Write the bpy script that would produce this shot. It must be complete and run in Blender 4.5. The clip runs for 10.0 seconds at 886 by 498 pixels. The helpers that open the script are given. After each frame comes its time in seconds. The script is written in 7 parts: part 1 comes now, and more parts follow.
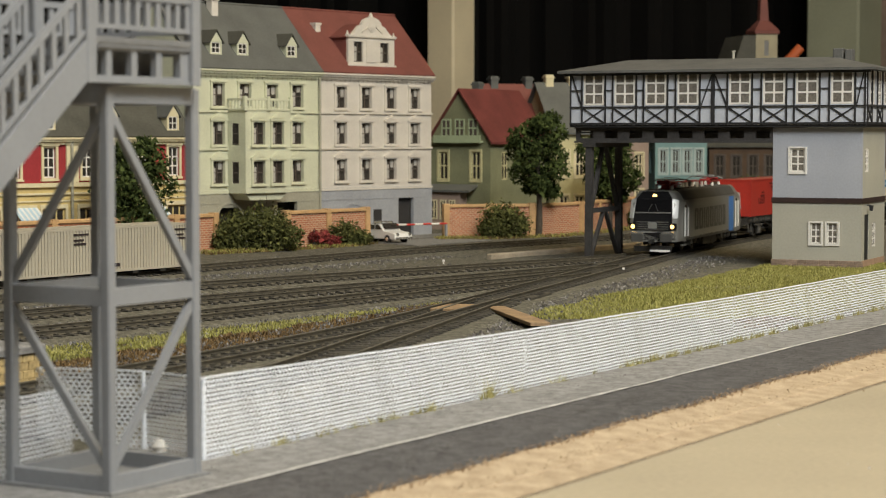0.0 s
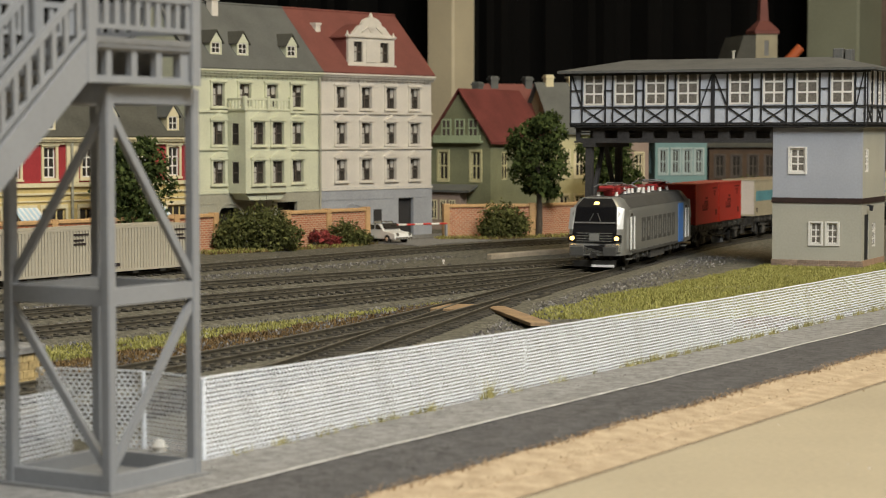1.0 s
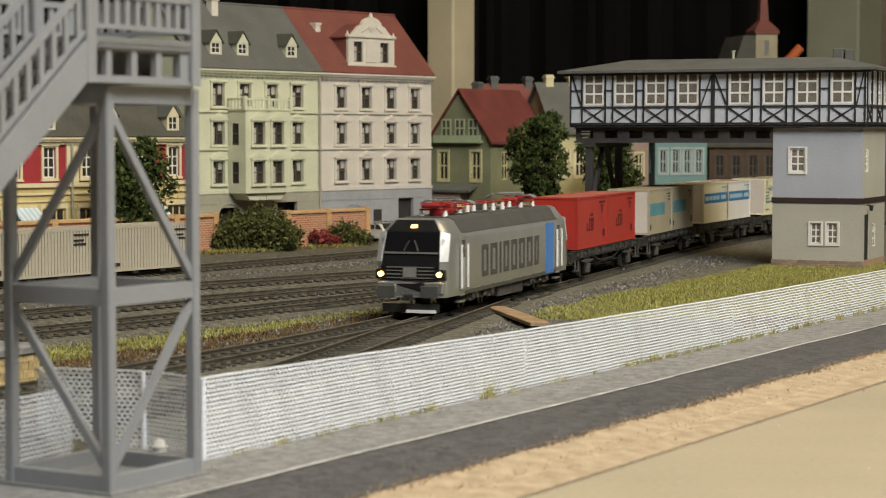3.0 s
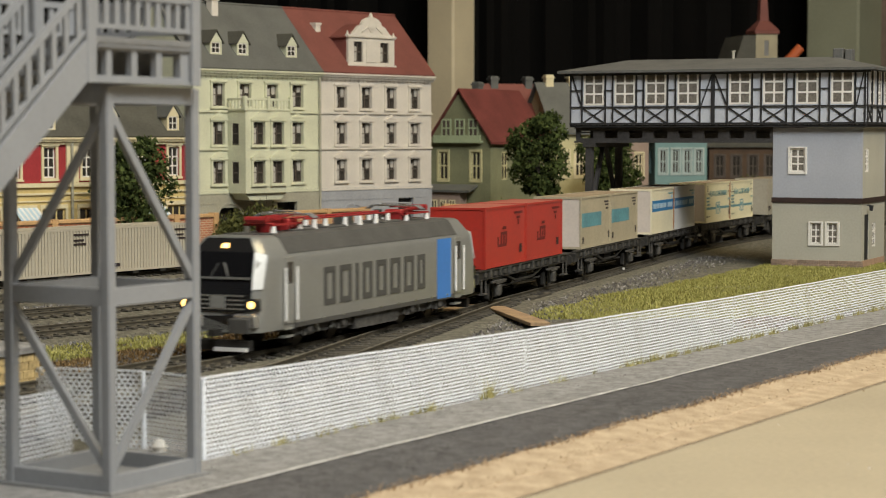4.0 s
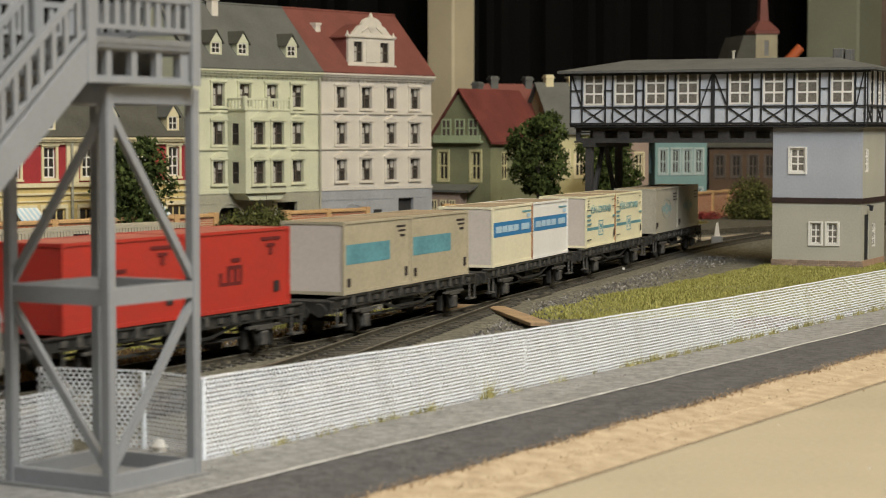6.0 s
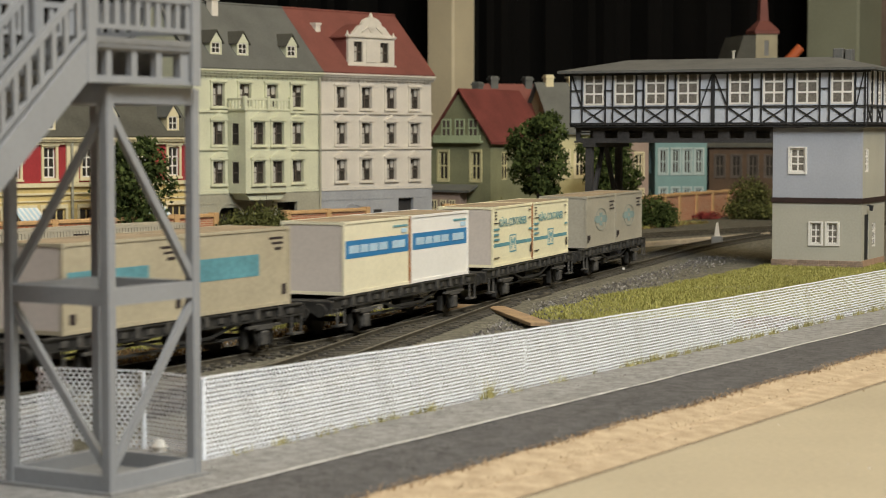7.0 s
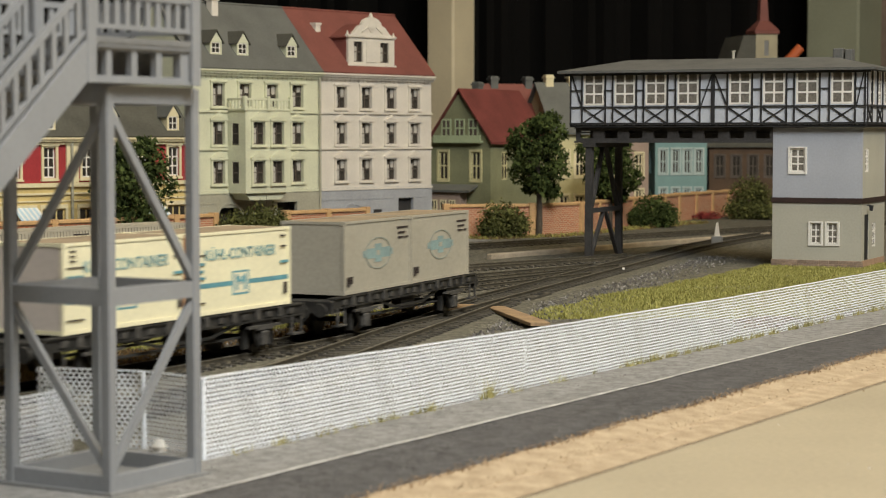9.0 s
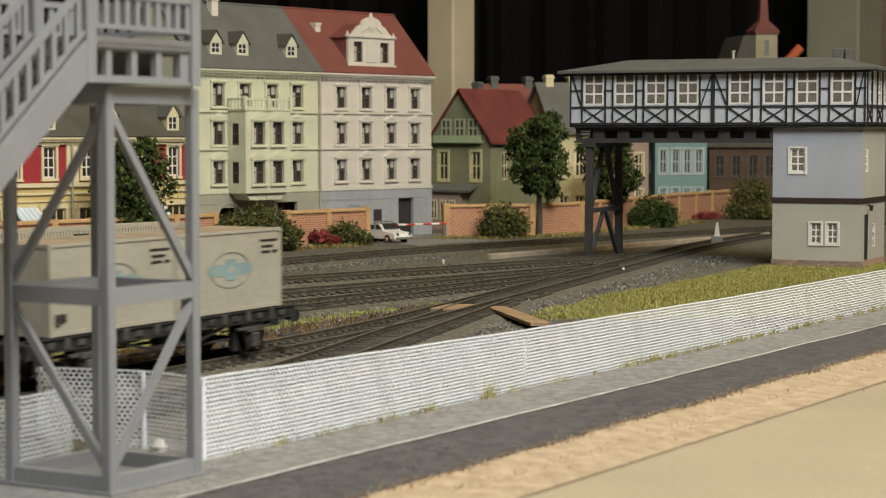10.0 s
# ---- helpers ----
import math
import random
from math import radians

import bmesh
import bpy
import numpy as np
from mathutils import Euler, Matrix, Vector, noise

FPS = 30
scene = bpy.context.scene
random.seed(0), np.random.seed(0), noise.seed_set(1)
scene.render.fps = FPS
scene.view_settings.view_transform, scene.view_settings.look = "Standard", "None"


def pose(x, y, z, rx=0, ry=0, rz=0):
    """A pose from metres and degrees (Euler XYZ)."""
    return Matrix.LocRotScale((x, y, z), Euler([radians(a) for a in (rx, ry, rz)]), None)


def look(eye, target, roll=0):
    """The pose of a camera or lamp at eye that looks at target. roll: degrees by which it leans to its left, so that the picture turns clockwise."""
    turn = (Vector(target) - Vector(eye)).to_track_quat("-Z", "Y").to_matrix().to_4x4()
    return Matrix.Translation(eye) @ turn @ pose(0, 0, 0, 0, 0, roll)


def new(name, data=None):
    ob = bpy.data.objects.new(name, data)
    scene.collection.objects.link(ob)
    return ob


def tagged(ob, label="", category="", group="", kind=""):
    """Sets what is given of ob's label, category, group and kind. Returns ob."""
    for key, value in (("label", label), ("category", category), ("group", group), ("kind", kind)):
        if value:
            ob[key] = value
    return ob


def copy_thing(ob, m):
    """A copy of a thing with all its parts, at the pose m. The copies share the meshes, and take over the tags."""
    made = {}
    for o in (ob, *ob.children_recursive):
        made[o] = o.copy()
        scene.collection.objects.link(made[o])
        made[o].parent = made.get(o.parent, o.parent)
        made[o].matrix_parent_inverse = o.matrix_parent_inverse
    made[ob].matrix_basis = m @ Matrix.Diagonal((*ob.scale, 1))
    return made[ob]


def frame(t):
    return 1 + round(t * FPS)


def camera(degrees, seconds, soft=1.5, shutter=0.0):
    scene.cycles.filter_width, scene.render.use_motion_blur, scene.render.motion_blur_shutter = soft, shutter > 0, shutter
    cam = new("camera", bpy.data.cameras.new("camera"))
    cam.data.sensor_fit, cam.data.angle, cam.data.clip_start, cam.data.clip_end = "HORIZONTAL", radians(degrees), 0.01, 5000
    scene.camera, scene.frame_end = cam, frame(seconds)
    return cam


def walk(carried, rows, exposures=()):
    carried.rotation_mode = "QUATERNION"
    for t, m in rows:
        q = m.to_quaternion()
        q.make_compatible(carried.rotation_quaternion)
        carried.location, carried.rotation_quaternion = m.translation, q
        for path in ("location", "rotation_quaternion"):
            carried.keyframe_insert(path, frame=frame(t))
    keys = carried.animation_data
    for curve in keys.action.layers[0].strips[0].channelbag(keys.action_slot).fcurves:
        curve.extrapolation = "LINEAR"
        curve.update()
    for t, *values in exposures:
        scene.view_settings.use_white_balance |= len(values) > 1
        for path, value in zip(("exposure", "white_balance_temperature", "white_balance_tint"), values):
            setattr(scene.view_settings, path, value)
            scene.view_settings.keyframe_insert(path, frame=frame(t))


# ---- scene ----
# All sizes below are in millimetres of the model layout (1:87), scaled to metres by S.
S = 0.001
SECONDS = 10.0

# ---- camera: stands still ----
cam = camera(24.93, SECONDS, soft=0.72, shutter=0.5)
cam.data.dof.use_dof = True
cam.data.dof.focus_distance = 1.0
cam.data.dof.aperture_fstop = 43.0
EYE = pose(0, 0, 80.4 * S, 90 - 3.2, 0, 0)
walk(cam, [(0, EYE), (SECONDS, EYE)], exposures=[(0, 0.34), (SECONDS, 0.34)])

# ---- light: a dim hall with one warm ceiling lamp over the operators' side ----
world = bpy.data.worlds.new("hall_air")
scene.world = world
world.use_nodes = True
world.node_tree.nodes["Background"].inputs[0].default_value = (0.9, 0.88, 0.8, 1)
world.node_tree.nodes["Background"].inputs[1].default_value = 0.02


def lamp(name, eye, target, size_x, size_y, power, colour):
    data = bpy.data.lights.new(name, "AREA")
    data.shape, data.size, data.size_y = "RECTANGLE", size_x, size_y
    data.energy, data.color = power, colour
    ob = new(name, data)
    ob.matrix_world = look(eye, target)
    return ob


lamp("ceiling_lamp_light", (0.62, -0.15, 1.36), (0.05, 1.25, 0), 1.3, 0.6, 37.5, (0.98, 0.99, 0.95))
lamp("hall_lamp_light", (0.55, 0.95, 1.5), (-0.05, 1.6, 0), 1.1, 1.0, 15.5, (1.0, 0.79, 0.44))


# ---- materials ----
def material(name, colour, rough=0.6, metal=0.0, var=0.18, scale=70.0, bump=0.15, fine=700.0, glow=0.0, tone=None,
             random_tone=0.0, coat=0.0, streak=0.0):
    m = bpy.data.materials.new(name)
    m.use_nodes = True
    nt = m.node_tree
    b = nt.nodes["Principled BSDF"]
    co = nt.nodes.new("ShaderNodeTexCoord")
    mapping = nt.nodes.new("ShaderNodeMapping")
    nt.links.new(co.outputs["Object"], mapping.inputs[0])
    if streak:
        mapping.inputs["Scale"].default_value = (1, 1, streak)
    n1 = nt.nodes.new("ShaderNodeTexNoise")
    n1.inputs["Scale"].default_value, n1.inputs["Detail"].default_value = scale, 6
    nt.links.new(mapping.outputs[0], n1.inputs["Vector"])
    n2 = nt.nodes.new("ShaderNodeTexNoise")
    n2.inputs["Scale"].default_value, n2.inputs["Detail"].default_value = fine, 4
    nt.links.new(mapping.outputs[0], n2.inputs["Vector"])
    ramp = nt.nodes.new("ShaderNodeValToRGB")
    low = tone or tuple(c * (1 - var * 2) for c in colour)
    high = tuple(min(1, c * (1 + var * 0.6)) for c in colour)
    ramp.color_ramp.elements[0].position, ramp.color_ramp.elements[0].color = 0.3, (*low, 1)
    ramp.color_ramp.elements[1].position, ramp.color_ramp.elements[1].color = 0.62, (*high, 1)
    mix = nt.nodes.new("ShaderNodeMath")
    mix.operation = "MULTIPLY_ADD"
    mix.inputs[1].default_value = 0.45
    nt.links.new(n2.outputs["Fac"], mix.inputs[0])
    half = nt.nodes.new("ShaderNodeMath")
    half.operation = "MULTIPLY"
    half.inputs[1].default_value = 0.55
    nt.links.new(n1.outputs["Fac"], half.inputs[0])
    nt.links.new(half.outputs[0], mix.inputs[2])
    nt.links.new(mix.outputs[0], ramp.inputs[0])
    out = ramp.outputs[0]
    if random_tone:
        info = nt.nodes.new("ShaderNodeObjectInfo")
        hsv = nt.nodes.new("ShaderNodeHueSaturation")
        rng = nt.nodes.new("ShaderNodeMapRange")
        rng.inputs["To Min"].default_value, rng.inputs["To Max"].default_value = 1 - random_tone, 1 + random_tone
        nt.links.new(info.outputs["Random"], rng.inputs[0])
        nt.links.new(rng.outputs[0], hsv.inputs["Value"])
        nt.links.new(out, hsv.inputs["Color"])
        out = hsv.outputs[0]
    nt.links.new(out, b.inputs["Base Color"])
    b.inputs["Roughness"].default_value = rough
    b.inputs["Metallic"].default_value = metal
    b.inputs["Coat Weight"].default_value = coat
    if bump:
        bp = nt.nodes.new("ShaderNodeBump")
        bp.inputs["Strength"].default_value, bp.inputs["Distance"].default_value = bump, 0.0006
        nt.links.new(mix.outputs[0], bp.inputs["Height"])
        nt.links.new(bp.outputs[0], b.inputs["Normal"])
    if glow:
        b.inputs["Emission Color"].default_value = (*colour, 1)
        b.inputs["Emission Strength"].default_value = glow
    return m


def island_material(name, dark, light, rough=0.9, steps=None):
    """Every piece of the joined mesh gets a tone of its own."""
    m = material(name, light, rough, 0, 0.1, 90, 0.2)
    nt = m.node_tree
    geo = nt.nodes.new("ShaderNodeNewGeometry")
    ramp = nt.nodes.new("ShaderNodeValToRGB")
    ramp.color_ramp.elements[0].color = (*dark, 1)
    ramp.color_ramp.elements[1].color = (*light, 1)
    for pos, c in steps or ():
        e = ramp.color_ramp.elements.new(pos)
        e.color = (*c, 1)
    nt.links.new(geo.outputs["Random Per Island"], ramp.inputs[0])
    nt.links.new(ramp.outputs[0], nt.nodes["Principled BSDF"].inputs["Base Color"])
    nt.nodes["Principled BSDF"].inputs["Specular IOR Level"].default_value = 0.12
    return m


def ground_material():
    """Soil, fine gravel and moss, blended by noise."""
    m = material("ballast_soil", (0.14, 0.13, 0.12), 0.95, 0, 0.35, 300, 0.9, 1600)
    nt = m.node_tree
    ramp = next(n for n in nt.nodes if n.type == "VALTORGB")
    e = ramp.color_ramp.elements
    e[0].position, e[0].color = 0.36, (0.042, 0.038, 0.025, 1)
    e[1].position, e[1].color = 0.66, (0.21, 0.195, 0.155, 1)
    x = e.new(0.5)
    x.color = (0.098, 0.09, 0.066, 1)
    return m


def pane_material():
    m = material("window_glass", (0.045, 0.04, 0.035), 0.12, 0, 0.3, 120, 0.0)
    return m


M = {}
M["ground"] = ground_material()
M["asphalt_dark"] = material("dark_dusty_asphalt", (0.09, 0.086, 0.086), 0.7, 0, 0.45, 300, 1.0, 1300, tone=(0.013, 0.012, 0.012))
M["pavement"] = material("light_grey_pavement", (0.225, 0.218, 0.21), 0.85, 0, 0.3, 260, 0.6, 1300, tone=(0.085, 0.082, 0.078))
M["line"] = material("worn_white_paint", (0.52, 0.5, 0.47), 0.7, 0, 0.4, 120, 0.2, tone=(0.17, 0.165, 0.16))
M["cork"] = material("crumbled_cork", (0.41, 0.32, 0.215), 0.95, 0, 0.25, 160, 0.35, 1500, tone=(0.25, 0.18, 0.11))
M["board"] = material("sanded_plywood", (0.395, 0.333, 0.232), 0.6, 0, 0.1, 14, 0.08, 500, streak=4)
M["joint"] = material("dark_board_joint", (0.1, 0.065, 0.035), 0.9, 0, 0.3, 90, 0.2)
M["mesh"] = material("white_wire_mesh", (0.86, 0.89, 0.94), 0.28, 0.0, 0.05, 60, 0.1)
M["rail"] = material("rusty_rail", (0.095, 0.082, 0.058), 0.7, 0.2, 0.3, 200, 0.2)
M["railhead"] = material("tarnished_rail_head", (0.21, 0.19, 0.15), 0.5, 0.6, 0.25, 200, 0.1)
M["tie"] = material("dark_sleeper", (0.062, 0.054, 0.04), 0.85, 0, 0.4, 200, 0.5, random_tone=0.3)
M["tower"] = material("grey_plastic", (0.255, 0.26, 0.27), 0.55, 0, 0.06, 60, 0.05)
M["tan_stone"] = material("tan_facing_stone", (0.5, 0.37, 0.17), 0.85, 0, 0.2, 150, 0.3, random_tone=0.15)
M["tower_deck"] = material("dark_grey_deck", (0.2, 0.2, 0.2), 0.6, 0, 0.15, 90, 0.2)
M["timber"] = material("blackened_timber", (0.022, 0.022, 0.024), 0.6, 0, 0.3, 200, 0.3)
M["infill"] = material("pale_blue_grey_plaster", (0.48, 0.505, 0.565), 0.7, 0, 0.08, 60, 0.1)
M["render_blue"] = material("blue_grey_render", (0.37, 0.385, 0.43), 0.8, 0, 0.06, 40, 0.1)
M["render_beige"] = material("grey_beige_render", (0.41, 0.395, 0.33), 0.8, 0, 0.06, 40, 0.1)
M["brown"] = material("dark_brown_band", (0.035, 0.018, 0.015), 0.6, 0, 0.2, 100, 0.1)
M["stone"] = material("plinth_stone", (0.3, 0.22, 0.165), 0.9, 0, 0.25, 120, 0.4, random_tone=0.25)
M["slate"] = material("grey_roof_felt", (0.105, 0.105, 0.1), 0.75, 0, 0.2, 60, 0.3)
M["roof_grey"] = material("slate_grey_roof", (0.115, 0.118, 0.11), 0.65, 0, 0.12, 50, 0.2)
M["roof_red"] = material("red_brown_roof", (0.185, 0.06, 0.048), 0.65, 0, 0.12, 50, 0.2)
M["roof_brightred"] = material("bright_red_roof", (0.165, 0.042, 0.036), 0.6, 0, 0.2, 50, 0.2)
M["roof_dark"] = material("dark_brown_roof", (0.08, 0.078, 0.064), 0.7, 0, 0.2, 50, 0.3)
M["mint"] = material("pale_green_facade", (0.595, 0.6, 0.445), 0.75, 0, 0.08, 45, 0.15)
M["rose"] = material("pale_rose_facade", (0.63, 0.585, 0.52), 0.75, 0, 0.07, 45, 0.15)
M["mint_base"] = material("grey_olive_base", (0.36, 0.345, 0.27), 0.8, 0, 0.1, 45, 0.2)
M["rose_base"] = material("blue_grey_base", (0.34, 0.35, 0.375), 0.8, 0, 0.1, 45, 0.2)
M["cream"] = material("cream_trim", (0.7, 0.62, 0.4), 0.7, 0, 0.08, 50, 0.15)
M["yellow"] = material("yellow_facade", (0.6, 0.47, 0.2), 0.75, 0, 0.1, 45, 0.2)
M["redwall"] = material("deep_red_facade", (0.33, 0.03, 0.035), 0.75, 0, 0.15, 45, 0.2)
M["green_wall"] = material("moss_green_facade", (0.215, 0.22, 0.125), 0.8, 0, 0.15, 45, 0.2)
M["palegreen"] = material("faded_green_facade", (0.36, 0.42, 0.26), 0.8, 0, 0.12, 45, 0.2)
M["paleyellow"] = material("faded_yellow_facade", (0.55, 0.5, 0.28), 0.8, 0, 0.12, 45, 0.2)
M["blue_wall"] = material("turquoise_facade", (0.19, 0.31, 0.305), 0.8, 0, 0.1, 45, 0.2)
M["pale_teal"] = material("pale_teal_trim", (0.4, 0.48, 0.47), 0.7, 0, 0.1, 45, 0.1)
M["pinkwall"] = material("grey_pink_facade", (0.36, 0.27, 0.22), 0.8, 0, 0.12, 45, 0.2)
M["brownwall"] = material("brown_timber_facade", (0.1, 0.06, 0.035), 0.8, 0, 0.2, 45, 0.2)
M["white"] = material("off_white_trim", (0.76, 0.73, 0.68), 0.6, 0, 0.06, 60, 0.1)
M["glass"] = pane_material()
# grey-brown in the pane colour stands in for reflection and the pale interior
M["pane_grey"] = material("pane_with_painted_reflection", (0.2, 0.18, 0.155), 0.25, 0, 0.3, 90, 0.0)
M["frame_brown"] = material("dark_brown_window_frame", (0.09, 0.07, 0.055), 0.6, 0, 0.2, 90, 0.1)
M["curtain"] = material("white_window_curtain", (0.42, 0.4, 0.36), 0.8, 0, 0.12, 300, 0.1)
# near-black: shade painted behind the openings, also gate leaf and side window
M["dark"] = material("dark_gate_and_opening_shade", (0.03, 0.028, 0.028), 0.8, 0, 0.2, 60, 0.1)
M["mortar"] = material("brick_mortar", (0.4, 0.26, 0.17), 0.9, 0, 0.15, 200, 0.3)
M["coping"] = material("ochre_coping", (0.52, 0.32, 0.15), 0.8, 0, 0.15, 90, 0.2)
M["bark"] = material("tree_bark", (0.075, 0.06, 0.045), 0.9, 0, 0.4, 300, 0.8)
M["leaf"] = island_material("dark_green_foliage", (0.02, 0.032, 0.01), (0.1, 0.13, 0.04))
M["bushleaf"] = island_material("olive_green_foliage", (0.036, 0.042, 0.013), (0.17, 0.175, 0.06))
M["grass"] = island_material("yellow_green_grass", (0.17, 0.155, 0.04), (0.46, 0.43, 0.15), steps=[(0.5, (0.31, 0.3, 0.085))])
M["drygrass"] = island_material("dry_yellow_grass", (0.2, 0.18, 0.06), (0.5, 0.45, 0.2))
M["scrub"] = island_material("brown_scrub", (0.07, 0.045, 0.02), (0.26, 0.17, 0.08))
M["fringe"] = island_material("frayed_tan_fibre", (0.2, 0.12, 0.06), (0.55, 0.42, 0.28))
M["gravel"] = island_material("grey_ballast_stones", (0.06, 0.056, 0.052), (0.33, 0.315, 0.3), steps=[(0.75, (0.145, 0.136, 0.13))])
M["wood"] = material("weathered_plank", (0.3, 0.2, 0.11), 0.8, 0, 0.25, 90, 0.4, streak=0.2)
M["black"] = material("black_running_gear", (0.028, 0.026, 0.023), 0.6, 0, 0.5, 200, 0.3)
M["steel"] = material("wheel_steel", (0.1, 0.09, 0.08), 0.4, 0.9, 0.2, 200, 0.1)
M["loco_grey"] = material("silver_grey_paint", (0.295, 0.293, 0.272), 0.28, 0.35, 0.06, 60, 0.02, coat=0.4)
M["loco_roof"] = material("dark_grey_roof_paint", (0.075, 0.073, 0.068), 0.5, 0, 0.15, 100, 0.1)
M["loco_black"] = material("gloss_black_cab", (0.012, 0.012, 0.013), 0.2, 0, 0.1, 60, 0.0, coat=0.5)
M["loco_blue"] = material("bright_blue_stripe", (0.055, 0.2, 0.55), 0.35, 0, 0.05, 60, 0.02)
M["loco_white"] = material("white_loco_paint", (0.78, 0.77, 0.74), 0.35, 0, 0.05, 60, 0.02)
M["loco_letter"] = material("grey_lettering", (0.1, 0.098, 0.093), 0.4, 0.3, 0.1, 60, 0.0)
M["insulator"] = material("white_insulator", (0.75, 0.73, 0.7), 0.3, 0, 0.05, 60, 0)
M["loco_glass"] = material("dark_windscreen", (0.008, 0.008, 0.009), 0.1, 0, 0.0, 60, 0.0)
M["panto"] = material("red_pantograph_paint", (0.3, 0.022, 0.022), 0.45, 0, 0.15, 100, 0.0)
M["headlight"] = material("lit_headlight", (1.0, 0.6, 0.17), 0.3, 0, 0.0, 60, 0, glow=3.2)
# paler than the body: the pillars' highlight is put into this colour
M["pillar"] = material("pillar_highlight_silver", (0.78, 0.78, 0.76), 0.25, 0.3, 0.04, 60, 0)
M["chrome"] = material("bright_metal", (0.7, 0.69, 0.66), 0.22, 0.85, 0.05, 60, 0)
M["c_red"] = material("signal_red_container", (0.43, 0.032, 0.02), 0.42, 0, 0.1, 26, 0.05, 500, tone=(0.33, 0.035, 0.026))
M["c_tan"] = material("tan_grey_container", (0.43, 0.375, 0.265), 0.5, 0, 0.12, 22, 0.05)
M["c_cream"] = material("cream_container", (0.78, 0.72, 0.53), 0.42, 0, 0.07, 22, 0.05)
M["c_white"] = material("white_container", (0.8, 0.78, 0.74), 0.45, 0, 0.04, 30, 0.05)
M["c_yellow"] = material("pale_yellow_container", (0.84, 0.78, 0.54), 0.42, 0, 0.07, 22, 0.05)
M["c_grey"] = material("warm_grey_container", (0.395, 0.365, 0.295), 0.5, 0, 0.1, 22, 0.05)
M["c_light"] = material("light_grey_container", (0.42, 0.38, 0.3), 0.6, 0, 0.08, 40, 0.1)
M["c_end"] = material("pale_pinkish_end_wall", (0.6, 0.53, 0.47), 0.55, 0, 0.06, 40, 0.05)
M["gear"] = material("dusty_grey_bogie", (0.075, 0.07, 0.063), 0.7, 0, 0.5, 200, 0.3)
M["strip"] = material("pale_tan_strip", (0.36, 0.3, 0.22), 0.85, 0, 0.2, 90, 0.3)
M["p_blue"] = material("blue_print", (0.03, 0.19, 0.42), 0.5, 0, 0.08, 60, 0)
M["p_teal"] = material("faded_teal_print", (0.12, 0.31, 0.36), 0.5, 0, 0.2, 60, 0)
M["p_black"] = material("black_print", (0.03, 0.02, 0.02), 0.6, 0, 0.2, 60, 0)
M["p_pale"] = material("pale_blue_print", (0.42, 0.58, 0.7), 0.5, 0, 0.1, 60, 0)
M["p_darkred"] = material("dark_red_print", (0.12, 0.012, 0.012), 0.6, 0, 0.2, 60, 0)
M["door_rod"] = material("rust_streaked_seam", (0.3, 0.13, 0.05), 0.8, 0, 0.3, 100, 0.1)
M["curtain_cloth"] = material("black_hall_curtain", (0.003, 0.0024, 0.002), 0.95, 0, 0.4, 4, 0.1)
M["curtain_cloth"].node_tree.nodes["Principled BSDF"].inputs["Specular IOR Level"].default_value = 0.3
M["roof_dust"] = material("dusty_brown_container_top", (0.3, 0.23, 0.15), 0.8, 0, 0.25, 40, 0.1)
M["roof_dust_red"] = material("dusty_red_container_top", (0.36, 0.11, 0.075), 0.7, 0, 0.2, 40, 0.1)
M["emblem"] = material("faded_blue_grey_print", (0.25, 0.35, 0.345), 0.5, 0, 0.15, 60, 0)
M["emblem_ring"] = material("thin_faded_ring_print", (0.29, 0.325, 0.29), 0.5, 0, 0.15, 60, 0)
M["trestle"] = material("dark_brown_grey_steelwork", (0.045, 0.042, 0.041), 0.65, 0, 0.25, 120, 0.2)
# ochre-grey, darkened in the colour for the weak light that far back
M["church_wall"] = material("dimmed_church_plaster", (0.37, 0.33, 0.23), 0.8, 0, 0.12, 40, 0.1)
M["post"] = material("pale_painted_post", (0.8, 0.69, 0.48), 0.7, 0, 0.1, 10, 0.1)
M["post_green"] = material("pale_green_painted_post", (0.27, 0.28, 0.2), 0.7, 0, 0.1, 10, 0.1)
M["room"] = material("dark_hall_paint", (0.05, 0.035, 0.025), 0.9, 0, 0.3, 3, 0.1)
M["ceiling"] = material("ceiling_paint", (0.4, 0.36, 0.3), 0.9, 0, 0.1, 3, 0.1)
M["car_white"] = material("white_car_paint", (0.78, 0.77, 0.74), 0.3, 0, 0.03, 60, 0, coat=0.4)
M["rubber"] = material("black_rubber", (0.015, 0.015, 0.015), 0.8, 0, 0.2, 100, 0.1)
M["barrier_red"] = material("red_barrier_paint", (0.5, 0.04, 0.03), 0.5, 0, 0.1, 60, 0)
M["orange"] = material("orange_toy_paint", (0.5, 0.11, 0.03), 0.5, 0, 0.1, 60, 0)
M["flower"] = material("dull_red_blossom", (0.27, 0.04, 0.035), 0.85, 0, 0.4, 300, 0.2)
M["stripe_white"] = material("white_awning_stripe", (0.7, 0.72, 0.72), 0.7, 0, 0.1, 60, 0.1)
M["umber"] = material("yellow_hazard_paint", (0.6, 0.42, 0.04), 0.6, 0, 0.1, 60, 0)


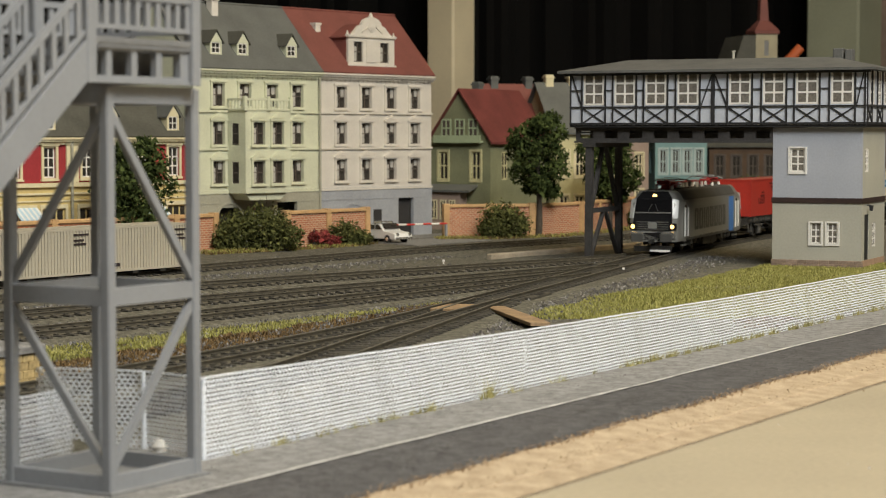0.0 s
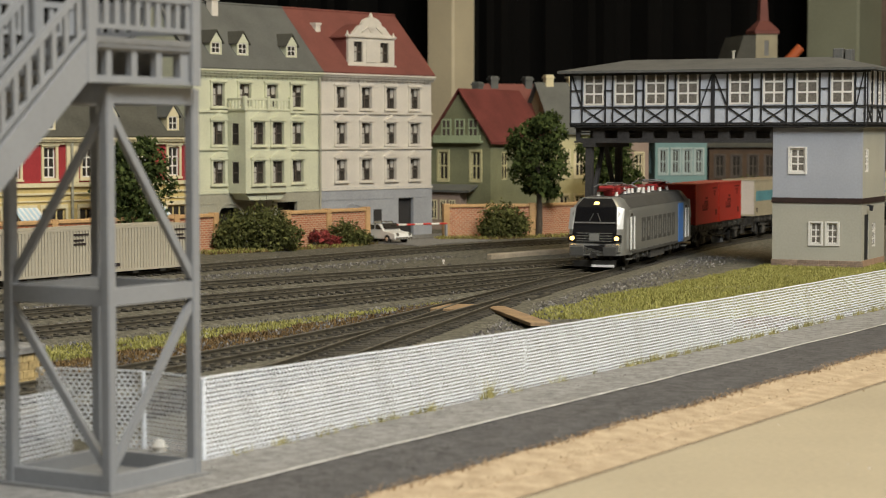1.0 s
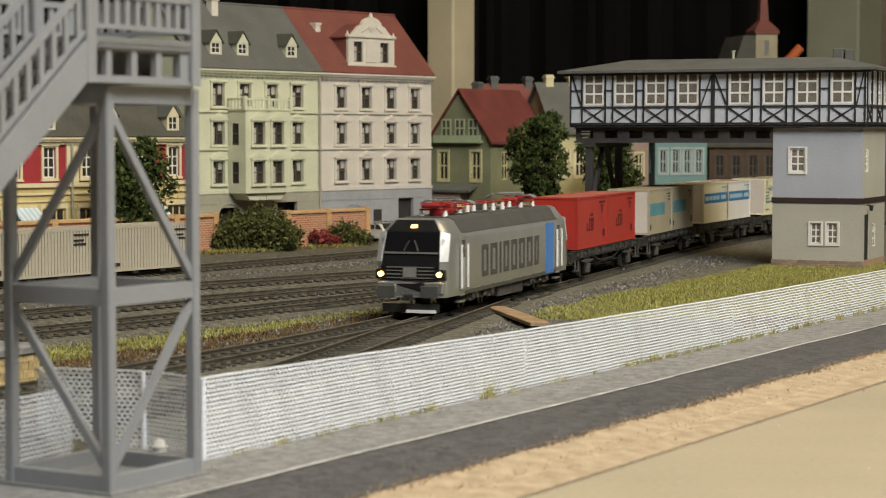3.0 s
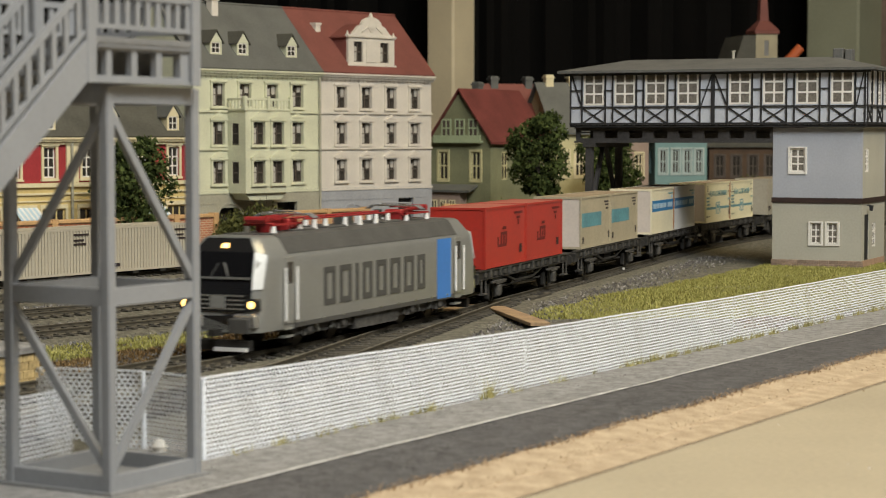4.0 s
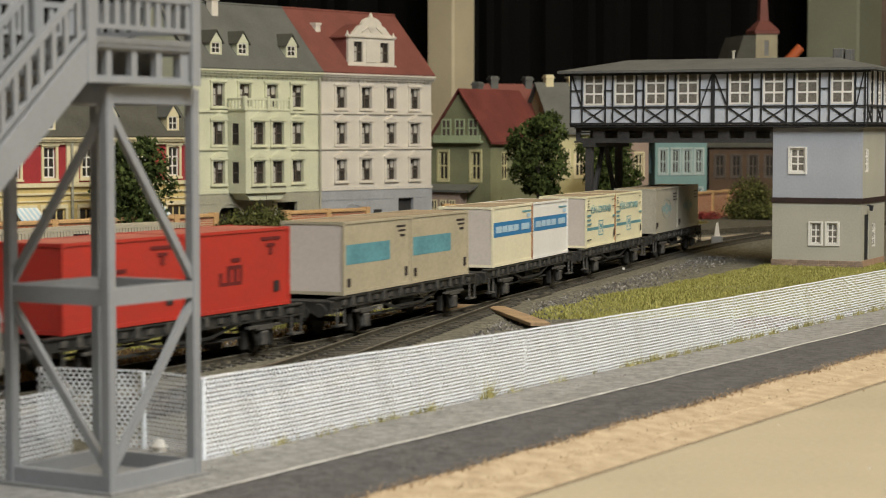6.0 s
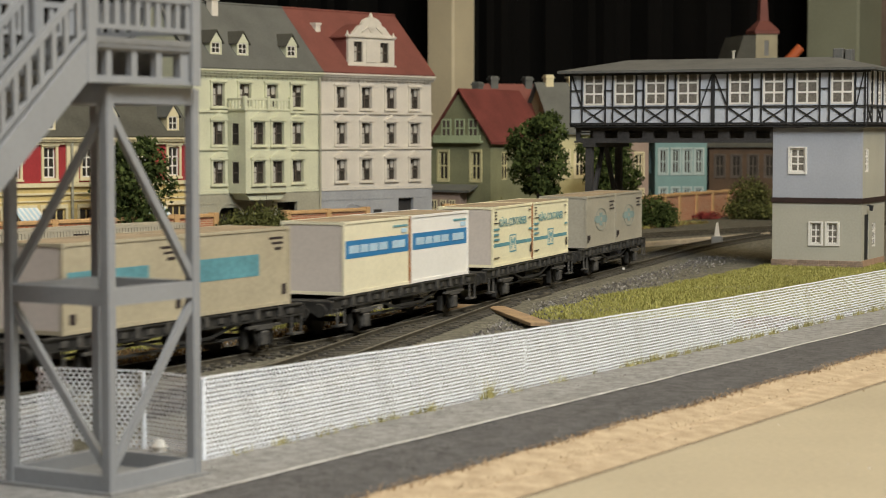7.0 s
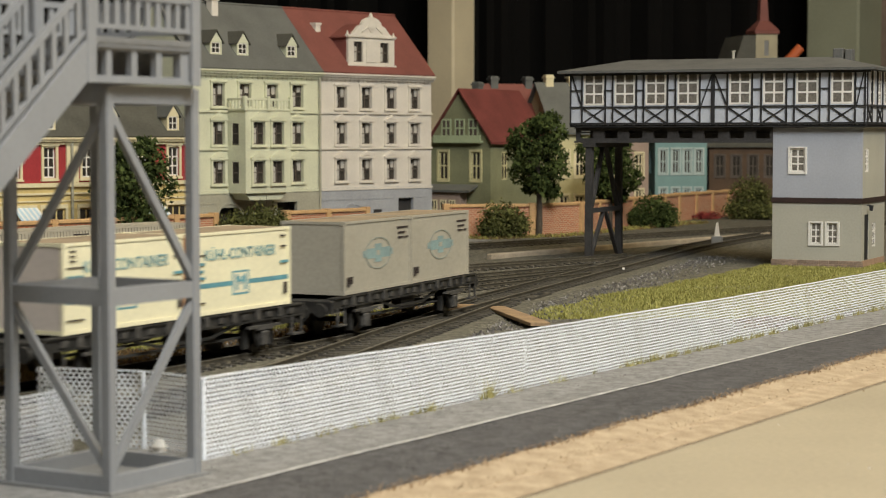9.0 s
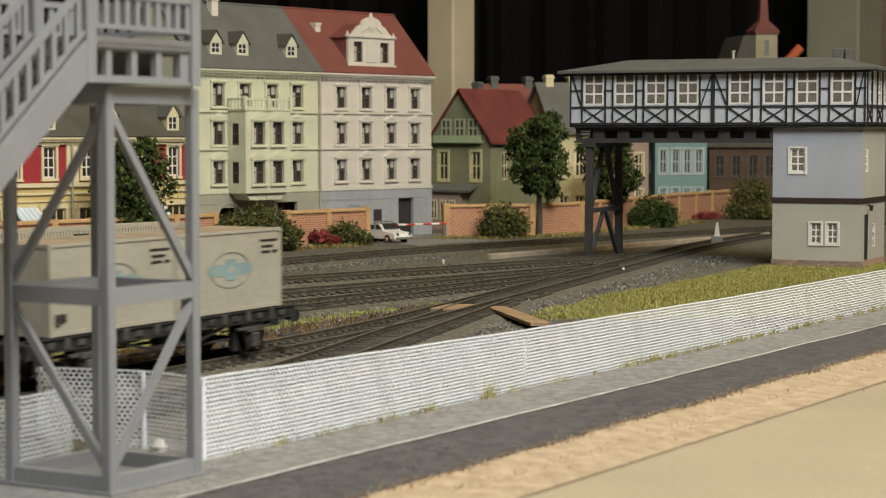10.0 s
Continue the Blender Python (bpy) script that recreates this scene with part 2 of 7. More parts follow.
# ---- mesh building ----
class Geo:
    """Gathers vertices and faces in millimetres."""

    def __init__(self):
        self.v, self.f = [], []

    def add(self, verts, faces):
        n = len(self.v)
        self.v += [tuple(p) for p in verts]
        self.f += [tuple(i + n for i in f) for f in faces]
        return self

    def box(self, x0, x1, y0, y1, z0, z1):
        p = [(x, y, z) for x in (x0, x1) for y in (y0, y1) for z in (z0, z1)]
        return self.add(p, [(0, 1, 3, 2), (4, 6, 7, 5), (0, 4, 5, 1), (2, 3, 7, 6), (0, 2, 6, 4), (1, 5, 7, 3)])

    def chamfer(self, x0, x1, y0, y1, z0, z1, c):
        """A box whose upright and top edges are cut by c."""
        ring = [(x0 + c, y0), (x1 - c, y0), (x1, y0 + c), (x1, y1 - c), (x1 - c, y1), (x0 + c, y1), (x0, y1 - c), (x0, y0 + c)]
        top = [(x0 + c * 1.5, y0 + c), (x1 - c * 1.5, y0 + c), (x1 - c, y0 + c * 1.5), (x1 - c, y1 - c * 1.5),
               (x1 - c * 1.5, y1 - c), (x0 + c * 1.5, y1 - c), (x0 + c, y1 - c * 1.5), (x0 + c, y0 + c * 1.5)]
        v = [(x, y, z0) for x, y in ring] + [(x, y, z1 - c) for x, y in ring] + [(x, y, z1) for x, y in top]
        f = [tuple(range(7, -1, -1)), tuple(range(16, 24))]
        for k in (0, 8):
            f += [(k + i, k + (i + 1) % 8, k + 8 + (i + 1) % 8, k + 8 + i) for i in range(8)]
        return self.add(v, f)

    def tube(self, a, b, r0, r1=None, n=8):
        a, b = Vector(a), Vector(b)
        r1 = r0 if r1 is None else r1
        d = (b - a).normalized()
        u = d.orthogonal().normalized()
        w = d.cross(u)
        ring = [u * math.cos(2 * math.pi * i / n) + w * math.sin(2 * math.pi * i / n) for i in range(n)]
        v = [a + q * r0 for q in ring] + [b + q * r1 for q in ring]
        f = [(i, (i + 1) % n, n + (i + 1) % n, n + i) for i in range(n)]
        return self.add(v, f + [tuple(range(n - 1, -1, -1)), tuple(range(n, 2 * n))])

    def beam(self, a, b, w, h, up=(0, 0, 1)):
        """A square bar from a to b."""
        a, b = Vector(a), Vector(b)
        d = (b - a).normalized()
        side = d.cross(Vector(up))
        if side.length < 1e-4:
            side = d.orthogonal()
        side.normalize()
        top = side.cross(d)
        v = [p + side * sx * w / 2 + top * sz * h / 2 for p in (a, b) for sx, sz in ((-1, -1), (1, -1), (1, 1), (-1, 1))]
        return self.add(v, [(0, 1, 5, 4), (1, 2, 6, 5), (2, 3, 7, 6), (3, 0, 4, 7), (3, 2, 1, 0), (4, 5, 6, 7)])

    def prism(self, outline, y0, y1):
        """An outline in x, z drawn out along y."""
        n = len(outline)
        v = [(x, y0, z) for x, z in outline] + [(x, y1, z) for x, z in outline]
        return self.add(v, [(i, (i + 1) % n, n + (i + 1) % n, n + i) for i in range(n)] + [tuple(range(n - 1, -1, -1)), tuple(range(n, 2 * n))])

    def slab(self, corners, down):
        """A plate over four corners, thickened along down."""
        c = [Vector(p) for p in corners]
        d = Vector(down)
        n = len(c)
        return self.add(c + [p + d for p in c], [tuple(range(n)), tuple(range(2 * n - 1, n - 1, -1))] + [(i, n + i, n + (i + 1) % n, (i + 1) % n) for i in range(n)])

    def holed(self, x0, x1, z0, z1, holes, y0=0.0, y1=2.5):
        """A wall in the x, z plane from y0 to y1 with openings that go through it."""
        xs = sorted({x0, x1, *[h[0] for h in holes], *[h[1] for h in holes]})
        zs = sorted({z0, z1, *[h[2] for h in holes], *[h[3] for h in holes]})
        solid = {}
        for i in range(len(xs) - 1):
            for k in range(len(zs) - 1):
                cx, cz = (xs[i] + xs[i + 1]) / 2, (zs[k] + zs[k + 1]) / 2
                solid[i, k] = not any(h[0] < cx < h[1] and h[2] < cz < h[3] for h in holes)
        seen = {}

        def at(*p):
            if p not in seen:
                seen[p] = len(self.v)
                self.v.append(p)
            return seen[p]
        for (i, k), s in solid.items():
            if not s:
                continue
            a, b, c, d = xs[i], xs[i + 1], zs[k], zs[k + 1]
            q = [at(a, y0, c), at(b, y0, c), at(b, y0, d), at(a, y0, d), at(a, y1, c), at(b, y1, c), at(b, y1, d), at(a, y1, d)]
            faces = [(0, 1, 2, 3), (7, 6, 5, 4)]
            faces += ([(0, 3, 7, 4)] if not solid.get((i - 1, k)) else []) + ([(1, 5, 6, 2)] if not solid.get((i + 1, k)) else [])
            faces += ([(0, 4, 5, 1)] if not solid.get((i, k - 1)) else []) + ([(3, 2, 6, 7)] if not solid.get((i, k + 1)) else [])
            self.f += [tuple(q[j] for j in f) for f in faces]
        return self

    def mesh(self, name):
        me = bpy.data.meshes.new(name)
        me.from_pydata([(x * S, y * S, z * S) for x, y, z in self.v], [], self.f)
        me.update()
        return me


def mm(x, y, z, rx=0, ry=0, rz=0):
    return pose(x * S, y * S, z * S, rx, ry, rz)


def part(name, geo, mat, parent=None, label="", at=None, smooth=False, bevel=0.0):
    """One mesh object, from a Geo or from a mesh that is shared."""
    me = geo.mesh(name) if isinstance(geo, Geo) else geo
    if mat is not None and not me.materials:
        me.materials.append(M[mat])
    if smooth and isinstance(geo, Geo):
        for p in me.polygons:
            p.use_smooth = True
        me.set_sharp_from_angle(angle=radians(38))
    ob = new(name, me)
    if parent is not None:
        ob.parent = parent
    if at is not None:
        ob.matrix_basis = at
    if label:
        ob["label"] = label
    if bevel:
        mod = ob.modifiers.new("edges", "BEVEL")
        mod.width, mod.segments, mod.limit_method = bevel * S, 2, "ANGLE"
    return ob


def thing(name, at, label, category, group="", kind=""):
    ob = new(name)
    ob.empty_display_size = 0.01
    ob.matrix_basis = at
    return tagged(ob, label, category, group, kind)


def loft(g, loops):
    n = len(loops[0])
    base = len(g.v)
    for lp in loops:
        g.v += [tuple(p) for p in lp]
    for k in range(len(loops) - 1):
        for i in range(n):
            a, b = base + k * n + i, base + k * n + (i + 1) % n
            g.f.append((a, b, b + n, a + n))
    g.f.append(tuple(base + i for i in range(n - 1, -1, -1)))
    g.f.append(tuple(base + (len(loops) - 1) * n + i for i in range(n)))
    return g


# ---- ways: tracks and the road that runs beside them ----
class Way:
    """A line on the ground made of straights and arcs, followed by its length."""

    def __init__(self, x, y, heading, pieces, step=4.0):
        self.p, self.h = [(x, y)], [heading]
        for length, turn in pieces:
            n = max(1, round(length / step))
            for _ in range(n):
                heading += turn / n
                x += length / n * math.cos(radians(heading - turn / n / 2))
                y += length / n * math.sin(radians(heading - turn / n / 2))
                self.p.append((x, y))
                self.h.append(heading)
        self.s = [0.0]
        for a, b in zip(self.p, self.p[1:]):
            self.s.append(self.s[-1] + math.dist(a, b))
        self.length = self.s[-1]

    def at(self, s):
        s = min(max(s, 0.0), self.length - 1e-6)
        return float(np.interp(s, self.s, [q[0] for q in self.p])), float(np.interp(s, self.s, [q[1] for q in self.p])), float(np.interp(s, self.s, self.h))

    def off(self, s, side):
        x, y, h = self.at(s)
        return x - side * math.sin(radians(h)), y + side * math.cos(radians(h))

    def nearest(self, x, y):
        k = min(range(len(self.p)), key=lambda i: (self.p[i][0] - x) ** 2 + (self.p[i][1] - y) ** 2)
        return math.dist(self.p[k], (x, y)), self.s[k]


# The train comes from the far end towards the camera.
FAR = Way(33.1 - 400 * math.cos(radians(251.44)), 1040.0 - 400 * math.sin(radians(251.44)), 71.44, [(250, -8), (600, -2)])
MAIN = Way(*FAR.p[-1], FAR.h[-1] + 180, [(600, 2), (250, 8), (511.6, 0), (180, -7.67), (250, -1.5), (700, -45), (1500, -20)])
BRANCH = Way(39.8, 1060.0, 255.5, [(350, 0), (130, -15.5), (300, 0)])
YARD_A = Way(104.6, 1253.0, 251.4, [(90, -15.4), (700, -4), (500, -10)])
YARD_B = Way(133.0, 1337.0, 251.4, [(120, -21), (180, -2), (900, 4)])
YARD_C = Way(165.0, 1445.0, 251.0, [(130, -26), (200, 0), (900, 6)])
BACK = Way(-416.0, 863.0, 55.6, [(450, 0.6), (177, 0), (130, -5), (130, -3), (500, -6)])
TRACKS = (MAIN, BRANCH, YARD_A, YARD_B, YARD_C, BACK)

ROAD_A, ROAD_DIR = (-63.0, 526.0), 59.0
RX, RY = math.cos(radians(ROAD_DIR)), math.sin(radians(ROAD_DIR))


def road(s, n):
    """s along the fence, n from the fence towards the operators' side."""
    return ROAD_A[0] + RX * s + RY * n, ROAD_A[1] + RY * s - RX * n


def road_coords(x, y):
    dx, dy = x - ROAD_A[0], y - ROAD_A[1]
    return dx * RX + dy * RY, dx * RY - dy * RX


GROUND = -4.6


def ribbon(way, s0, s1, profile, step=8.0):
    """A strip along a way; profile: (side, z) from one edge to the other."""
    g = Geo()
    n = max(2, round((s1 - s0) / step))
    k = len(profile)
    for i in range(n + 1):
        s = s0 + (s1 - s0) * i / n
        g.v += [(*way.off(s, a), z) for a, z in profile]
    for i in range(n):
        for j in range(k - 1):
            g.f.append((i * k + j, i * k + j + 1, (i + 1) * k + j + 1, (i + 1) * k + j))
    return g


# ---- setting: room, baseboard, ground, road ----
def room():
    g = Geo().box(-2600, 2600, -2100, 4400, -1010, -1000)
    part("floor", g, "room")
    tagged(bpy.data.objects["floor"], "dark hall floor under the layout", "floor", kind="structure")
    part("ceiling", Geo().box(-2600, 2600, -2100, 4400, 1700, 1720), "ceiling")
    tagged(bpy.data.objects["ceiling"], "dim painted hall ceiling", "ceiling", kind="structure")
    for name, b in (("wall_north", (-2600, 2600, 4400, 4440)), ("wall_south", (-2600, 2600, -2140, -2100)),
                    ("wall_west", (-2640, -2600, -2100, 4400)), ("wall_east", (2600, 2640, -2100, 4400))):
        tagged(part(name, Geo().box(*b, -1000, 1700), "room"), "dark painted hall wall", "wall", kind="structure")
    g = Geo()
    n = 260
    for i in range(n + 1):
        x = -1500 + 3000 * i / n
        y = 3200 + 22 * math.sin(i * 0.9) + 9 * math.sin(i * 2.3)
        g.v += [(x, y, -200), (x, y, 1500)]
    g.f = [(2 * i, 2 * i + 2, 2 * i + 3, 2 * i + 1) for i in range(n)]
    ob = part("backdrop", g, "curtain_cloth", smooth=True)
    tagged(ob, "black cloth curtain hanging behind the layout", "curtain", kind="structure")


def baseboard():
    g = Geo().box(-1900, 1100, -700, 2950, -30, -8)
    tagged(part("baseboard", g, "board"), "bare plywood baseboard of the layout", "baseboard", kind="structure")


def ground():
    g = Geo()
    xs = np.arange(-1750, 1080, 14.0)
    ys = np.arange(300, 2920, 14.0)
    idx = {}
    for i, x in enumerate(xs):
        for k, y in enumerate(ys):
            if road_coords(x, y)[1] < 8:
                z = GROUND + 0.7 * noise.noise((x * 0.02, y * 0.02, 0)) + 0.35 * noise.noise((x * 0.07, y * 0.07, 3))
                rs, rn = road_coords(x, y)
                if rn > -16 or (rs < 30 and rn > -60):
                    z = -5.8
                idx[i, k] = len(g.v)
                g.v.append((float(x), float(y), z))
    for (i, k) in idx:
        q = [(i, k), (i + 1, k), (i + 1, k + 1), (i, k + 1)]
        if all(c in idx for c in q):
            g.f.append(tuple(idx[c] for c in q))
    tagged(part("ground", g, "ground", smooth=True), "grey-brown ballast and soil of the railway yard", "ground", kind="structure")


def road_line(s0, s1, n0, n1, z0, z1, name, mat, label, jag0=0.0, jag1=0.0, bottom=-9.0, step=6.0):
    g = Geo()
    k = round((s1 - s0) / step)
    for i in range(k + 1):
        s = s0 + (s1 - s0) * i / k
        a = n0 + jag0 * noise.noise((s * 0.045, 1.7, n0)) + jag0 * 0.6 * noise.noise((s * 0.17, 5.7, n0))
        b = n1 + jag1 * noise.noise((s * 0.045, 1.7, n1)) + jag1 * 0.6 * noise.noise((s * 0.17, 5.7, n1))
        g.v += [(*road(s, a), bottom), (*road(s, a), z0), (*road(s, b), z1), (*road(s, b), bottom)]
    for i in range(k):
        for j in range(3):
            g.f.append((i * 4 + j, i * 4 + j + 1, i * 4 + j + 5, i * 4 + j + 4))
    ob = part(name, g, mat)
    return tagged(ob, label, name, kind="structure")


def roadway():
    road_line(-700, 1500, -14, 27, -5.0, -5.0, "pavement", "pavement", "light grey dusty pavement along the mesh fence", bottom=-8.5)
    road_line(-700, 26, -52, -14, -5.0, -5.0, "pavement", "pavement", "light grey dusty pavement inside the fence niche", bottom=-8.5)
    road_line(-700, 1500, 27, 64, -5.0, -5.1, "road", "asphalt_dark", "dark grey asphalt road strip with a ragged edge", 0, 1.8, -8.5)
    g = ribbon(Way(*road(-700, 29.0), ROAD_DIR, [(2200, 0)]), 0, 2200, [(0.75, -4.7), (-0.75, -4.7)], 10)
    for i, (x, y, z) in enumerate(g.v):
        w = 0.9 * noise.noise((x * 0.02, y * 0.02, 8))
        g.v[i] = (x + w * RY, y - w * RX, z)
    tagged(part("road_marking", g, "line"), "thin worn white edge line on the asphalt", "road marking", kind="structure")
    g = Geo()
    prof = [(60, -5.6), (64, -5.3), (68, -5.7), (73, -6.3), (78.2, -6.8), (78.9, -7.3), (79.6, -6.9), (85, -7.2), (90, -7.6), (90.4, -9)]
    k = 500
    for i in range(k + 1):
        s = -400 + 1900 * i / k
        for n, z in prof:
            w = 0.8 * noise.noise((s * 0.05, n * 0.3, 4))
            g.v.append((*road(s, n + (w if n < 89 else 0.25 * w)), z + (0.12 * noise.noise((s * 0.5, n * 0.7, 9)) if -7 < z else 0)))
    m = len(prof)
    g.f = [(i * m + j, i * m + j + 1, (i + 1) * m + j + 1, (i + 1) * m + j) for i in range(k) for j in range(m - 1)]
    joint = ribbon(Way(*road(-400, 91.0), ROAD_DIR, [(1900, 0)]), 0, 1900, [(0.6, -7.8), (0.2, -8.6), (-0.2, -8.6), (-0.6, -7.8)], 20)
    tagged(part("board_joint", joint, "joint"), "thin dark joint between cork strip and plywood", "joint", kind="structure")
    tagged(part("cork_verge", g, "cork"), "crumbling brown cork strip beside the bare board", "verge", kind="structure")


def track(way, s0, s1, label):
    t = thing("railway_track", Matrix.Identity(4), label, "railway track", "tracks of the yard")
    part("ballast_bed", ribbon(way, s0, s1, [(29, -5.2), (21, -3.1), (8, -2.7), (-8, -2.7), (-21, -3.1), (-29, -5.2)]), "ground", t)
    for side in (8.9, -8.9):
        r = part("rail", ribbon(way, s0, s1, [(side + 1.0, -2.3), (side + 0.35, -1.8), (side + 0.35, -0.7), (side + 0.65, -0.5), (side + 0.65, 0), (side - 0.65, 0),
                                              (side - 0.65, -0.5), (side - 0.35, -0.7), (side - 0.35, -1.8), (side - 1.0, -2.3)], 6), "rail", t)
        part("rail_head", ribbon(way, s0, s1, [(side + 0.6, 0.03), (side - 0.6, 0.03)], 8), "railhead", r)
    tie = Geo().chamfer(-1.4, 1.4, -15, 15, -3.9, -2.0, 0.3)
    tie.box(-0.9, 0.9, 6.6, 11.2, -2.1, -1.5).box(-0.9, 0.9, -11.2, -6.6, -2.1, -1.5)
    pitch = 7.0
    me = tie.mesh("sleeper")
    for i in range(int((s1 - s0) / pitch)):
        x, y, h = way.at(s0 + (i + 0.5) * pitch)
        part("sleeper", me, "tie", t, at=mm(x, y, 0.12 * random.uniform(-1, 1), 0, 0, h + random.uniform(-0.8, 0.8)))
    return t


def tracks():
    track(MAIN, 480, 2000, "main running track with dark sleepers and rusty rails")
    track(BRANCH, 60, 760, "siding track that branches off beside the fence")
    track(YARD_A, 60, 900, "yard track curving away from the main track")
    track(YARD_B, 70, 900, "second yard track with weathered rails")
    track(YARD_C, 70, 900, "third yard track with weathered rails")
    track(BACK, 0, 1380, "back track in front of the brick wall")


room(), baseboard(), ground(), roadway(), tracks()


# ---- wire mesh fence ----
def mesh_panel(length, height0, height1, pitch=1.7, row=1.2):
    """A sheet of expanded metal: staggered openings between strands that lean back upwards, and a folded top edge."""
    g = Geo()
    nx, nz = max(2, round(length / pitch)), round(max(height0, height1) / row)
    px, pz = length / nx, 1.0 / nz

    def sway(x, z):
        return 0.25 * math.sin(x * 0.11) + 0.14 * math.sin(x * 0.37 + z * 0.2)
    for k in range(nz):
        shift = -0.5 * px * (k % 2)
        for i in range(nx + k % 2):
            x0, x1 = i * px + shift, (i + 1) * px + shift
            h = height0 + (height1 - height0) * min(1.0, max(0.0, x0 / length))
            z0, z1 = k * pz * h, (k + 1) * pz * h
            cx, cz = (x0 + x1) / 2, (z0 + z1) / 2
            a, b = px * 0.4, (z1 - z0) * 0.37
            w = sway(cx, cz)
            v = [(x0, w, z0), (x1, w, z0), (x1, w, z1), (x0, w, z1)]
            v += [(cx - a * 0.5, w + 0.05, cz - b), (cx + a * 0.5, w + 0.05, cz - b), (cx + a, w, cz), (cx + a * 0.5, w - 0.08, cz + b), (cx - a * 0.5, w - 0.08, cz + b), (cx - a, w, cz)]
            g.add(v, [(0, 1, 5, 4), (1, 6, 5), (1, 2, 6), (2, 7, 6), (2, 3, 8, 7), (3, 9, 8), (3, 0, 9), (0, 4, 9)])
    n = max(2, round(length / 6))
    for i in range(n):
        xa, xb = length * i / n, length * (i + 1) / n
        ha, hb = (height0 + (height1 - height0) * q / length for q in (xa, xb))
        wa, wb = sway(xa, ha), sway(xb, hb)
        g.slab([(xa, wa - 0.25, ha - 0.15), (xb, wb - 0.25, hb - 0.15), (xb, wb - 0.15, hb + 0.25), (xa, wa - 0.15, ha + 0.25)], (0, 0.3, 0))
    return g


def fence():
    f = thing("mesh_fence", Matrix.Identity(4), "long white expanded-metal mesh fence with tufts of grass at its foot", "fence")
    runs = [((-63.1, 526.2), (28.0, 678.0), 21.9, 19.9), ((28.1, 678.2), (120.4, 829.3), 19.9, 19.0), ((120.6, 829.8), (221.8, 1000.4), 19.0, 19.0),
            ((222.0, 1000.8), (420.0, 1335.0), 19.0, 19.0), ((-82.0, 546.0), (-64.0, 529.0), 21.3, 21.6), ((-112.0, 553.0), (-82.5, 546.3), 21.5, 21.3),
            ((-97.5, 524.0), (-112.2, 552.6), 19.5, 21.0), ((-107.5, 502.0), (-97.7, 523.4), 19.6, 19.4), ((-150.0, 417.0), (-107.7, 501.5), 19.5, 19.7)]
    for a, b, h0, h1 in runs:
        heading = math.degrees(math.atan2(b[1] - a[1], b[0] - a[0]))
        part("mesh_panel", mesh_panel(math.dist(a, b), h0, h1), "mesh", f, at=mm(a[0], a[1], -5.0, 0, 0, heading))
    for x, y in ((-82.0, 545.5), (-63.4, 526.6)):
        part("fence_post", Geo().tube((x, y, -5), (x, y, 16.5), 0.7), "mesh", f)


fence()


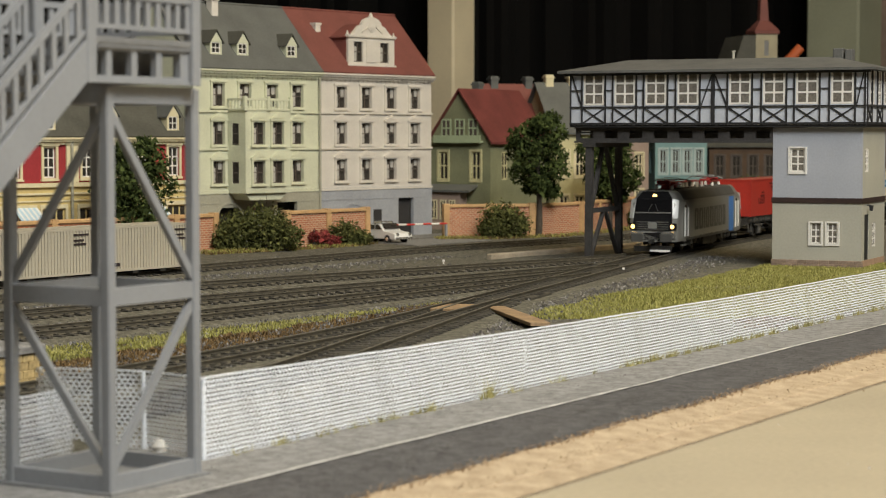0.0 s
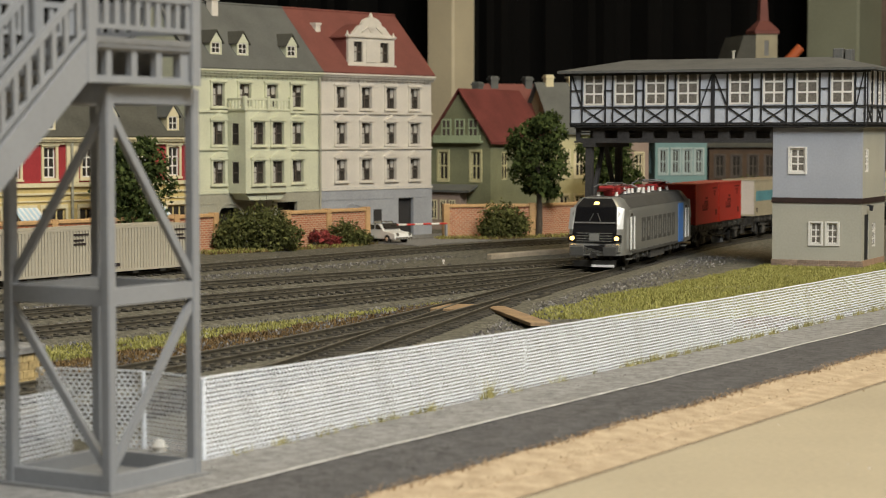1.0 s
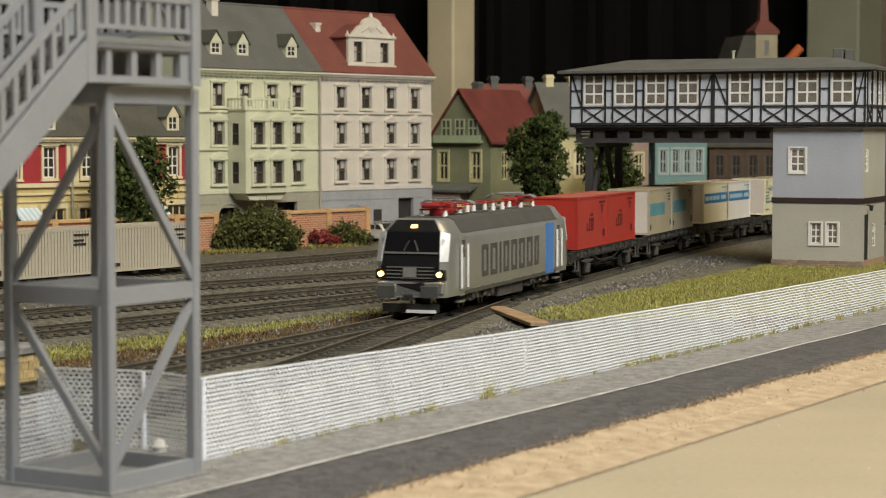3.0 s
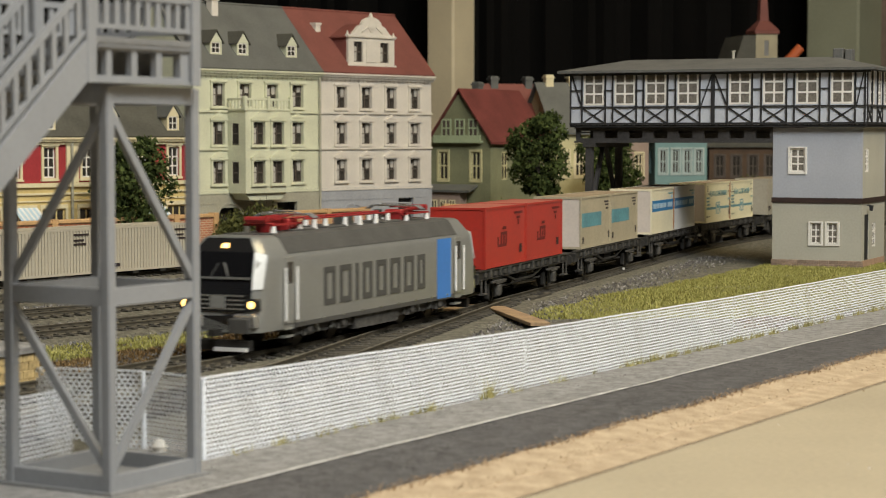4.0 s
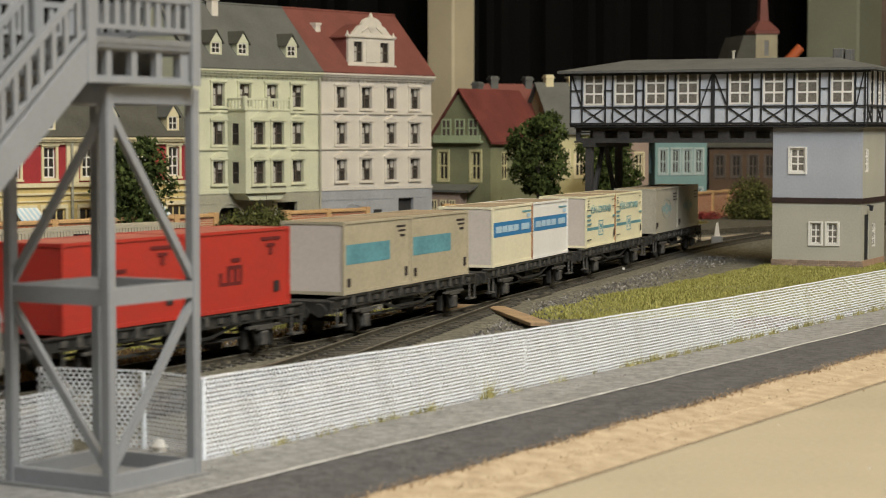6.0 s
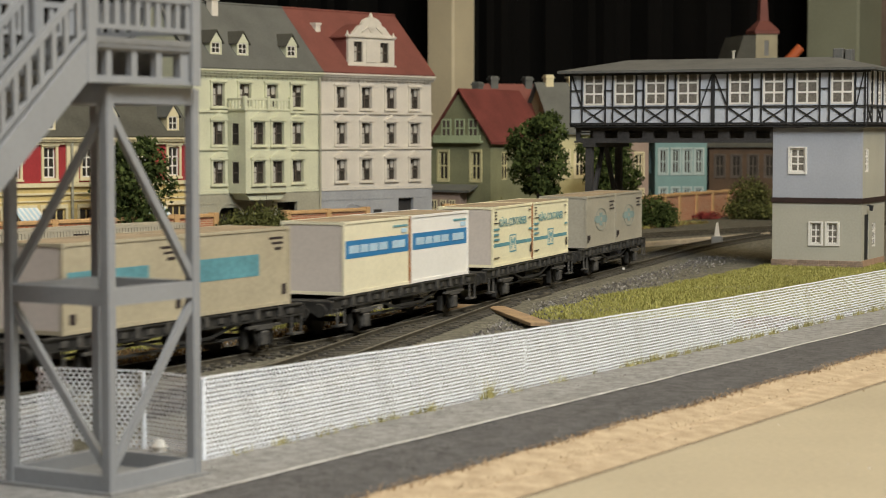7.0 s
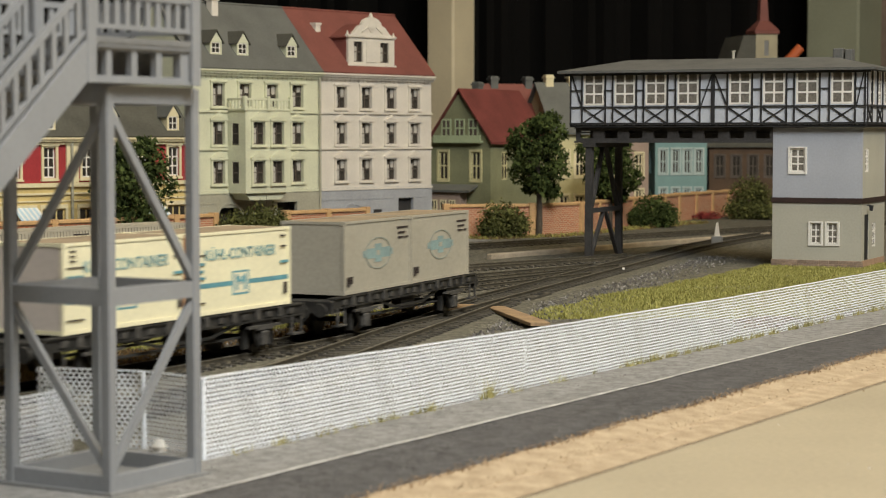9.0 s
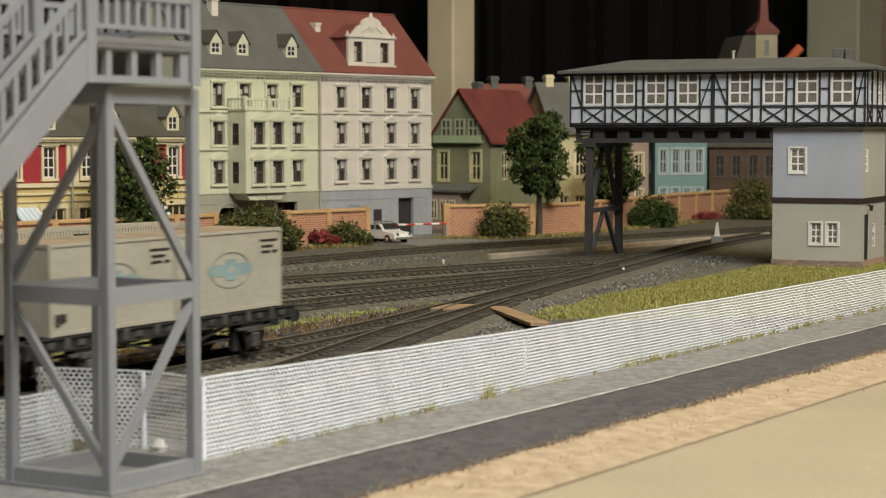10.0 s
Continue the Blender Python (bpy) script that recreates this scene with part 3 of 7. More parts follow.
# ---- stair tower of a footbridge, close to the camera ----
def stair_tower():
    heading = math.degrees(math.atan2(503.9 - 475.8, -62.9 + 79.7))
    t = thing("stair_tower", mm(-79.7, 475.8, -5.0, 0, 0, heading), "grey plastic footbridge stair tower with braced legs and a railing", "stair tower")
    w, d, h = 32.5, 31.0, 97.5
    c = 2.9
    legs = [(0, 0), (w, 0), (w, d), (0, d)]
    for x, y in legs:
        part("leg", Geo().chamfer(x - c / 2, x + c / 2, y - c / 2, y + c / 2, 0, h, 0.4), "tower", t)
    for z in (2.2, 47.2, h - 2.0):
        for (x0, y0), (x1, y1) in zip(legs, legs[1:] + legs[:1]):
            part("crossbeam", Geo().beam((x0, y0, z), (x1, y1, z), 2.2, 4.2), "tower", t)
    for x1, y1 in ((w, 0), (0, d)):
        part("brace", Geo().beam((0, 0, h - 5), (x1, y1, 49.5), 1.6, 2.0), "tower", t)
        part("brace", Geo().beam((x1, y1, 45), (0, 0, 5), 1.6, 2.0), "tower", t)
    # deck with a holed edge girder
    for y in (-3.0, d + 1.0):
        g = Geo().holed(-10, w - 3, 0, 8.8, [(-9, -3.4, 1.4, 7.2)] + [(-1.4 + i * 9.3, 5.7 + i * 9.3, 1.4, 7.2) for i in range(3)], y, y + 1.8)
        part("edge_girder", g, "tower", t, at=mm(0, 0, h + 1.0))
        part("girder_lip", Geo().box(-10.5, w - 2.5, y - 0.7, y + 2.4, h + 9.0, h + 9.9).box(-10.5, w - 2.5, y - 0.7, y + 2.4, h + 0.6, h + 1.4), "tower", t)
    # added plate, so that the girder openings look dark inside
    part("added_dark_plate", Geo().box(-8, w - 4, 6, 7.2, h + 1.2, h + 9.4), "tower_deck", t, "added dark plate that shades the girder openings")
    for x in (-8.2, w - 3):
        part("edge_girder", Geo().holed(0, d, 0, 8.8, [(2 + i * 10, 9 + i * 10, 1.8, 6.9) for i in range(3)], 0, 1.8), "tower", t, at=mm(x, 0, h + 1.0, 0, 0, 90))
    part("deck", Geo().box(-10.5, w - 2, -4, d + 4, h + 9.9, h + 11.4), "tower_deck", t)
    for y in (-3.2, d + 3.2):
        r = part("railing", Geo().box(-10, w - 3, y - 0.6, y + 0.6, h + 13.2, h + 14.4).box(-10, w - 3, y - 0.7, y + 0.7, h + 20.5, h + 22), "tower", t)
        for i in range(10):
            x = -7.6 + i * 3.8
            part("baluster", Geo().box(x - 0.85, x + 0.85, y - 0.4, y + 0.4, h + 13.5, h + 21), "tower", r)
    r = part("railing", Geo().box(w - 3.6, w - 2.4, -3, d + 3, h + 13.2, h + 14.4).box(w - 3.6, w - 2.4, -3, d + 3, h + 20.5, h + 22), "tower", t)
    for i in range(9):
        y = 0.5 + i * 3.8
        part("baluster", Geo().box(w - 3.4, w - 2.6, y - 0.85, y + 0.85, h + 13.5, h + 21), "tower", r)
    for x, y in ((w - 3.4, -3), (w - 3.4, d + 3), (-10, -3), (-10, d + 3), (-10, 13)):
        part("railing_post", Geo().chamfer(x - 1.7, x + 1.7, y - 1.5, y + 1.5, h + 0.5, h + 22.6, 0.3), "tower", t)
    # flight of stairs going down beyond the left edge of the view
    fall, run = 77.0, 90.0
    for y in (-3.2, 13.0):
        part("stringer", Geo().slab([(-11, y - 1.0, h + 10.6), (-11, y + 1.0, h + 10.6), (-11 - run, y + 1.0, h + 10.6 - fall), (-11 - run, y - 1.0, h + 10.6 - fall)], (0, 0, -9.5)), "tower", t)
        r = part("stair_rail", Geo().slab([(-11, y - 0.7, h + 24), (-11, y + 0.7, h + 24), (-11 - run, y + 0.7, h + 24 - fall), (-11 - run, y - 0.7, h + 24 - fall)], (0, 0, -2.0)), "tower", t)
        part("stair_rail", Geo().slab([(-11, y - 0.6, h + 13.2), (-11, y + 0.6, h + 13.2), (-11 - run, y + 0.6, h + 13.2 - fall), (-11 - run, y - 0.6, h + 13.2 - fall)], (0, 0, -1.2)), "tower", t)
        for i in range(21):
            x = -13.5 - i * 4.2
            z = h + 10.6 + (x + 11) * fall / run
            part("baluster", Geo().box(x - 0.8, x + 0.8, y - 0.4, y + 0.4, z + 1.6, z + 12.6), "tower", r)
    for i in range(20):
        x = -13 - i * 4.4
        z = h + 8.5 + (x + 11) * fall / run
        part("tread", Geo().box(x - 3.0, x + 2.0, -2.2, 12.0, z - 1, z), "tower_deck", t)
    part("stair_support", Geo().chamfer(-11 - run, -8 - run, -3, 13, 0, h + 4 - fall, 0.5), "tower", t)
    part("base_pad", Geo().box(-3, w + 3, -3, d + 3, -1.0, 0.6), "tower_deck", t)


# ---- windows ----
WINDOWS = {}


def window(parent, x, z, w, h, y, bars=(1, 2), frame_mat="white", pane_mat="glass", name="window", bar=0.7, side=0):
    """A framed window set into an opening; x, z: its lower left corner, y: the depth of its frame."""
    key = (round(w, 1), round(h, 1), bars, frame_mat, bar, pane_mat)
    if key not in WINDOWS:
        g = Geo().holed(0, w, 0, h, [(bar + i * (w - bar) / bars[0], (i + 1) * (w - bar) / bars[0], bar + k * (h - bar) / bars[1], (k + 1) * (h - bar) / bars[1])
                                     for i in range(bars[0]) for k in range(bars[1])], 0, 0.6)
        pane = Geo().box(0.1, w - 0.1, 0.35, 0.5, 0.1, h - 0.1)
        WINDOWS[key] = (g.mesh("window"), pane.mesh("pane"))
    me, pane = WINDOWS[key]
    ob = part(name, me, frame_mat, parent, at=mm(x, y, z, 0, 0, side))
    part("pane", pane, pane_mat, ob)
    return ob


# ---- signal box that bridges the tracks ----
def signal_box():
    t = thing("signal_box", mm(216.6, 1317.0, -4.0, 0, 0, -25.0), "half-timbered bridge signal box on a grey rendered tower", "signal box")
    w, d = 59.0, 66.0
    # tower: front wall with openings
    H, H0, HB = 90.5, 4.2, 43.0
    front = [(25.5, 32.5, 15.0, 28.5), (36.5, 43.5, 15.0, 28.5)]
    up = [(11.6, 21.6, 61.5, 77.0)]
    part("lower_wall", Geo().holed(0, w, H0, HB, front), "render_beige", t)
    part("back_wall", Geo().box(0, w, d - 2.5, d, H0, HB), "render_beige", t)
    part("upper_wall", Geo().holed(0, w, HB, H, up), "render_blue", t)
    part("back_wall", Geo().box(0, w, d - 2.5, d, HB, H), "render_blue", t)
    low = part("gable_wall", Geo().holed(2.5, d - 2.5, H0 - 4, HB, [(8.0, 20.5, H0 - 4.0, 34.0), (30, 40, 12, 28)], 0, 2.5).holed(2.5, d - 2.5, HB, H, [(9, 18, 61.5, 77)], 0, 2.5), "render_beige", t, at=mm(w, 0, 0, 0, 0, 90))
    part("gable_wall", Geo().holed(2.5, d - 2.5, H0, H, []), "render_beige", t, at=mm(2.5, 0, 0, 0, 0, 90))
    part("door", Geo().box(8, 20.5, 0.6, 1.4, H0 - 4, 34), "timber", t, "dark wooden door", at=mm(w, 0, 0, 0, 0, 90))
    for x0, x1, z0, z1 in front:
        window(t, x0 + 0.1, z0 + 0.1, x1 - x0 - 0.2, z1 - z0 - 0.2, 0.5, (2, 3), pane_mat="pane_grey", bar=0.8)
    window(t, 11.7, 61.6, 9.8, 15.3, 0.3, (2, 3), pane_mat="pane_grey", bar=1.0)
    window(t, 0, 61.6, 8.8, 15.3, 0, (2, 3), pane_mat="pane_grey", bar=1.0).matrix_basis = mm(w - 0.3, 9.1, 61.6, 0, 0, 90)
    window(t, 0, 12.0, 9.8, 15.8, 0, (2, 3), pane_mat="pane_grey", bar=1.0).matrix_basis = mm(w - 0.3, 30.1, 12.1, 0, 0, 90)
    for x0, x1, z0, z1 in front + up:
        part("window_surround", Geo().holed(x0 - 1.3, x1 + 1.3, z0 - 1.3, z1 + 1.0, [(x0, x1, z0, z1)], -0.7, 0.1), "white", t)
    part("brown_band", Geo().box(-0.6, w + 0.6, -0.6, d + 0.6, HB - 1.6, HB + 1.8), "brown", t)
    part("lamp_bracket", Geo().tube((w + 0.2, 14, 40), (w + 3, 14, 40), 0.4).tube((w + 3, 14, 40), (w + 3, 14, 36.5), 1.6, 1.0), "timber", t)
    # plinth stones
    me = {}
    for row in range(2):
        x = -0.8
        while x < w + 0.5:
            L = random.choice((6.5, 8.0, 10.0))
            L = min(L, w + 0.8 - x)
            key = round(L, 1)
            me.setdefault(key, Geo().chamfer(0.12, L - 0.12, 0, 3, 0.1, 2.35, 0.2).mesh("plinth_stone"))
            part("plinth_stone", me[key], "stone", t, at=mm(x, -0.9 - random.uniform(0, 0.25), row * 2.45 - 0.6))
            x += L
    part("plinth", Geo().box(-0.3, w + 0.3, -0.2, d, -1, H0), "mortar", t)
    # bridge body: from beyond the tracks to the tower's outer wall
    x0, x1, z0, z1 = -141.3, w + 3.4, H + 2.0, H + 38.5
    y0, y1 = -4.5, d + 2
    bays = [-136.2, -114.0, -92.0, -69.5, -33.8, -10.8, 11.2, 34.3]
    ww, wh, wz = 14.9, 22.5, z0 + 13.2
    holes = [(b + 5, b + 5 + ww, wz, wz + wh) for b in bays]
    part("infill_wall", Geo().holed(x0, x1, z0, z1, holes, y0, y0 + 2.2), "infill", t)
    part("infill_wall", Geo().holed(x0, x1, z0, z1, [], y1 - 2.2, y1), "infill", t)
    part("end_wall", Geo().box(x0, x0 + 2.2, y0 + 2.2, y1 - 2.2, z0, z1), "infill", t)
    part("end_wall", Geo().holed(y0 + 2.2, y1 - 2.2, z0, z1, [(6, 17, wz, wz + wh), (26, 37, wz, wz + wh), (46, 57, wz, wz + wh)], 0, 2.2), "infill", t, at=mm(x1, 0, 0, 0, 0, 90))
    for a in (6, 26, 46):
        window(t, 0, 0, 10.8, wh - 0.2, 0, (2, 3), pane_mat="pane_grey", bar=1.1).matrix_basis = mm(x1 + 0.1, a + 0.1, wz + 0.1, 0, 0, 90)
    part("bridge_floor", Geo().box(x0, x1, y0, y1, z0 - 1.5, z0), "timber", t)
    for b in bays:
        window(t, b + 5.1, wz + 0.1, ww - 0.2, wh - 0.2, y0 - 0.2, (2, 3), pane_mat="pane_grey", bar=1.25)
    yb = y0 - 0.45
    rail = wz - 1.2

    def timber(a, c, wd=1.2):
        part("timber_beam", Geo().beam((a[0], yb, a[1]), (c[0], yb, c[1]), 0.9, wd * 0.72, (0, 0, 1) if abs(a[0] - c[0]) > abs(a[1] - c[1]) * 0.05 else (1, 0, 0)), "timber", t)
    timber((x0, z0 + 0.8), (x1, z0 + 0.8), 1.9)
    timber((x0, rail), (x1, rail), 1.5)
    timber((x0, z1 - 0.9), (x1, z1 - 0.9), 2.0)
    posts = [x0 + 0.8, x1 - 0.8, -39.6]
    for b in bays:
        posts += [b + 4.0, b + 6 + ww]
    for p in posts:
        part("timber_post", Geo().box(p - (1.2 if p == -39.6 else 0.48), p + (1.2 if p == -39.6 else 0.48), yb - 0.55, yb + 0.4, z0, z1), "timber", t)
    for b in bays:
        timber((b + 4.4, z0 + 1.2), (b + 5.6 + ww, rail - 0.5), 1.0)
        timber((b + 4.4, rail - 0.5), (b + 5.6 + ww, z0 + 1.2), 1.0)
    mid = wz + wh * 0.45
    edges = [(bays[i] + 6 + ww, bays[i + 1] + 4) for i in range(len(bays) - 1) if i != 3]
    edges += [(x0, bays[0] + 4), (bays[3] + 6 + ww, -39.6), (-39.6, bays[4] + 4), (bays[-1] + 6 + ww, x1)]
    for a, c in edges:
        timber((a, mid), (c, mid), 1.0)
    timber((x0 + 1.5, z1 - 2), (bays[0] + 3.6, rail + 1), 1.0)
    timber((bays[3] + 7 + ww, rail + 1), (-40.1, z1 - 2), 1.0)
    timber((-39.1, z1 - 2), (bays[4] + 3.6, rail + 1), 1.0)
    timber((bays[-1] + 7 + ww, rail + 1), (x1 - 1.5, z1 - 2), 1.0)
    for yy in (y0 + 1, 10, 24.5, 40, y1 - 1):
        part("timber_post", Geo().box(x1 - 0.1, x1 + 0.7, yy - 0.8, yy + 0.8, z0, z1), "timber", t)
    for zz in (z0 + 0.8, rail, z1 - 0.9):
        part("timber_beam", Geo().box(x1 - 0.1, x1 + 0.85, y0, y1, zz - 0.8, zz + 0.8), "timber", t)
    for a, c in ((y0 + 1, 10), (24.5, 40)):
        part("timber_beam", Geo().beam((x1 + 0.3, a, z0 + 1), (x1 + 0.3, c, rail), 0.9, 1.2).beam((x1 + 0.3, a, rail), (x1 + 0.3, c, z0 + 1), 0.9, 1.2), "timber", t)
    # low hipped roof with eaves
    e, ex, rz = 6.0, 7.0, z1 + 8.5
    yc = (y0 + y1) / 2
    g = Geo()
    A = [(x0 - ex, y0 - e, z1), (x1 + ex, y0 - e, z1), (x1 + ex, y1 + e, z1), (x0 - ex, y1 + e, z1)]
    R = [(x0 + 30, yc, rz), (x1 - 30, yc, rz)]
    B = [(p[0], p[1], p[2] - 1.6) for p in A]
    g.add(A + R + B, [(0, 1, 5, 4), (1, 2, 5), (2, 3, 4, 5), (3, 0, 4), (6, 9, 8, 7), (0, 6, 7, 1), (1, 7, 8, 2), (2, 8, 9, 3), (3, 9, 6, 0)])
    roof = part("roof", g, "slate", t, "shallow grey felt roof")
    part("fascia", Geo().box(x0 - 3, x1 + 3, y0 - 3.5, y0 - 1.2, z1 - 3.2, z1 - 1.4), "timber", t)
    part("chimney", Geo().chamfer(32, 39, yc - 4, yc + 4, rz - 4, rz + 5.4, 0.5).chamfer(40, 45, yc - 4, yc + 4, rz - 4, rz + 4.8, 0.5), "slate", roof)
    part("vent_pipe", Geo().tube((-37, yc, rz - 2), (-37, yc, rz + 4.5), 1.0).tube((-37, yc, rz + 4.5), (-37, yc, rz + 5.2), 1.6), "render_beige", roof)
    # lattice girder under the bridge, and its trestle beyond the tracks
    for y in (y0 + 4, y1 - 4):
        n = 8
        L = 141.3
        g = Geo().holed(-L + 3, 0, 0, 9.6, [(-L + 6 + i * L / n, -L + i * L / n + L / n - 2.0, 2.2, 7.2) for i in range(n)], y, y + 2.0)
        part("girder", g, "trestle", t, at=mm(0, 0, z0 - 11.2))
        part("girder_flange", Geo().box(-L + 2, 0, y - 1, y + 3, z0 - 12.0, z0 - 10.8).box(-L + 2, 0, y - 1, y + 3, z0 - 2.4, z0 - 1.6), "trestle", t)
    # added backing plate: keeps the girder holes dark instead of see-through
    part("added_girder_backing", Geo().box(-138, 0, 26, 27, z0 - 11, z0 - 2), "trestle", t)
    part("girder_soffit", Geo().box(-138, 0, y0 + 8, y1 - 8, z0 - 5.5, z0 - 4.5), "timber", t)
    zt = z0 - 12.0
    xa, ya, yb2 = -128.5, y0 + 5, y1 - 10
    ym = (ya + yb2) / 2
    for y in (ya, yb2):
        part("trestle_leg", Geo().beam((xa, y + (-1.5 if y == ya else 1.5), 0.3), (xa, y, zt), 4.6, 4.2, (0, 1, 0)), "trestle", t)
        part("footing", Geo().chamfer(xa - 4, xa + 4, y - 4.5, y + 4.5, -1.0, 1.4, 0.4), "stone", t)
    part("trestle_beam", Geo().beam((xa, ya, 34), (xa, yb2, 34), 3.4, 3.2), "trestle", t)
    part("trestle_cap", Geo().box(xa - 4, xa + 5, y0 + 2, y1 - 2, zt - 3, zt), "trestle", t)
    for y in (ya + 3, yb2 - 3):
        part("trestle_brace", Geo().beam((xa, y, 36), (xa, ym + (-3 if y < ym else 3), zt - 3), 2.4, 2.8, (1, 0, 0)), "trestle", t)
        part("trestle_brace", Geo().beam((xa, y, 3), (xa, ym + (-2 if y < ym else 2), 33), 2.2, 2.6, (1, 0, 0)), "trestle", t)


# ---- tall houses ----
def surround(parent, x, z, w, h, crown, mat, y=0.0):
    """Moulded frame, sill and a small pediment round an opening."""
    part("window_surround", Geo().holed(x - 2.0, x + w + 2.0, z - 0.9, z + h + 1.0, [(x, x + w, z, z + h)], y - 1.1, y + 0.2), mat, parent)
    part("window_sill", Geo().box(x - 2.6, x + w + 2.6, y - 1.8, y + 0.2, z - 2.2, z - 0.9), mat, parent)
    part("window_cap", Geo().box(x - 2.8, x + w + 2.8, y - 1.9, y + 0.2, z + h + 1.0, z + h + 2.4), mat, parent)
    if crown:
        m, zc = x + w / 2, z + h + 2.4
        part("window_pediment", Geo().prism([(x - 3.0, zc), (x + w + 3.0, zc), (m, zc + 5.4)], y - 1.3, y + 0.2), mat, parent)
        part("pediment_relief", Geo().prism([(x + 0.6, zc + 0.8), (x + w - 0.6, zc + 0.8), (m, zc + 3.7)], y - 1.7, y - 1.2), mat, parent)


def cornice(parent, x0, x1, z, mat):
    g = Geo().box(x0, x1, -2.2, 0.5, z - 2.0, z).box(x0, x1, -4.0, 0.5, z, z + 1.6).box(x0, x1, -5.2, 0.5, z + 1.6, z + 3.0)
    k = int((x1 - x0) / 4.6)
    for i in range(k):
        a = x0 + (i + 0.5) * (x1 - x0) / k
        g.box(a - 0.7, a + 0.7, -2.9, 0, z - 0.9, z + 0.4)
    return part("cornice", g, mat, parent)


def dormer(parent, x, z, y, w, h, wall, roofmat):
    d = part("dormer", Geo().holed(0, w, 0, h, [(1.6, w - 1.6, 2.0, h - 1.0)], 0, 1.4)
             .prism([(-0.0, h), (w, h), (w / 2, h + w * 0.6)], 0, 1.4).box(0, 1, 1.4, 16, 0, h).box(w - 1, w, 1.4, 16, 0, h), wall, parent, at=mm(x, y, z))
    m = w / 2
    part("dormer_roof", Geo().slab([(-1.6, -1.4, h - 1.2), (m, -1.4, h + w * 0.72), (m, 18, h + w * 0.72), (-1.6, 18, h - 1.2)], (0, 0, -0.9))
         .slab([(m, -1.4, h + w * 0.72), (w + 1.6, -1.4, h - 1.2), (w + 1.6, 18, h - 1.2), (m, 18, h + w * 0.72)], (0, 0, -0.9)), roofmat, d)
    window(d, 1.7, 2.1, w - 3.4, h - 3.2, 0.4, (2, 2), bar=0.6)
    return d


def tall_house(at, wall, base, roofmat, green, label):
    t = thing("town_house", at, label, "house", "tall town houses")
    W, D, ZE, ZR = 140.5, 87.0, 139.0, 193.0
    cols = [26.0, 55.0, 85.0, 114.0] if green else [24.6, 55.6, 87.0, 118.0]
    rows = [49.0, 79.5, 109.5]
    ww, wh = 12.6, 17.6
    holes = []
    for r, z in enumerate(rows):
        for i, c in enumerate(cols):
            if green and r < 2 and i in (1, 2):
                continue
            holes.append((c - ww / 2, c + ww / 2, z, z + wh))
    ground_holes = [(26, 52, 0, 26), (96, 116, 0, 34)] if not green else [(24, 50, 8, 30), (90, 113, 20, 34)]
    fw = part("facade_wall", Geo().holed(0, W, 43, ZE, holes), wall, t)
    part("base_wall", Geo().holed(0, W, 0, 43, ground_holes, -0.8, 2.4), base, t)
    part("side_wall", Geo().prism([(2.5, 0), (D, 0), (D, ZE), (D / 2, ZR - 1.5), (2.5, ZE)], 0, 2.5), wall, t, at=mm(2.5, 0, 0, 0, 0, 90))
    part("side_wall", Geo().prism([(2.5, 0), (D, 0), (D, ZE), (D / 2, ZR - 1.5), (2.5, ZE)], 0, 2.5), wall, t, at=mm(W, 0, 0, 0, 0, 90))
    part("back_wall", Geo().box(2.5, W - 2.5, D - 2.5, D, 0, ZE), wall, t)
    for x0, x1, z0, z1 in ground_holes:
        # a near-black sheet behind each opening stands in for the shade indoors
        part("doorway_shade_sheet", Geo().box(x0 - 1, x1 + 1, 9, 9.5, z0, z1 + 1), "dark", t)
    # arch over the first opening
    x0, x1, _, z1 = ground_holes[0]
    g = Geo()
    m, r = (x0 + x1) / 2, (x1 - x0) / 2
    for i in range(12):
        a0, a1 = math.pi * i / 12, math.pi * (i + 1) / 12
        g.add([(m - r * 1.12 * math.cos(a), y, z1 - 6 + r * k * 0.72 * math.sin(a)) for y in (-1.6, 0.5) for a, k in ((a0, 1.12), (a1, 1.12))]
              + [(m - r * 0.93 * math.cos(a), y, z1 - 6 + r * 0.93 * 0.72 * math.sin(a)) for y in (-1.6, 0.5) for a in (a0, a1)],
              [(0, 1, 5, 4), (0, 2, 3, 1), (4, 5, 7, 6), (2, 6, 7, 3)])
    part("door_arch", g, base, t)
    if not green:
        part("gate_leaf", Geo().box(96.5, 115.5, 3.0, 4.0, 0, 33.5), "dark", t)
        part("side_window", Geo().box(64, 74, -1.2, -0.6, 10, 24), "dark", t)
        part("house_door", Geo().box(27, 51, 3.0, 4.0, 0, 25.5), "brown", t)
    for z in (13, 23, 33):
        part("base_joint", Geo().box(0.5, ground_holes[0][0] - 1 if z < 26 else W - 0.5, -1.1, -0.7, z, z + 0.9), base, t)
    for x0, x1, z0, z1 in holes:
        window(fw, x0 + 0.1, z0 + 0.1, x1 - x0 - 0.2, z1 - z0 - 0.2, 1.7, (2, 2), "frame_brown", bar=0.7)
        part("window_curtain", Geo().box(x0 + 0.9, x0 + ww * random.uniform(0.3, 0.5), 1.9, 2.0, z0 + 0.8, z1 - random.uniform(3.0, 7.0)).box(x0 + ww * 0.62, x1 - 0.9, 1.9, 2.0, z1 - random.uniform(5, 9), z1 - 0.9), "curtain", fw)
        surround(fw, x0, z0, x1 - x0, z1 - z0, z0 < 100, wall)
    for z in (41.0, 75.0, 104.5):
        part("string_course", Geo().box(-0.3, W + 0.3, -1.4, 0.2, z, z + 1.8), wall, t)
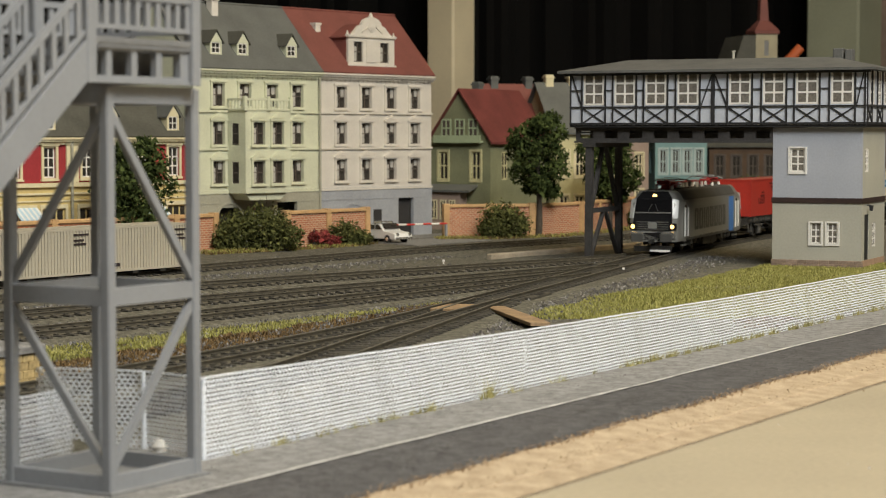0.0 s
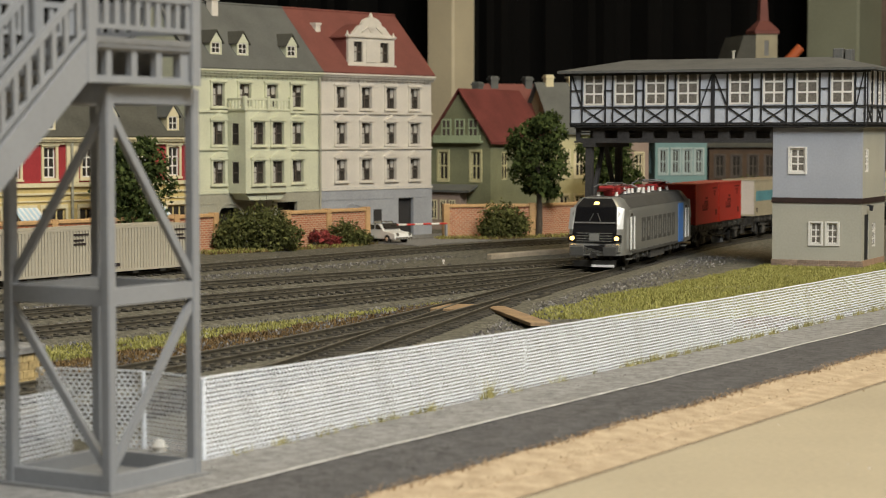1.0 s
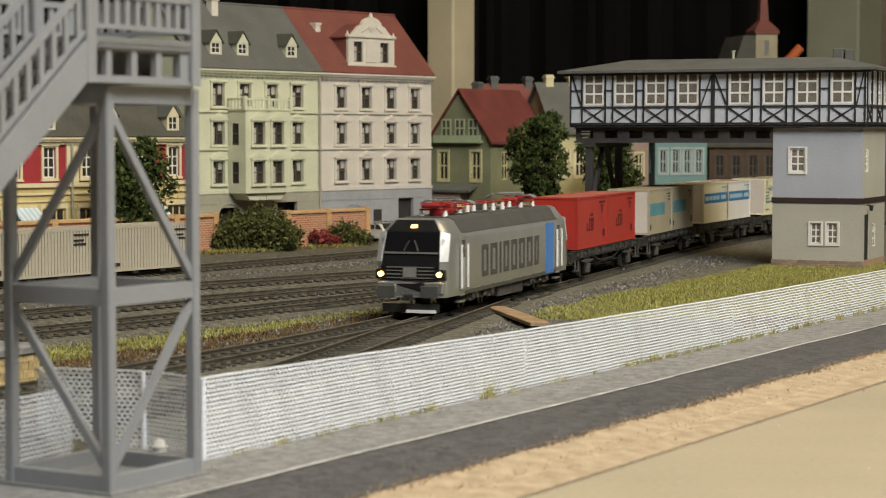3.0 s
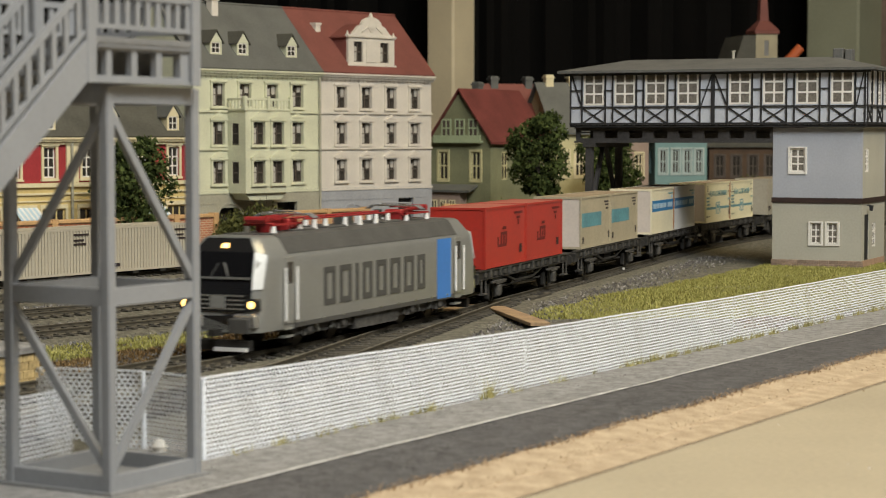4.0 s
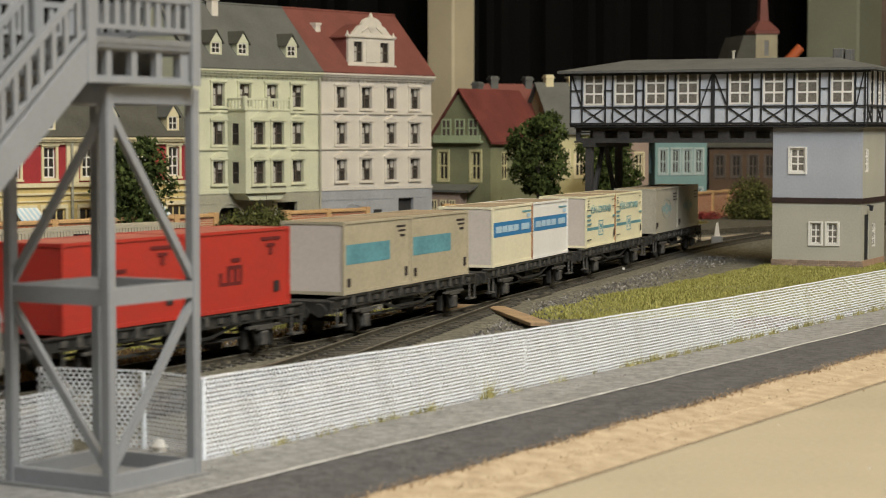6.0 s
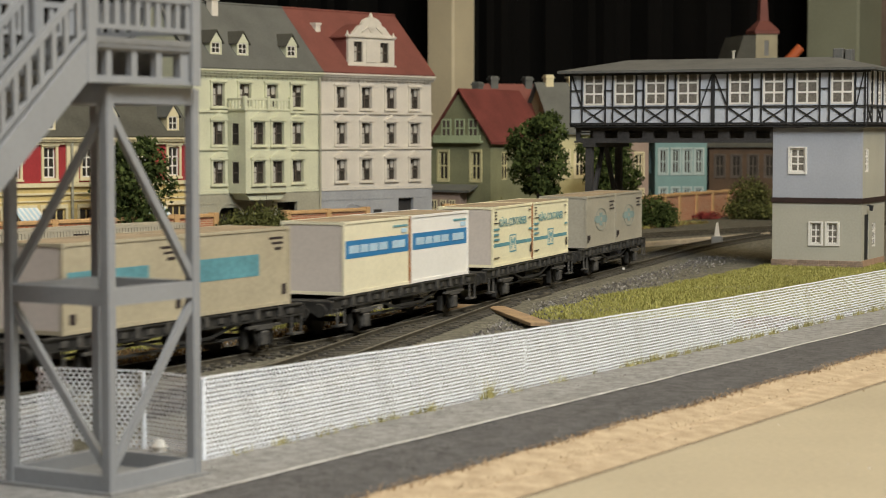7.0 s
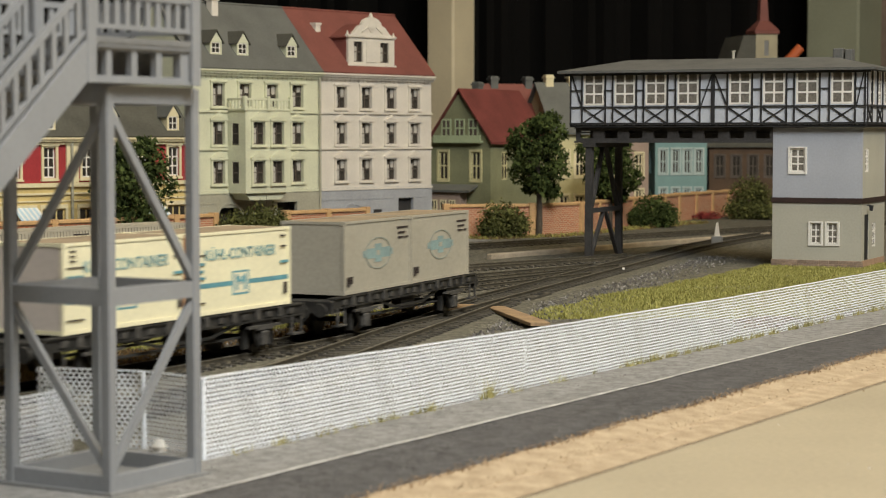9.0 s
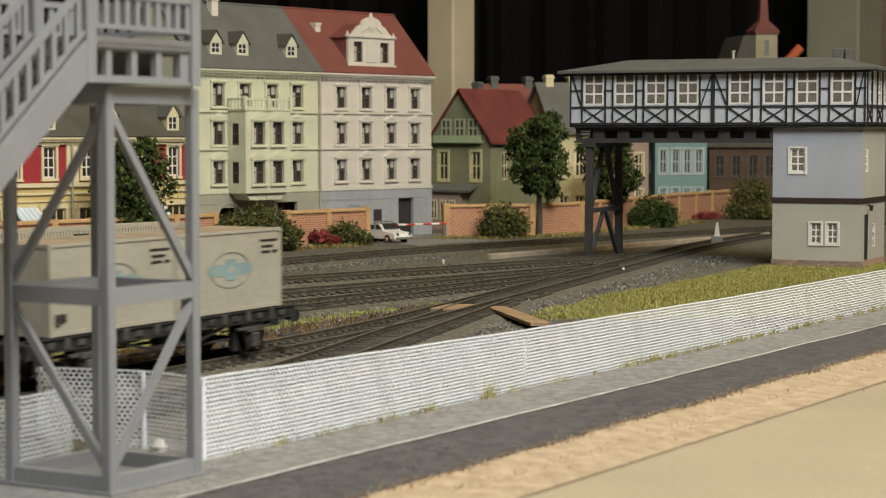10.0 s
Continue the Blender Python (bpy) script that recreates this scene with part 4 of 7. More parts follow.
    for i in range(int(W / 5.6)):
        part("frieze_block", Geo().box(i * 5.6 + 1.5, i * 5.6 + 3.6, -0.9, 0.1, ZE - 7.6, ZE - 5.2), wall, fw)
    cornice(t, -0.8, W + 0.8, ZE - 4, wall)
    # steep roof
    g = Geo().slab([(-0.5, -4.5, ZE), (W + 0.5, -4.5, ZE), (W + 0.5, D / 2, ZR), (-0.5, D / 2, ZR)], (0, 1.0, -1.4))
    g.slab([(W + 0.5, D + 4.5, ZE), (-0.5, D + 4.5, ZE), (-0.5, D / 2, ZR), (W + 0.5, D / 2, ZR)], (0, -1.0, -1.4))
    roof = part("roof", g, roofmat, t)
    part("ridge_cap", Geo().tube((-0.5, D / 2, ZR), (W + 0.5, D / 2, ZR), 1.1), roofmat, roof)

    def roof_z(y):
        return ZE + (y + 4.5) * (ZR - ZE) / (D / 2 + 4.5)
    if green:
        for c in (29, 58, 113):
            dormer(roof, c - 6.2, roof_z(5) - 1, 5, 12.4, 11.5, "mint", "roof_dark")
        for c in (2, 52):
            part("chimney", Geo().chamfer(c, c + 7, D / 2 - 10, D / 2 - 3, ZR - 16, ZR + 3, 0.4).box(c - 0.6, c + 7.6, D / 2 - 10.6, D / 2 - 2.4, ZR + 1.0, ZR + 3.4), "rose", roof)
        # oriel over two floors with a balcony above
        o = part("oriel", Geo().holed(36, 86, 41.5, 106, [(44, 56.5, 49, 66.6), (65, 77.5, 49, 66.6), (44, 56.5, 79.5, 97), (65, 77.5, 79.5, 97)], -20, -18)
                 .box(36.0, 86.0, -18, 0, 41.5, 43).box(36, 86, -18, 0, 104, 106), wall, t)
        part("oriel_cheek", Geo().holed(-18, -0.2, 43, 104, [(-12.5, -5, 49, 66), (-12.5, -5, 79, 96)], 0, 2), wall, o, at=mm(38, 0, 0, 0, 0, 90))
        part("oriel_cheek", Geo().box(84, 86, -18, -0.2, 43, 104), wall, o)
        for zz in (49, 79.5):
            for xx in (44, 65):
                window(o, xx + 0.1, zz + 0.1, 12.3, 17.3, -18.8, (2, 2), "frame_brown", bar=0.7)
                part("window_curtain", Geo().box(xx + 0.9, xx + 5, -18.6, -18.5, zz + 0.8, zz + 13), "curtain", o)
                surround(o, xx, zz, 12.5, 17.5, True, wall, -20.0)
            window(o, 0, 0, 7.3, 16.8, 0, (1, 2), "frame_brown", bar=0.7).matrix_basis = mm(37, -12.4, zz + 0.1, 0, 0, 90)
        part("oriel_console", Geo().prism([(38, 41.5), (44, 36), (78, 36), (84, 41.5)], -17, 0), wall, o)
        for a, c, y0, y1 in ((35, 87, -20.6, -19.0), (35, 36.6, -19, 0), (85.4, 87, -19, 0)):
            part("balcony_rail", Geo().box(a, c, y0, y1, 114, 115.6).box(a, c, y0, y1, 106, 107.4), wall, o)
        for i in range(15):
            x = 37 + i * 3.5
            part("baluster", Geo().tube((x, -19.8, 107.2), (x, -19.8, 114.2), 0.7, 0.7, 6), wall, o)
        for i in range(5):
            y = -16 + i * 3.6
            part("baluster", Geo().tube((35.8, y, 107.2), (35.8, y, 114.2), 0.7, 0.7, 6), wall, o)
        for x in (35.8, 61, 86.2):
            part("balcony_post", Geo().chamfer(x - 1.6, x + 1.6, -21.4, -18.2, 106, 117, 0.3), wall, o)
        part("drainpipe", Geo().tube((W - 1.5, -2, 2), (W - 1.5, -2, ZE), 1.0), "mint_base", t)
    else:
        part("chimney", Geo().chamfer(22, 28, 26, 32, 160, 181, 0.4).box(21.5, 28.5, 25.5, 32.5, 179, 181), "rose", roof)
        z0 = roof_z(2) - 2
        g = Geo().holed(36, 94, z0, z0 + 26, [(43, 54, z0 + 4, z0 + 21), (76, 87, z0 + 4, z0 + 21)], 2, 4.4)
        d = part("ornate_dormer", g, "rose", roof)
        for a in (43, 76):
            window(d, a + 0.1, z0 + 4.1, 10.8, 16.8, 3.2, (2, 2), "frame_brown", bar=0.7)
            part("window_curtain", Geo().box(a + 1, a + 4.6, 3.4, 3.5, z0 + 5, z0 + 17), "curtain", d)
        # curved gable in steps and scrolls
        ZG = z0 + 26
        pts = [(36, ZG), (94, ZG)]
        for i in range(9):
            a = i / 8
            pts.append((94 - 15 * a, ZG + 3 * a + 6 * math.sin(a * math.pi / 2) ** 3))
        for i in range(13):
            a = math.pi * i / 12
            pts.append((65 + 12.5 * math.cos(a), ZG + 9 + 7 * math.sin(a)))
        for i in range(9):
            a = 1 - i / 8
            pts.append((36 + 15 * a, ZG + 3 * a + 6 * math.sin(a * math.pi / 2) ** 3))
        part("curved_gable", Geo().prism(pts, 1.6, 4.4), "rose", d)
        part("finial", Geo().tube((65, 3, ZG + 15.5), (65, 3, ZG + 17.5), 2.4, 1.6).tube((65, 3, ZG + 17.5), (65, 3, ZG + 20), 1.8, 0.5), "rose", d)
        for a in (36, 94):
            part("finial", Geo().tube((a, 3, ZG), (a, 3, ZG + 4), 1.6, 0.4), "rose", d)
        part("gable_moulding", Geo().box(34.5, 95.5, 0.6, 4.4, ZG - 1.4, ZG + 0.6).box(34.5, 95.5, 0.8, 4.4, z0 - 0.5, z0 + 2), "rose", d)
        part("gable_ornament", Geo().tube((65, 1.2, ZG + 8), (65, 1.8, ZG + 8), 4.6, 4.6, 16).tube((65, 0.7, ZG + 8), (65, 1.3, ZG + 8), 2.8, 2.2, 12)
             .beam((52, 1.2, ZG + 3), (60, 1.2, ZG + 8), 0.8, 1.2).beam((78, 1.2, ZG + 3), (70, 1.2, ZG + 8), 0.8, 1.2)
             .box(58, 72, 1.2, 2.1, z0 + 4, z0 + 23), "rose", d)
        part("dormer_roof", Geo().slab([(34, 3, ZG - 1), (65, 3, ZG + 11), (65, 38, ZG + 11), (34, 25, ZG - 1)], (0, 0, -1)).slab([(65, 3, ZG + 11), (96, 3, ZG - 1), (96, 25, ZG - 1), (65, 38, ZG + 11)], (0, 0, -1)), roofmat, d)
        part("dormer_cheek", Geo().box(36, 38, 4.4, 24, z0, ZG - 1), roofmat, d)
        part("dormer_cheek", Geo().box(92, 94, 4.4, 24, z0, ZG - 1), roofmat, d)
    return t


STREET = 50.0


def street(s, n=0.0):
    """A point on the street front: s along it, n towards the tracks."""
    c, q = math.cos(radians(STREET)), math.sin(radians(STREET))
    return -101.0 + c * s + q * n, 1650.0 + q * s - c * n


def tall_houses():
    x, y = street(0.6)
    tall_house(mm(x, y, -5, 0, 0, STREET), "rose", "rose_base", "roof_red", False, "pale rose four-storey town house with a red-brown roof and curved gable")
    x, y = street(-141.0)
    tall_house(mm(x, y, -5, 0, 0, STREET), "mint", "mint_base", "roof_grey", True, "pale green four-storey town house with an oriel and grey roof")


def low_house(at, label):
    t = thing("terrace_house", at, label, "house", "yellow and red terrace houses")
    W, D = 118.0, 80.0
    cols = [14, 37, 66, 98]
    ww = 11.0
    up = [(c - ww / 2, c + ww / 2, 56, 78) for c in cols]
    down = [(6, 27, 12, 34), (35, 54, 12, 34), (64, 84, 12, 34), (91, 112, 12, 34)]
    part("upper_wall", Geo().holed(0, W, 51, 84, up), "redwall", t)
    part("lower_wall", Geo().holed(0, W, 0, 51, down), "yellow", t)
    part("side_wall", Geo().box(0, 2.5, 2.5, D, 0, 84).box(W - 2.5, W, 2.5, D, 0, 84).box(2.5, W - 2.5, D - 2.5, D, 0, 84), "yellow", t)
    for h in up:
        window(t, h[0] + 0.1, h[2] + 0.1, ww - 0.2, 21.8, 1.0, (2, 3), bar=1.0)
        surround(t, h[0], h[2], ww, 22, False, "cream")
        part("window_crown", Geo().prism([(h[0] - 3, 80.5), (h[0] + ww / 2, 83.5), (h[1] + 3, 80.5)], -1.4, 0.2), "cream", t)
    for h in down:
        window(t, h[0] + 0.1, h[2] + 0.1, h[1] - h[0] - 0.2, 21.8, 1.0, (3, 1), frame_mat="yellow", bar=1.2)
        part("shop_frame", Geo().holed(h[0] - 2, h[1] + 2, 9, 37, [h], -1.0, 0.1), "cream", t)
    for x0, x1 in ((-0.4, 5.0), (48, 54), (W - 5, W + 0.4)):
        part("pilaster", Geo().box(x0, x1, -1.3, 0.1, 52.6, 83), "cream", t)
    part("string_course", Geo().box(-0.4, W + 0.4, -2.2, 0.1, 49.5, 52.5).box(-0.4, W + 0.4, -1.4, 0.1, 44, 45.5), "cream", t)
    for z in (5, 10, 39):
        part("base_joint", Geo().box(0, W, -0.9, 0.05, z, z + 1.0), "cream", t)
    cornice(t, -0.6, W + 0.6, 82, "cream")
    roof = part("roof", Geo().slab([(-0.5, -4, 86), (W + 0.5, -4, 86), (W + 0.5, 20, 112), (-0.5, 20, 112)], (0, 1, -1.2))
                .slab([(-0.5, 20, 112), (W + 0.5, 20, 112), (W + 0.5, D, 118), (-0.5, D, 118)], (0, 0, -1.2)), "roof_dark", t)
    for c in (37, 98):
        dormer(roof, c - 6, 89, 0, 12, 13, "cream", "roof_grey")
    part("drainpipe", Geo().tube((W - 0.8, -2, 0), (W - 0.8, -2, 84), 1.1), "mint_base", t)
    for i in range(10):
        part("awning_slat", Geo().slab([(64 + i * 2.2, 0, 36), (66.1 + i * 2.2, 0, 36), (66.1 + i * 2.2, -11, 27), (64 + i * 2.2, -11, 27)], (0, 0, -0.6)), "stripe_white" if i % 2 else "p_pale", t)
    return t


def terrace():
    s = -141.5 - 118.5
    x, y = street(s)
    a = low_house(mm(x, y, -5, 0, 0, STREET), "yellow and deep red two-storey terrace house with dark mansard roof")
    for k in range(1, 3):
        x, y = street(s - 119.0 * k)
        copy_thing(a, mm(x, y, -5, 0, 0, STREET))


# ---- smaller houses farther off ----
def gable_house(at, W, D, ze, zr, wall, roofmat, label, rows, cols, over=4.0, trim="cream", stack="roof_grey", chimneys=((0.3, 0.5),), gable_front=True):
    """A house with its gable towards local -y when gable_front, else its eaves."""
    t = thing("cottage", at, label, "house", "houses beyond the brick wall")
    holes = [(c - w / 2, c + w / 2, z, z + h) for z, h, w in rows for c in cols]
    fw = part("front_wall", Geo().holed(0, W, 0, ze, holes), wall, t)
    if gable_front:
        part("gable", Geo().prism([(0, ze), (W, ze), (W / 2, zr)], 0, 2.5), wall, t)
        part("gable", Geo().prism([(0, ze), (W, ze), (W / 2, zr)], D - 2.5, D), wall, t)
    else:
        part("gable", Geo().prism([(0, ze), (D, ze), (D / 2, zr)], 0, 2.5), wall, t, at=mm(2.5, 0, 0, 0, 0, 90))
        part("gable", Geo().prism([(0, ze), (D, ze), (D / 2, zr)], 0, 2.5), wall, t, at=mm(W, 0, 0, 0, 0, 90))
    side_holes = [(D * 0.25 - 5, D * 0.25 + 5, z, z + h) for z, h, w in rows] + [(D * 0.7 - 5, D * 0.7 + 5, z, z + h) for z, h, w in rows]
    for xx in (2.5, W):
        part("side_wall", Geo().holed(2.5, D, 0, ze, side_holes), wall, t, at=mm(xx, 0, 0, 0, 0, 90))
    for h in side_holes:
        window(t, 0, 0, 9.8, h[3] - h[2] - 0.2, 0, (2, 2), trim, bar=1.3).matrix_basis = mm(W - 0.6, h[0] + 0.1, h[2] + 0.1, 0, 0, 90)
    part("back_wall", Geo().box(2.5, W - 2.5, D - 2.5, D, 0, ze), wall, t)
    for x0, x1, z0, z1 in holes:
        window(fw, x0 + 0.1, z0 + 0.1, x1 - x0 - 0.2, z1 - z0 - 0.2, 0.8, (2, 2), trim, bar=1.3)
        part("window_surround", Geo().holed(x0 - 2, x1 + 2, z0 - 2, z1 + 2, [(x0, x1, z0, z1)], -0.8, 0.1), trim, fw)
    if gable_front:
        k = (zr - ze) / (W / 2)
        g = Geo().slab([(-over, -over, ze - over * k), (W / 2, -over, zr), (W / 2, D + over, zr), (-over, D + over, ze - over * k)], (0, 0, 1.8))
        g.slab([(W / 2, -over, zr), (W + over, -over, ze - over * k), (W + over, D + over, ze - over * k), (W / 2, D + over, zr)], (0, 0, 1.8))
    else:
        k = (zr - ze) / (D / 2)
        g = Geo().slab([(-over, -over, ze - over * k), (W + over, -over, ze - over * k), (W + over, D / 2, zr), (-over, D / 2, zr)], (0, 0, 1.8))
        g.slab([(W + over, D + over, ze - over * k), (-over, D + over, ze - over * k), (-over, D / 2, zr), (W + over, D / 2, zr)], (0, 0, 1.8))
    roof = part("roof", g, roofmat, t)
    for cx, cy in chimneys:
        part("chimney", Geo().chamfer(W * cx - 4, W * cx + 4, D * cy - 4, D * cy + 4, zr - 14, zr + 9, 0.5).box(W * cx - 4.8, W * cx + 4.8, D * cy - 4.8, D * cy + 4.8, zr + 5.5, zr + 7.2), stack, roof)
    return t


def small_houses():
    g1 = gable_house(mm(-11, 1858, -5, 0, 0, -35), 66, 95, 84, 128, "green_wall", "roof_brightred", "moss green gabled house with a bright red roof", [(46, 26, 10)], [14, 50], trim="paleyellow")
    part("balcony", Geo().box(6, 58, -5, 0, 80, 82).box(6, 58, -5, -4, 82, 87), "palegreen", g1)
    part("porch_roof", Geo().slab([(0, -14, 37), (52, -14, 37), (52, 0, 42), (0, 0, 42)], (0, 0, -2)), "roof_grey", g1)
    part("porch_wall", Geo().box(3, 40, -11, -0.1, 0, 36), "pinkwall", g1)
    for i in range(3):
        window(g1, 12 + i * 15, 85, 11, 17, -1.0, (2, 2), "palegreen", "frame_brown", bar=1.4)
        window(g1, 8 + i * 10, 10, 7, 18, -11.8, (2, 2), "cream", bar=1.2)
    gable_house(mm(52, 1905, -5, 0, 0, 25), 62, 70, 92, 135, "palegreen", "roof_red", "faded green house with a dark red roof", [(12, 20, 10), (45, 22, 10), (75, 14, 8)], [12, 32, 50], chimneys=((0.2, 0.5), (0.8, 0.5)), gable_front=False)
    gable_house(mm(105, 1890, -5, 0, 0, 20), 70, 80, 92, 136, "paleyellow", "roof_grey", "faded yellow house with a grey roof and dormer", [(8, 22, 9), (48, 24, 9)], [10, 26, 44, 60], stack="cream", chimneys=((0.15, 0.5), (0.5, 0.5)), gable_front=False)
    gable_house(mm(180, 2090, -5, 0, 0, 30), 42, 60, 88, 120, "pinkwall", "roof_red", "narrow grey-pink house with a red roof", [(10, 20, 9), (46, 22, 9)], [11, 30], gable_front=False)
    gable_house(mm(229, 2165, -5, 0, 0, 10), 58, 70, 86, 118, "blue_wall", "roof_dark", "turquoise house with white window frames", [(8, 22, 7), (46, 26, 8)], [9, 23, 36, 49], trim="pale_teal", gable_front=False)
    gable_house(mm(308, 2320, -5, 0, 0, -12), 80, 70, 78, 118, "brownwall", "roof_dark", "brown timbered house with pale window frames", [(40, 24, 10)], [12, 31, 50, 69], trim="frame_brown", gable_front=False)


stair_tower(), signal_box(), tall_houses(), terrace(), small_houses()


# ---- brick wall, crossing and street ----
def brick_material():
    m = material("weathered_brick_courses", (0.42, 0.16, 0.085), 0.85, 0, 0.2, 120, 0.3)
    nt = m.node_tree
    co = next(n for n in nt.nodes if n.type == "TEX_COORD")
    turn = nt.nodes.new("ShaderNodeMapping")
    turn.inputs["Rotation"].default_value = (radians(90), 0, 0)
    nt.links.new(co.outputs["Object"], turn.inputs[0])
    tex = nt.nodes.new("ShaderNodeTexBrick")
    tex.inputs["Scale"].default_value = 1.0
    tex.inputs["Color1"].default_value = (0.46, 0.17, 0.085, 1)
    tex.inputs["Color2"].default_value = (0.33, 0.115, 0.06, 1)
    tex.inputs["Mortar"].default_value = (0.5, 0.36, 0.24, 1)
    tex.inputs["Mortar Size"].default_value = 0.00028
    tex.inputs["Brick Width"].default_value, tex.inputs["Row Height"].default_value = 0.0042, 0.0017
    nt.links.new(turn.outputs[0], tex.inputs["Vector"])
    nt.links.new(tex.outputs["Color"], nt.nodes["Principled BSDF"].inputs["Base Color"])
    return m


M["courses"] = brick_material()


def brick_wall(points, label, height=28.5):
    t = thing("brick_wall", Matrix.Identity(4), label, "wall", "brick walls along the back track")
    for (x0, y0), (x1, y1) in zip(points, points[1:]):
        L = math.dist((x0, y0), (x1, y1))
        h = math.degrees(math.atan2(y1 - y0, x1 - x0))
        n = max(1, round(L / 46))
        for i in range(n):
            a = i / n
            m = mm(x0 + (x1 - x0) * a, y0 + (y1 - y0) * a, -5, 0, 0, h)
            part("wall_panel", Geo().box(2.6, L / n - 2.6, 0.8, 4.2, 0, height - 2.4), "courses", t, at=m)
            part("panel_plinth", Geo().box(2.6, L / n - 2.6, 0.2, 4.8, 0, 3.0), "courses", t, at=m)
            part("coping", Geo().chamfer(2.4, L / n - 2.4, -0.6, 5.6, height - 2.4, height, 0.5), "coping", t, at=m)
            part("pier", Geo().chamfer(-2.6, 2.6, -0.8, 5.8, 0, height + 0.6, 0.3), "coping", t, at=m)
        part("pier", Geo().chamfer(L - 2.6, L + 2.6, -0.8, 5.8, 0, height + 0.6, 0.3), "coping", t, at=mm(x0, y0, -5, 0, 0, h))


brick_wall([(-470, 1090), (-266, 1372), (-219, 1426), (-169, 1492)], "orange brick wall with ochre coping in front of the terrace")
brick_wall([(-118, 1528), (-60, 1600)], "orange brick wall with ochre coping beside the level crossing", 29)
brick_wall([(3, 1690), (76, 1709)], "orange brick wall with ochre piers beyond the crossing")
brick_wall([(78, 1712), (122, 1759), (240, 2030), (330, 2200)], "long orange brick wall behind the trees")


def street_ground():
    g = Geo()
    for s in (-640, 420):
        g.v += [(*street(s, 2), -4.4), (*street(s, 44), -4.4)]
    g.f = [(0, 1, 3, 2)]
    tagged(part("street", g, "pavement"), "dusty grey street in front of the town houses", "street", kind="structure")
    g = Geo().slab([(-56, 1604, -3.9), (0, 1686, -3.9), (40, 1640, -3.9), (-20, 1556, -3.9)], (0, 0, -0.6))
    tagged(part("level_crossing", g, "pavement"), "grey paved level crossing apron", "crossing", kind="structure")


def barrier():
    t = thing("crossing_barrier", mm(-52, 1640, -4.5, 0, 0, 33), "lowered red and white level crossing barrier", "barrier")
    part("post", Geo().chamfer(-2, 2, -2, 2, 0, 15, 0.4), "tower", t)
    for i in range(9):
        part("pole_section", Geo().tube((-6 + i * 8, 0, 12.6), (2 + i * 8, 0, 12.6), 0.85), "white" if i % 2 else "barrier_red", t)
    part("counterweight", Geo().chamfer(-11, -6, -1.6, 1.6, 10.6, 14.6, 0.4), "tower_deck", t)
    part("rest_post", Geo().box(64, 66, -1, 1, 0, 12), "tower", t)


def car():
    t = thing("car", mm(-47, 1612, -4.2, 0, 0, -48), "small white vintage saloon car at the crossing", "car")
    g = Geo()
    prof = [(-23, 3.2), (-23.5, 7.5), (-21, 9.6), (-13, 10.2), (-8.5, 15.2), (5.0, 15.6), (9.5, 10.6), (20, 9.4), (23, 7.5), (23.4, 3.2)]
    loft(g, [[(x, y, z if abs(y) < 8 else z - (0.9 if z > 8 else 0)) for x, z in prof] for y in (-9.2, -8.4, 8.4, 9.2)])
    body = part("body", g, "car_white", t, bevel=0.6)
    for s in (-1, 1):
        part("side_window", Geo().prism([(-8.5, 10.6), (-6.4, 14.2), (-1.6, 14.5), (-1.6, 10.6)], s * 9.2 - 0.2, s * 9.2 + 0.2).prism([(-0.6, 10.6), (-0.6, 14.5), (4.2, 14.2), (7.2, 10.8)], s * 9.2 - 0.2, s * 9.2 + 0.2), "glass", t)
        part("headlight", Geo().tube((22.6, s * 6.4, 7.2), (23.8, s * 6.4, 7.2), 1.4, 1.3, 12), "chrome", t)
        for x in (-14, 14):
            w = part("wheel", Geo().tube((x, s * 7.2, 3.3), (x, s * 9.5, 3.3), 3.4, 3.4, 16), "rubber", t)
            part("hubcap", Geo().tube((x, s * 9.4, 3.3), (x, s * 9.8, 3.3), 1.8, 1.5, 12), "chrome", w)
    part("windscreen", Geo().slab([(5.4, -7.6, 15.2), (5.4, 7.6, 15.2), (9.6, 8, 10.9), (9.6, -8, 10.9)], (0.4, 0, 0.3)), "glass", t)
    part("bumper", Geo().chamfer(22.8, 24.4, -8.6, 8.6, 3.4, 5.0, 0.3), "chrome", t)
    part("roof_rack", Geo().box(-6, 3, -6, -5.3, 15.4, 17).box(-6, 3, 5.3, 6, 15.4, 17).box(-6, -5.4, -6, 6, 16.4, 17).box(2.4, 3, -6, 6, 16.4, 17), "chrome", t)


def handcart():
    t = thing("goods_trolley", mm(-62, 1616, -4.2, 0, 0, -20), "dark loaded hand trolley beside the wall end", "trolley")
    part("platform", Geo().chamfer(-9, 9, -5, 5, 4, 5.5, 0.3), "bark", t)
    part("load", Geo().chamfer(-7, 6, -4, 4, 5.5, 15, 0.8), "tower_deck", t, "grey covered load")
    for x in (-6, 6):
        for y in (-5, 5):
            part("wheel", Geo().tube((x, y - 0.5, 2.1), (x, y + 0.5, 2.1), 2.2, 2.2, 12), "rubber", t)


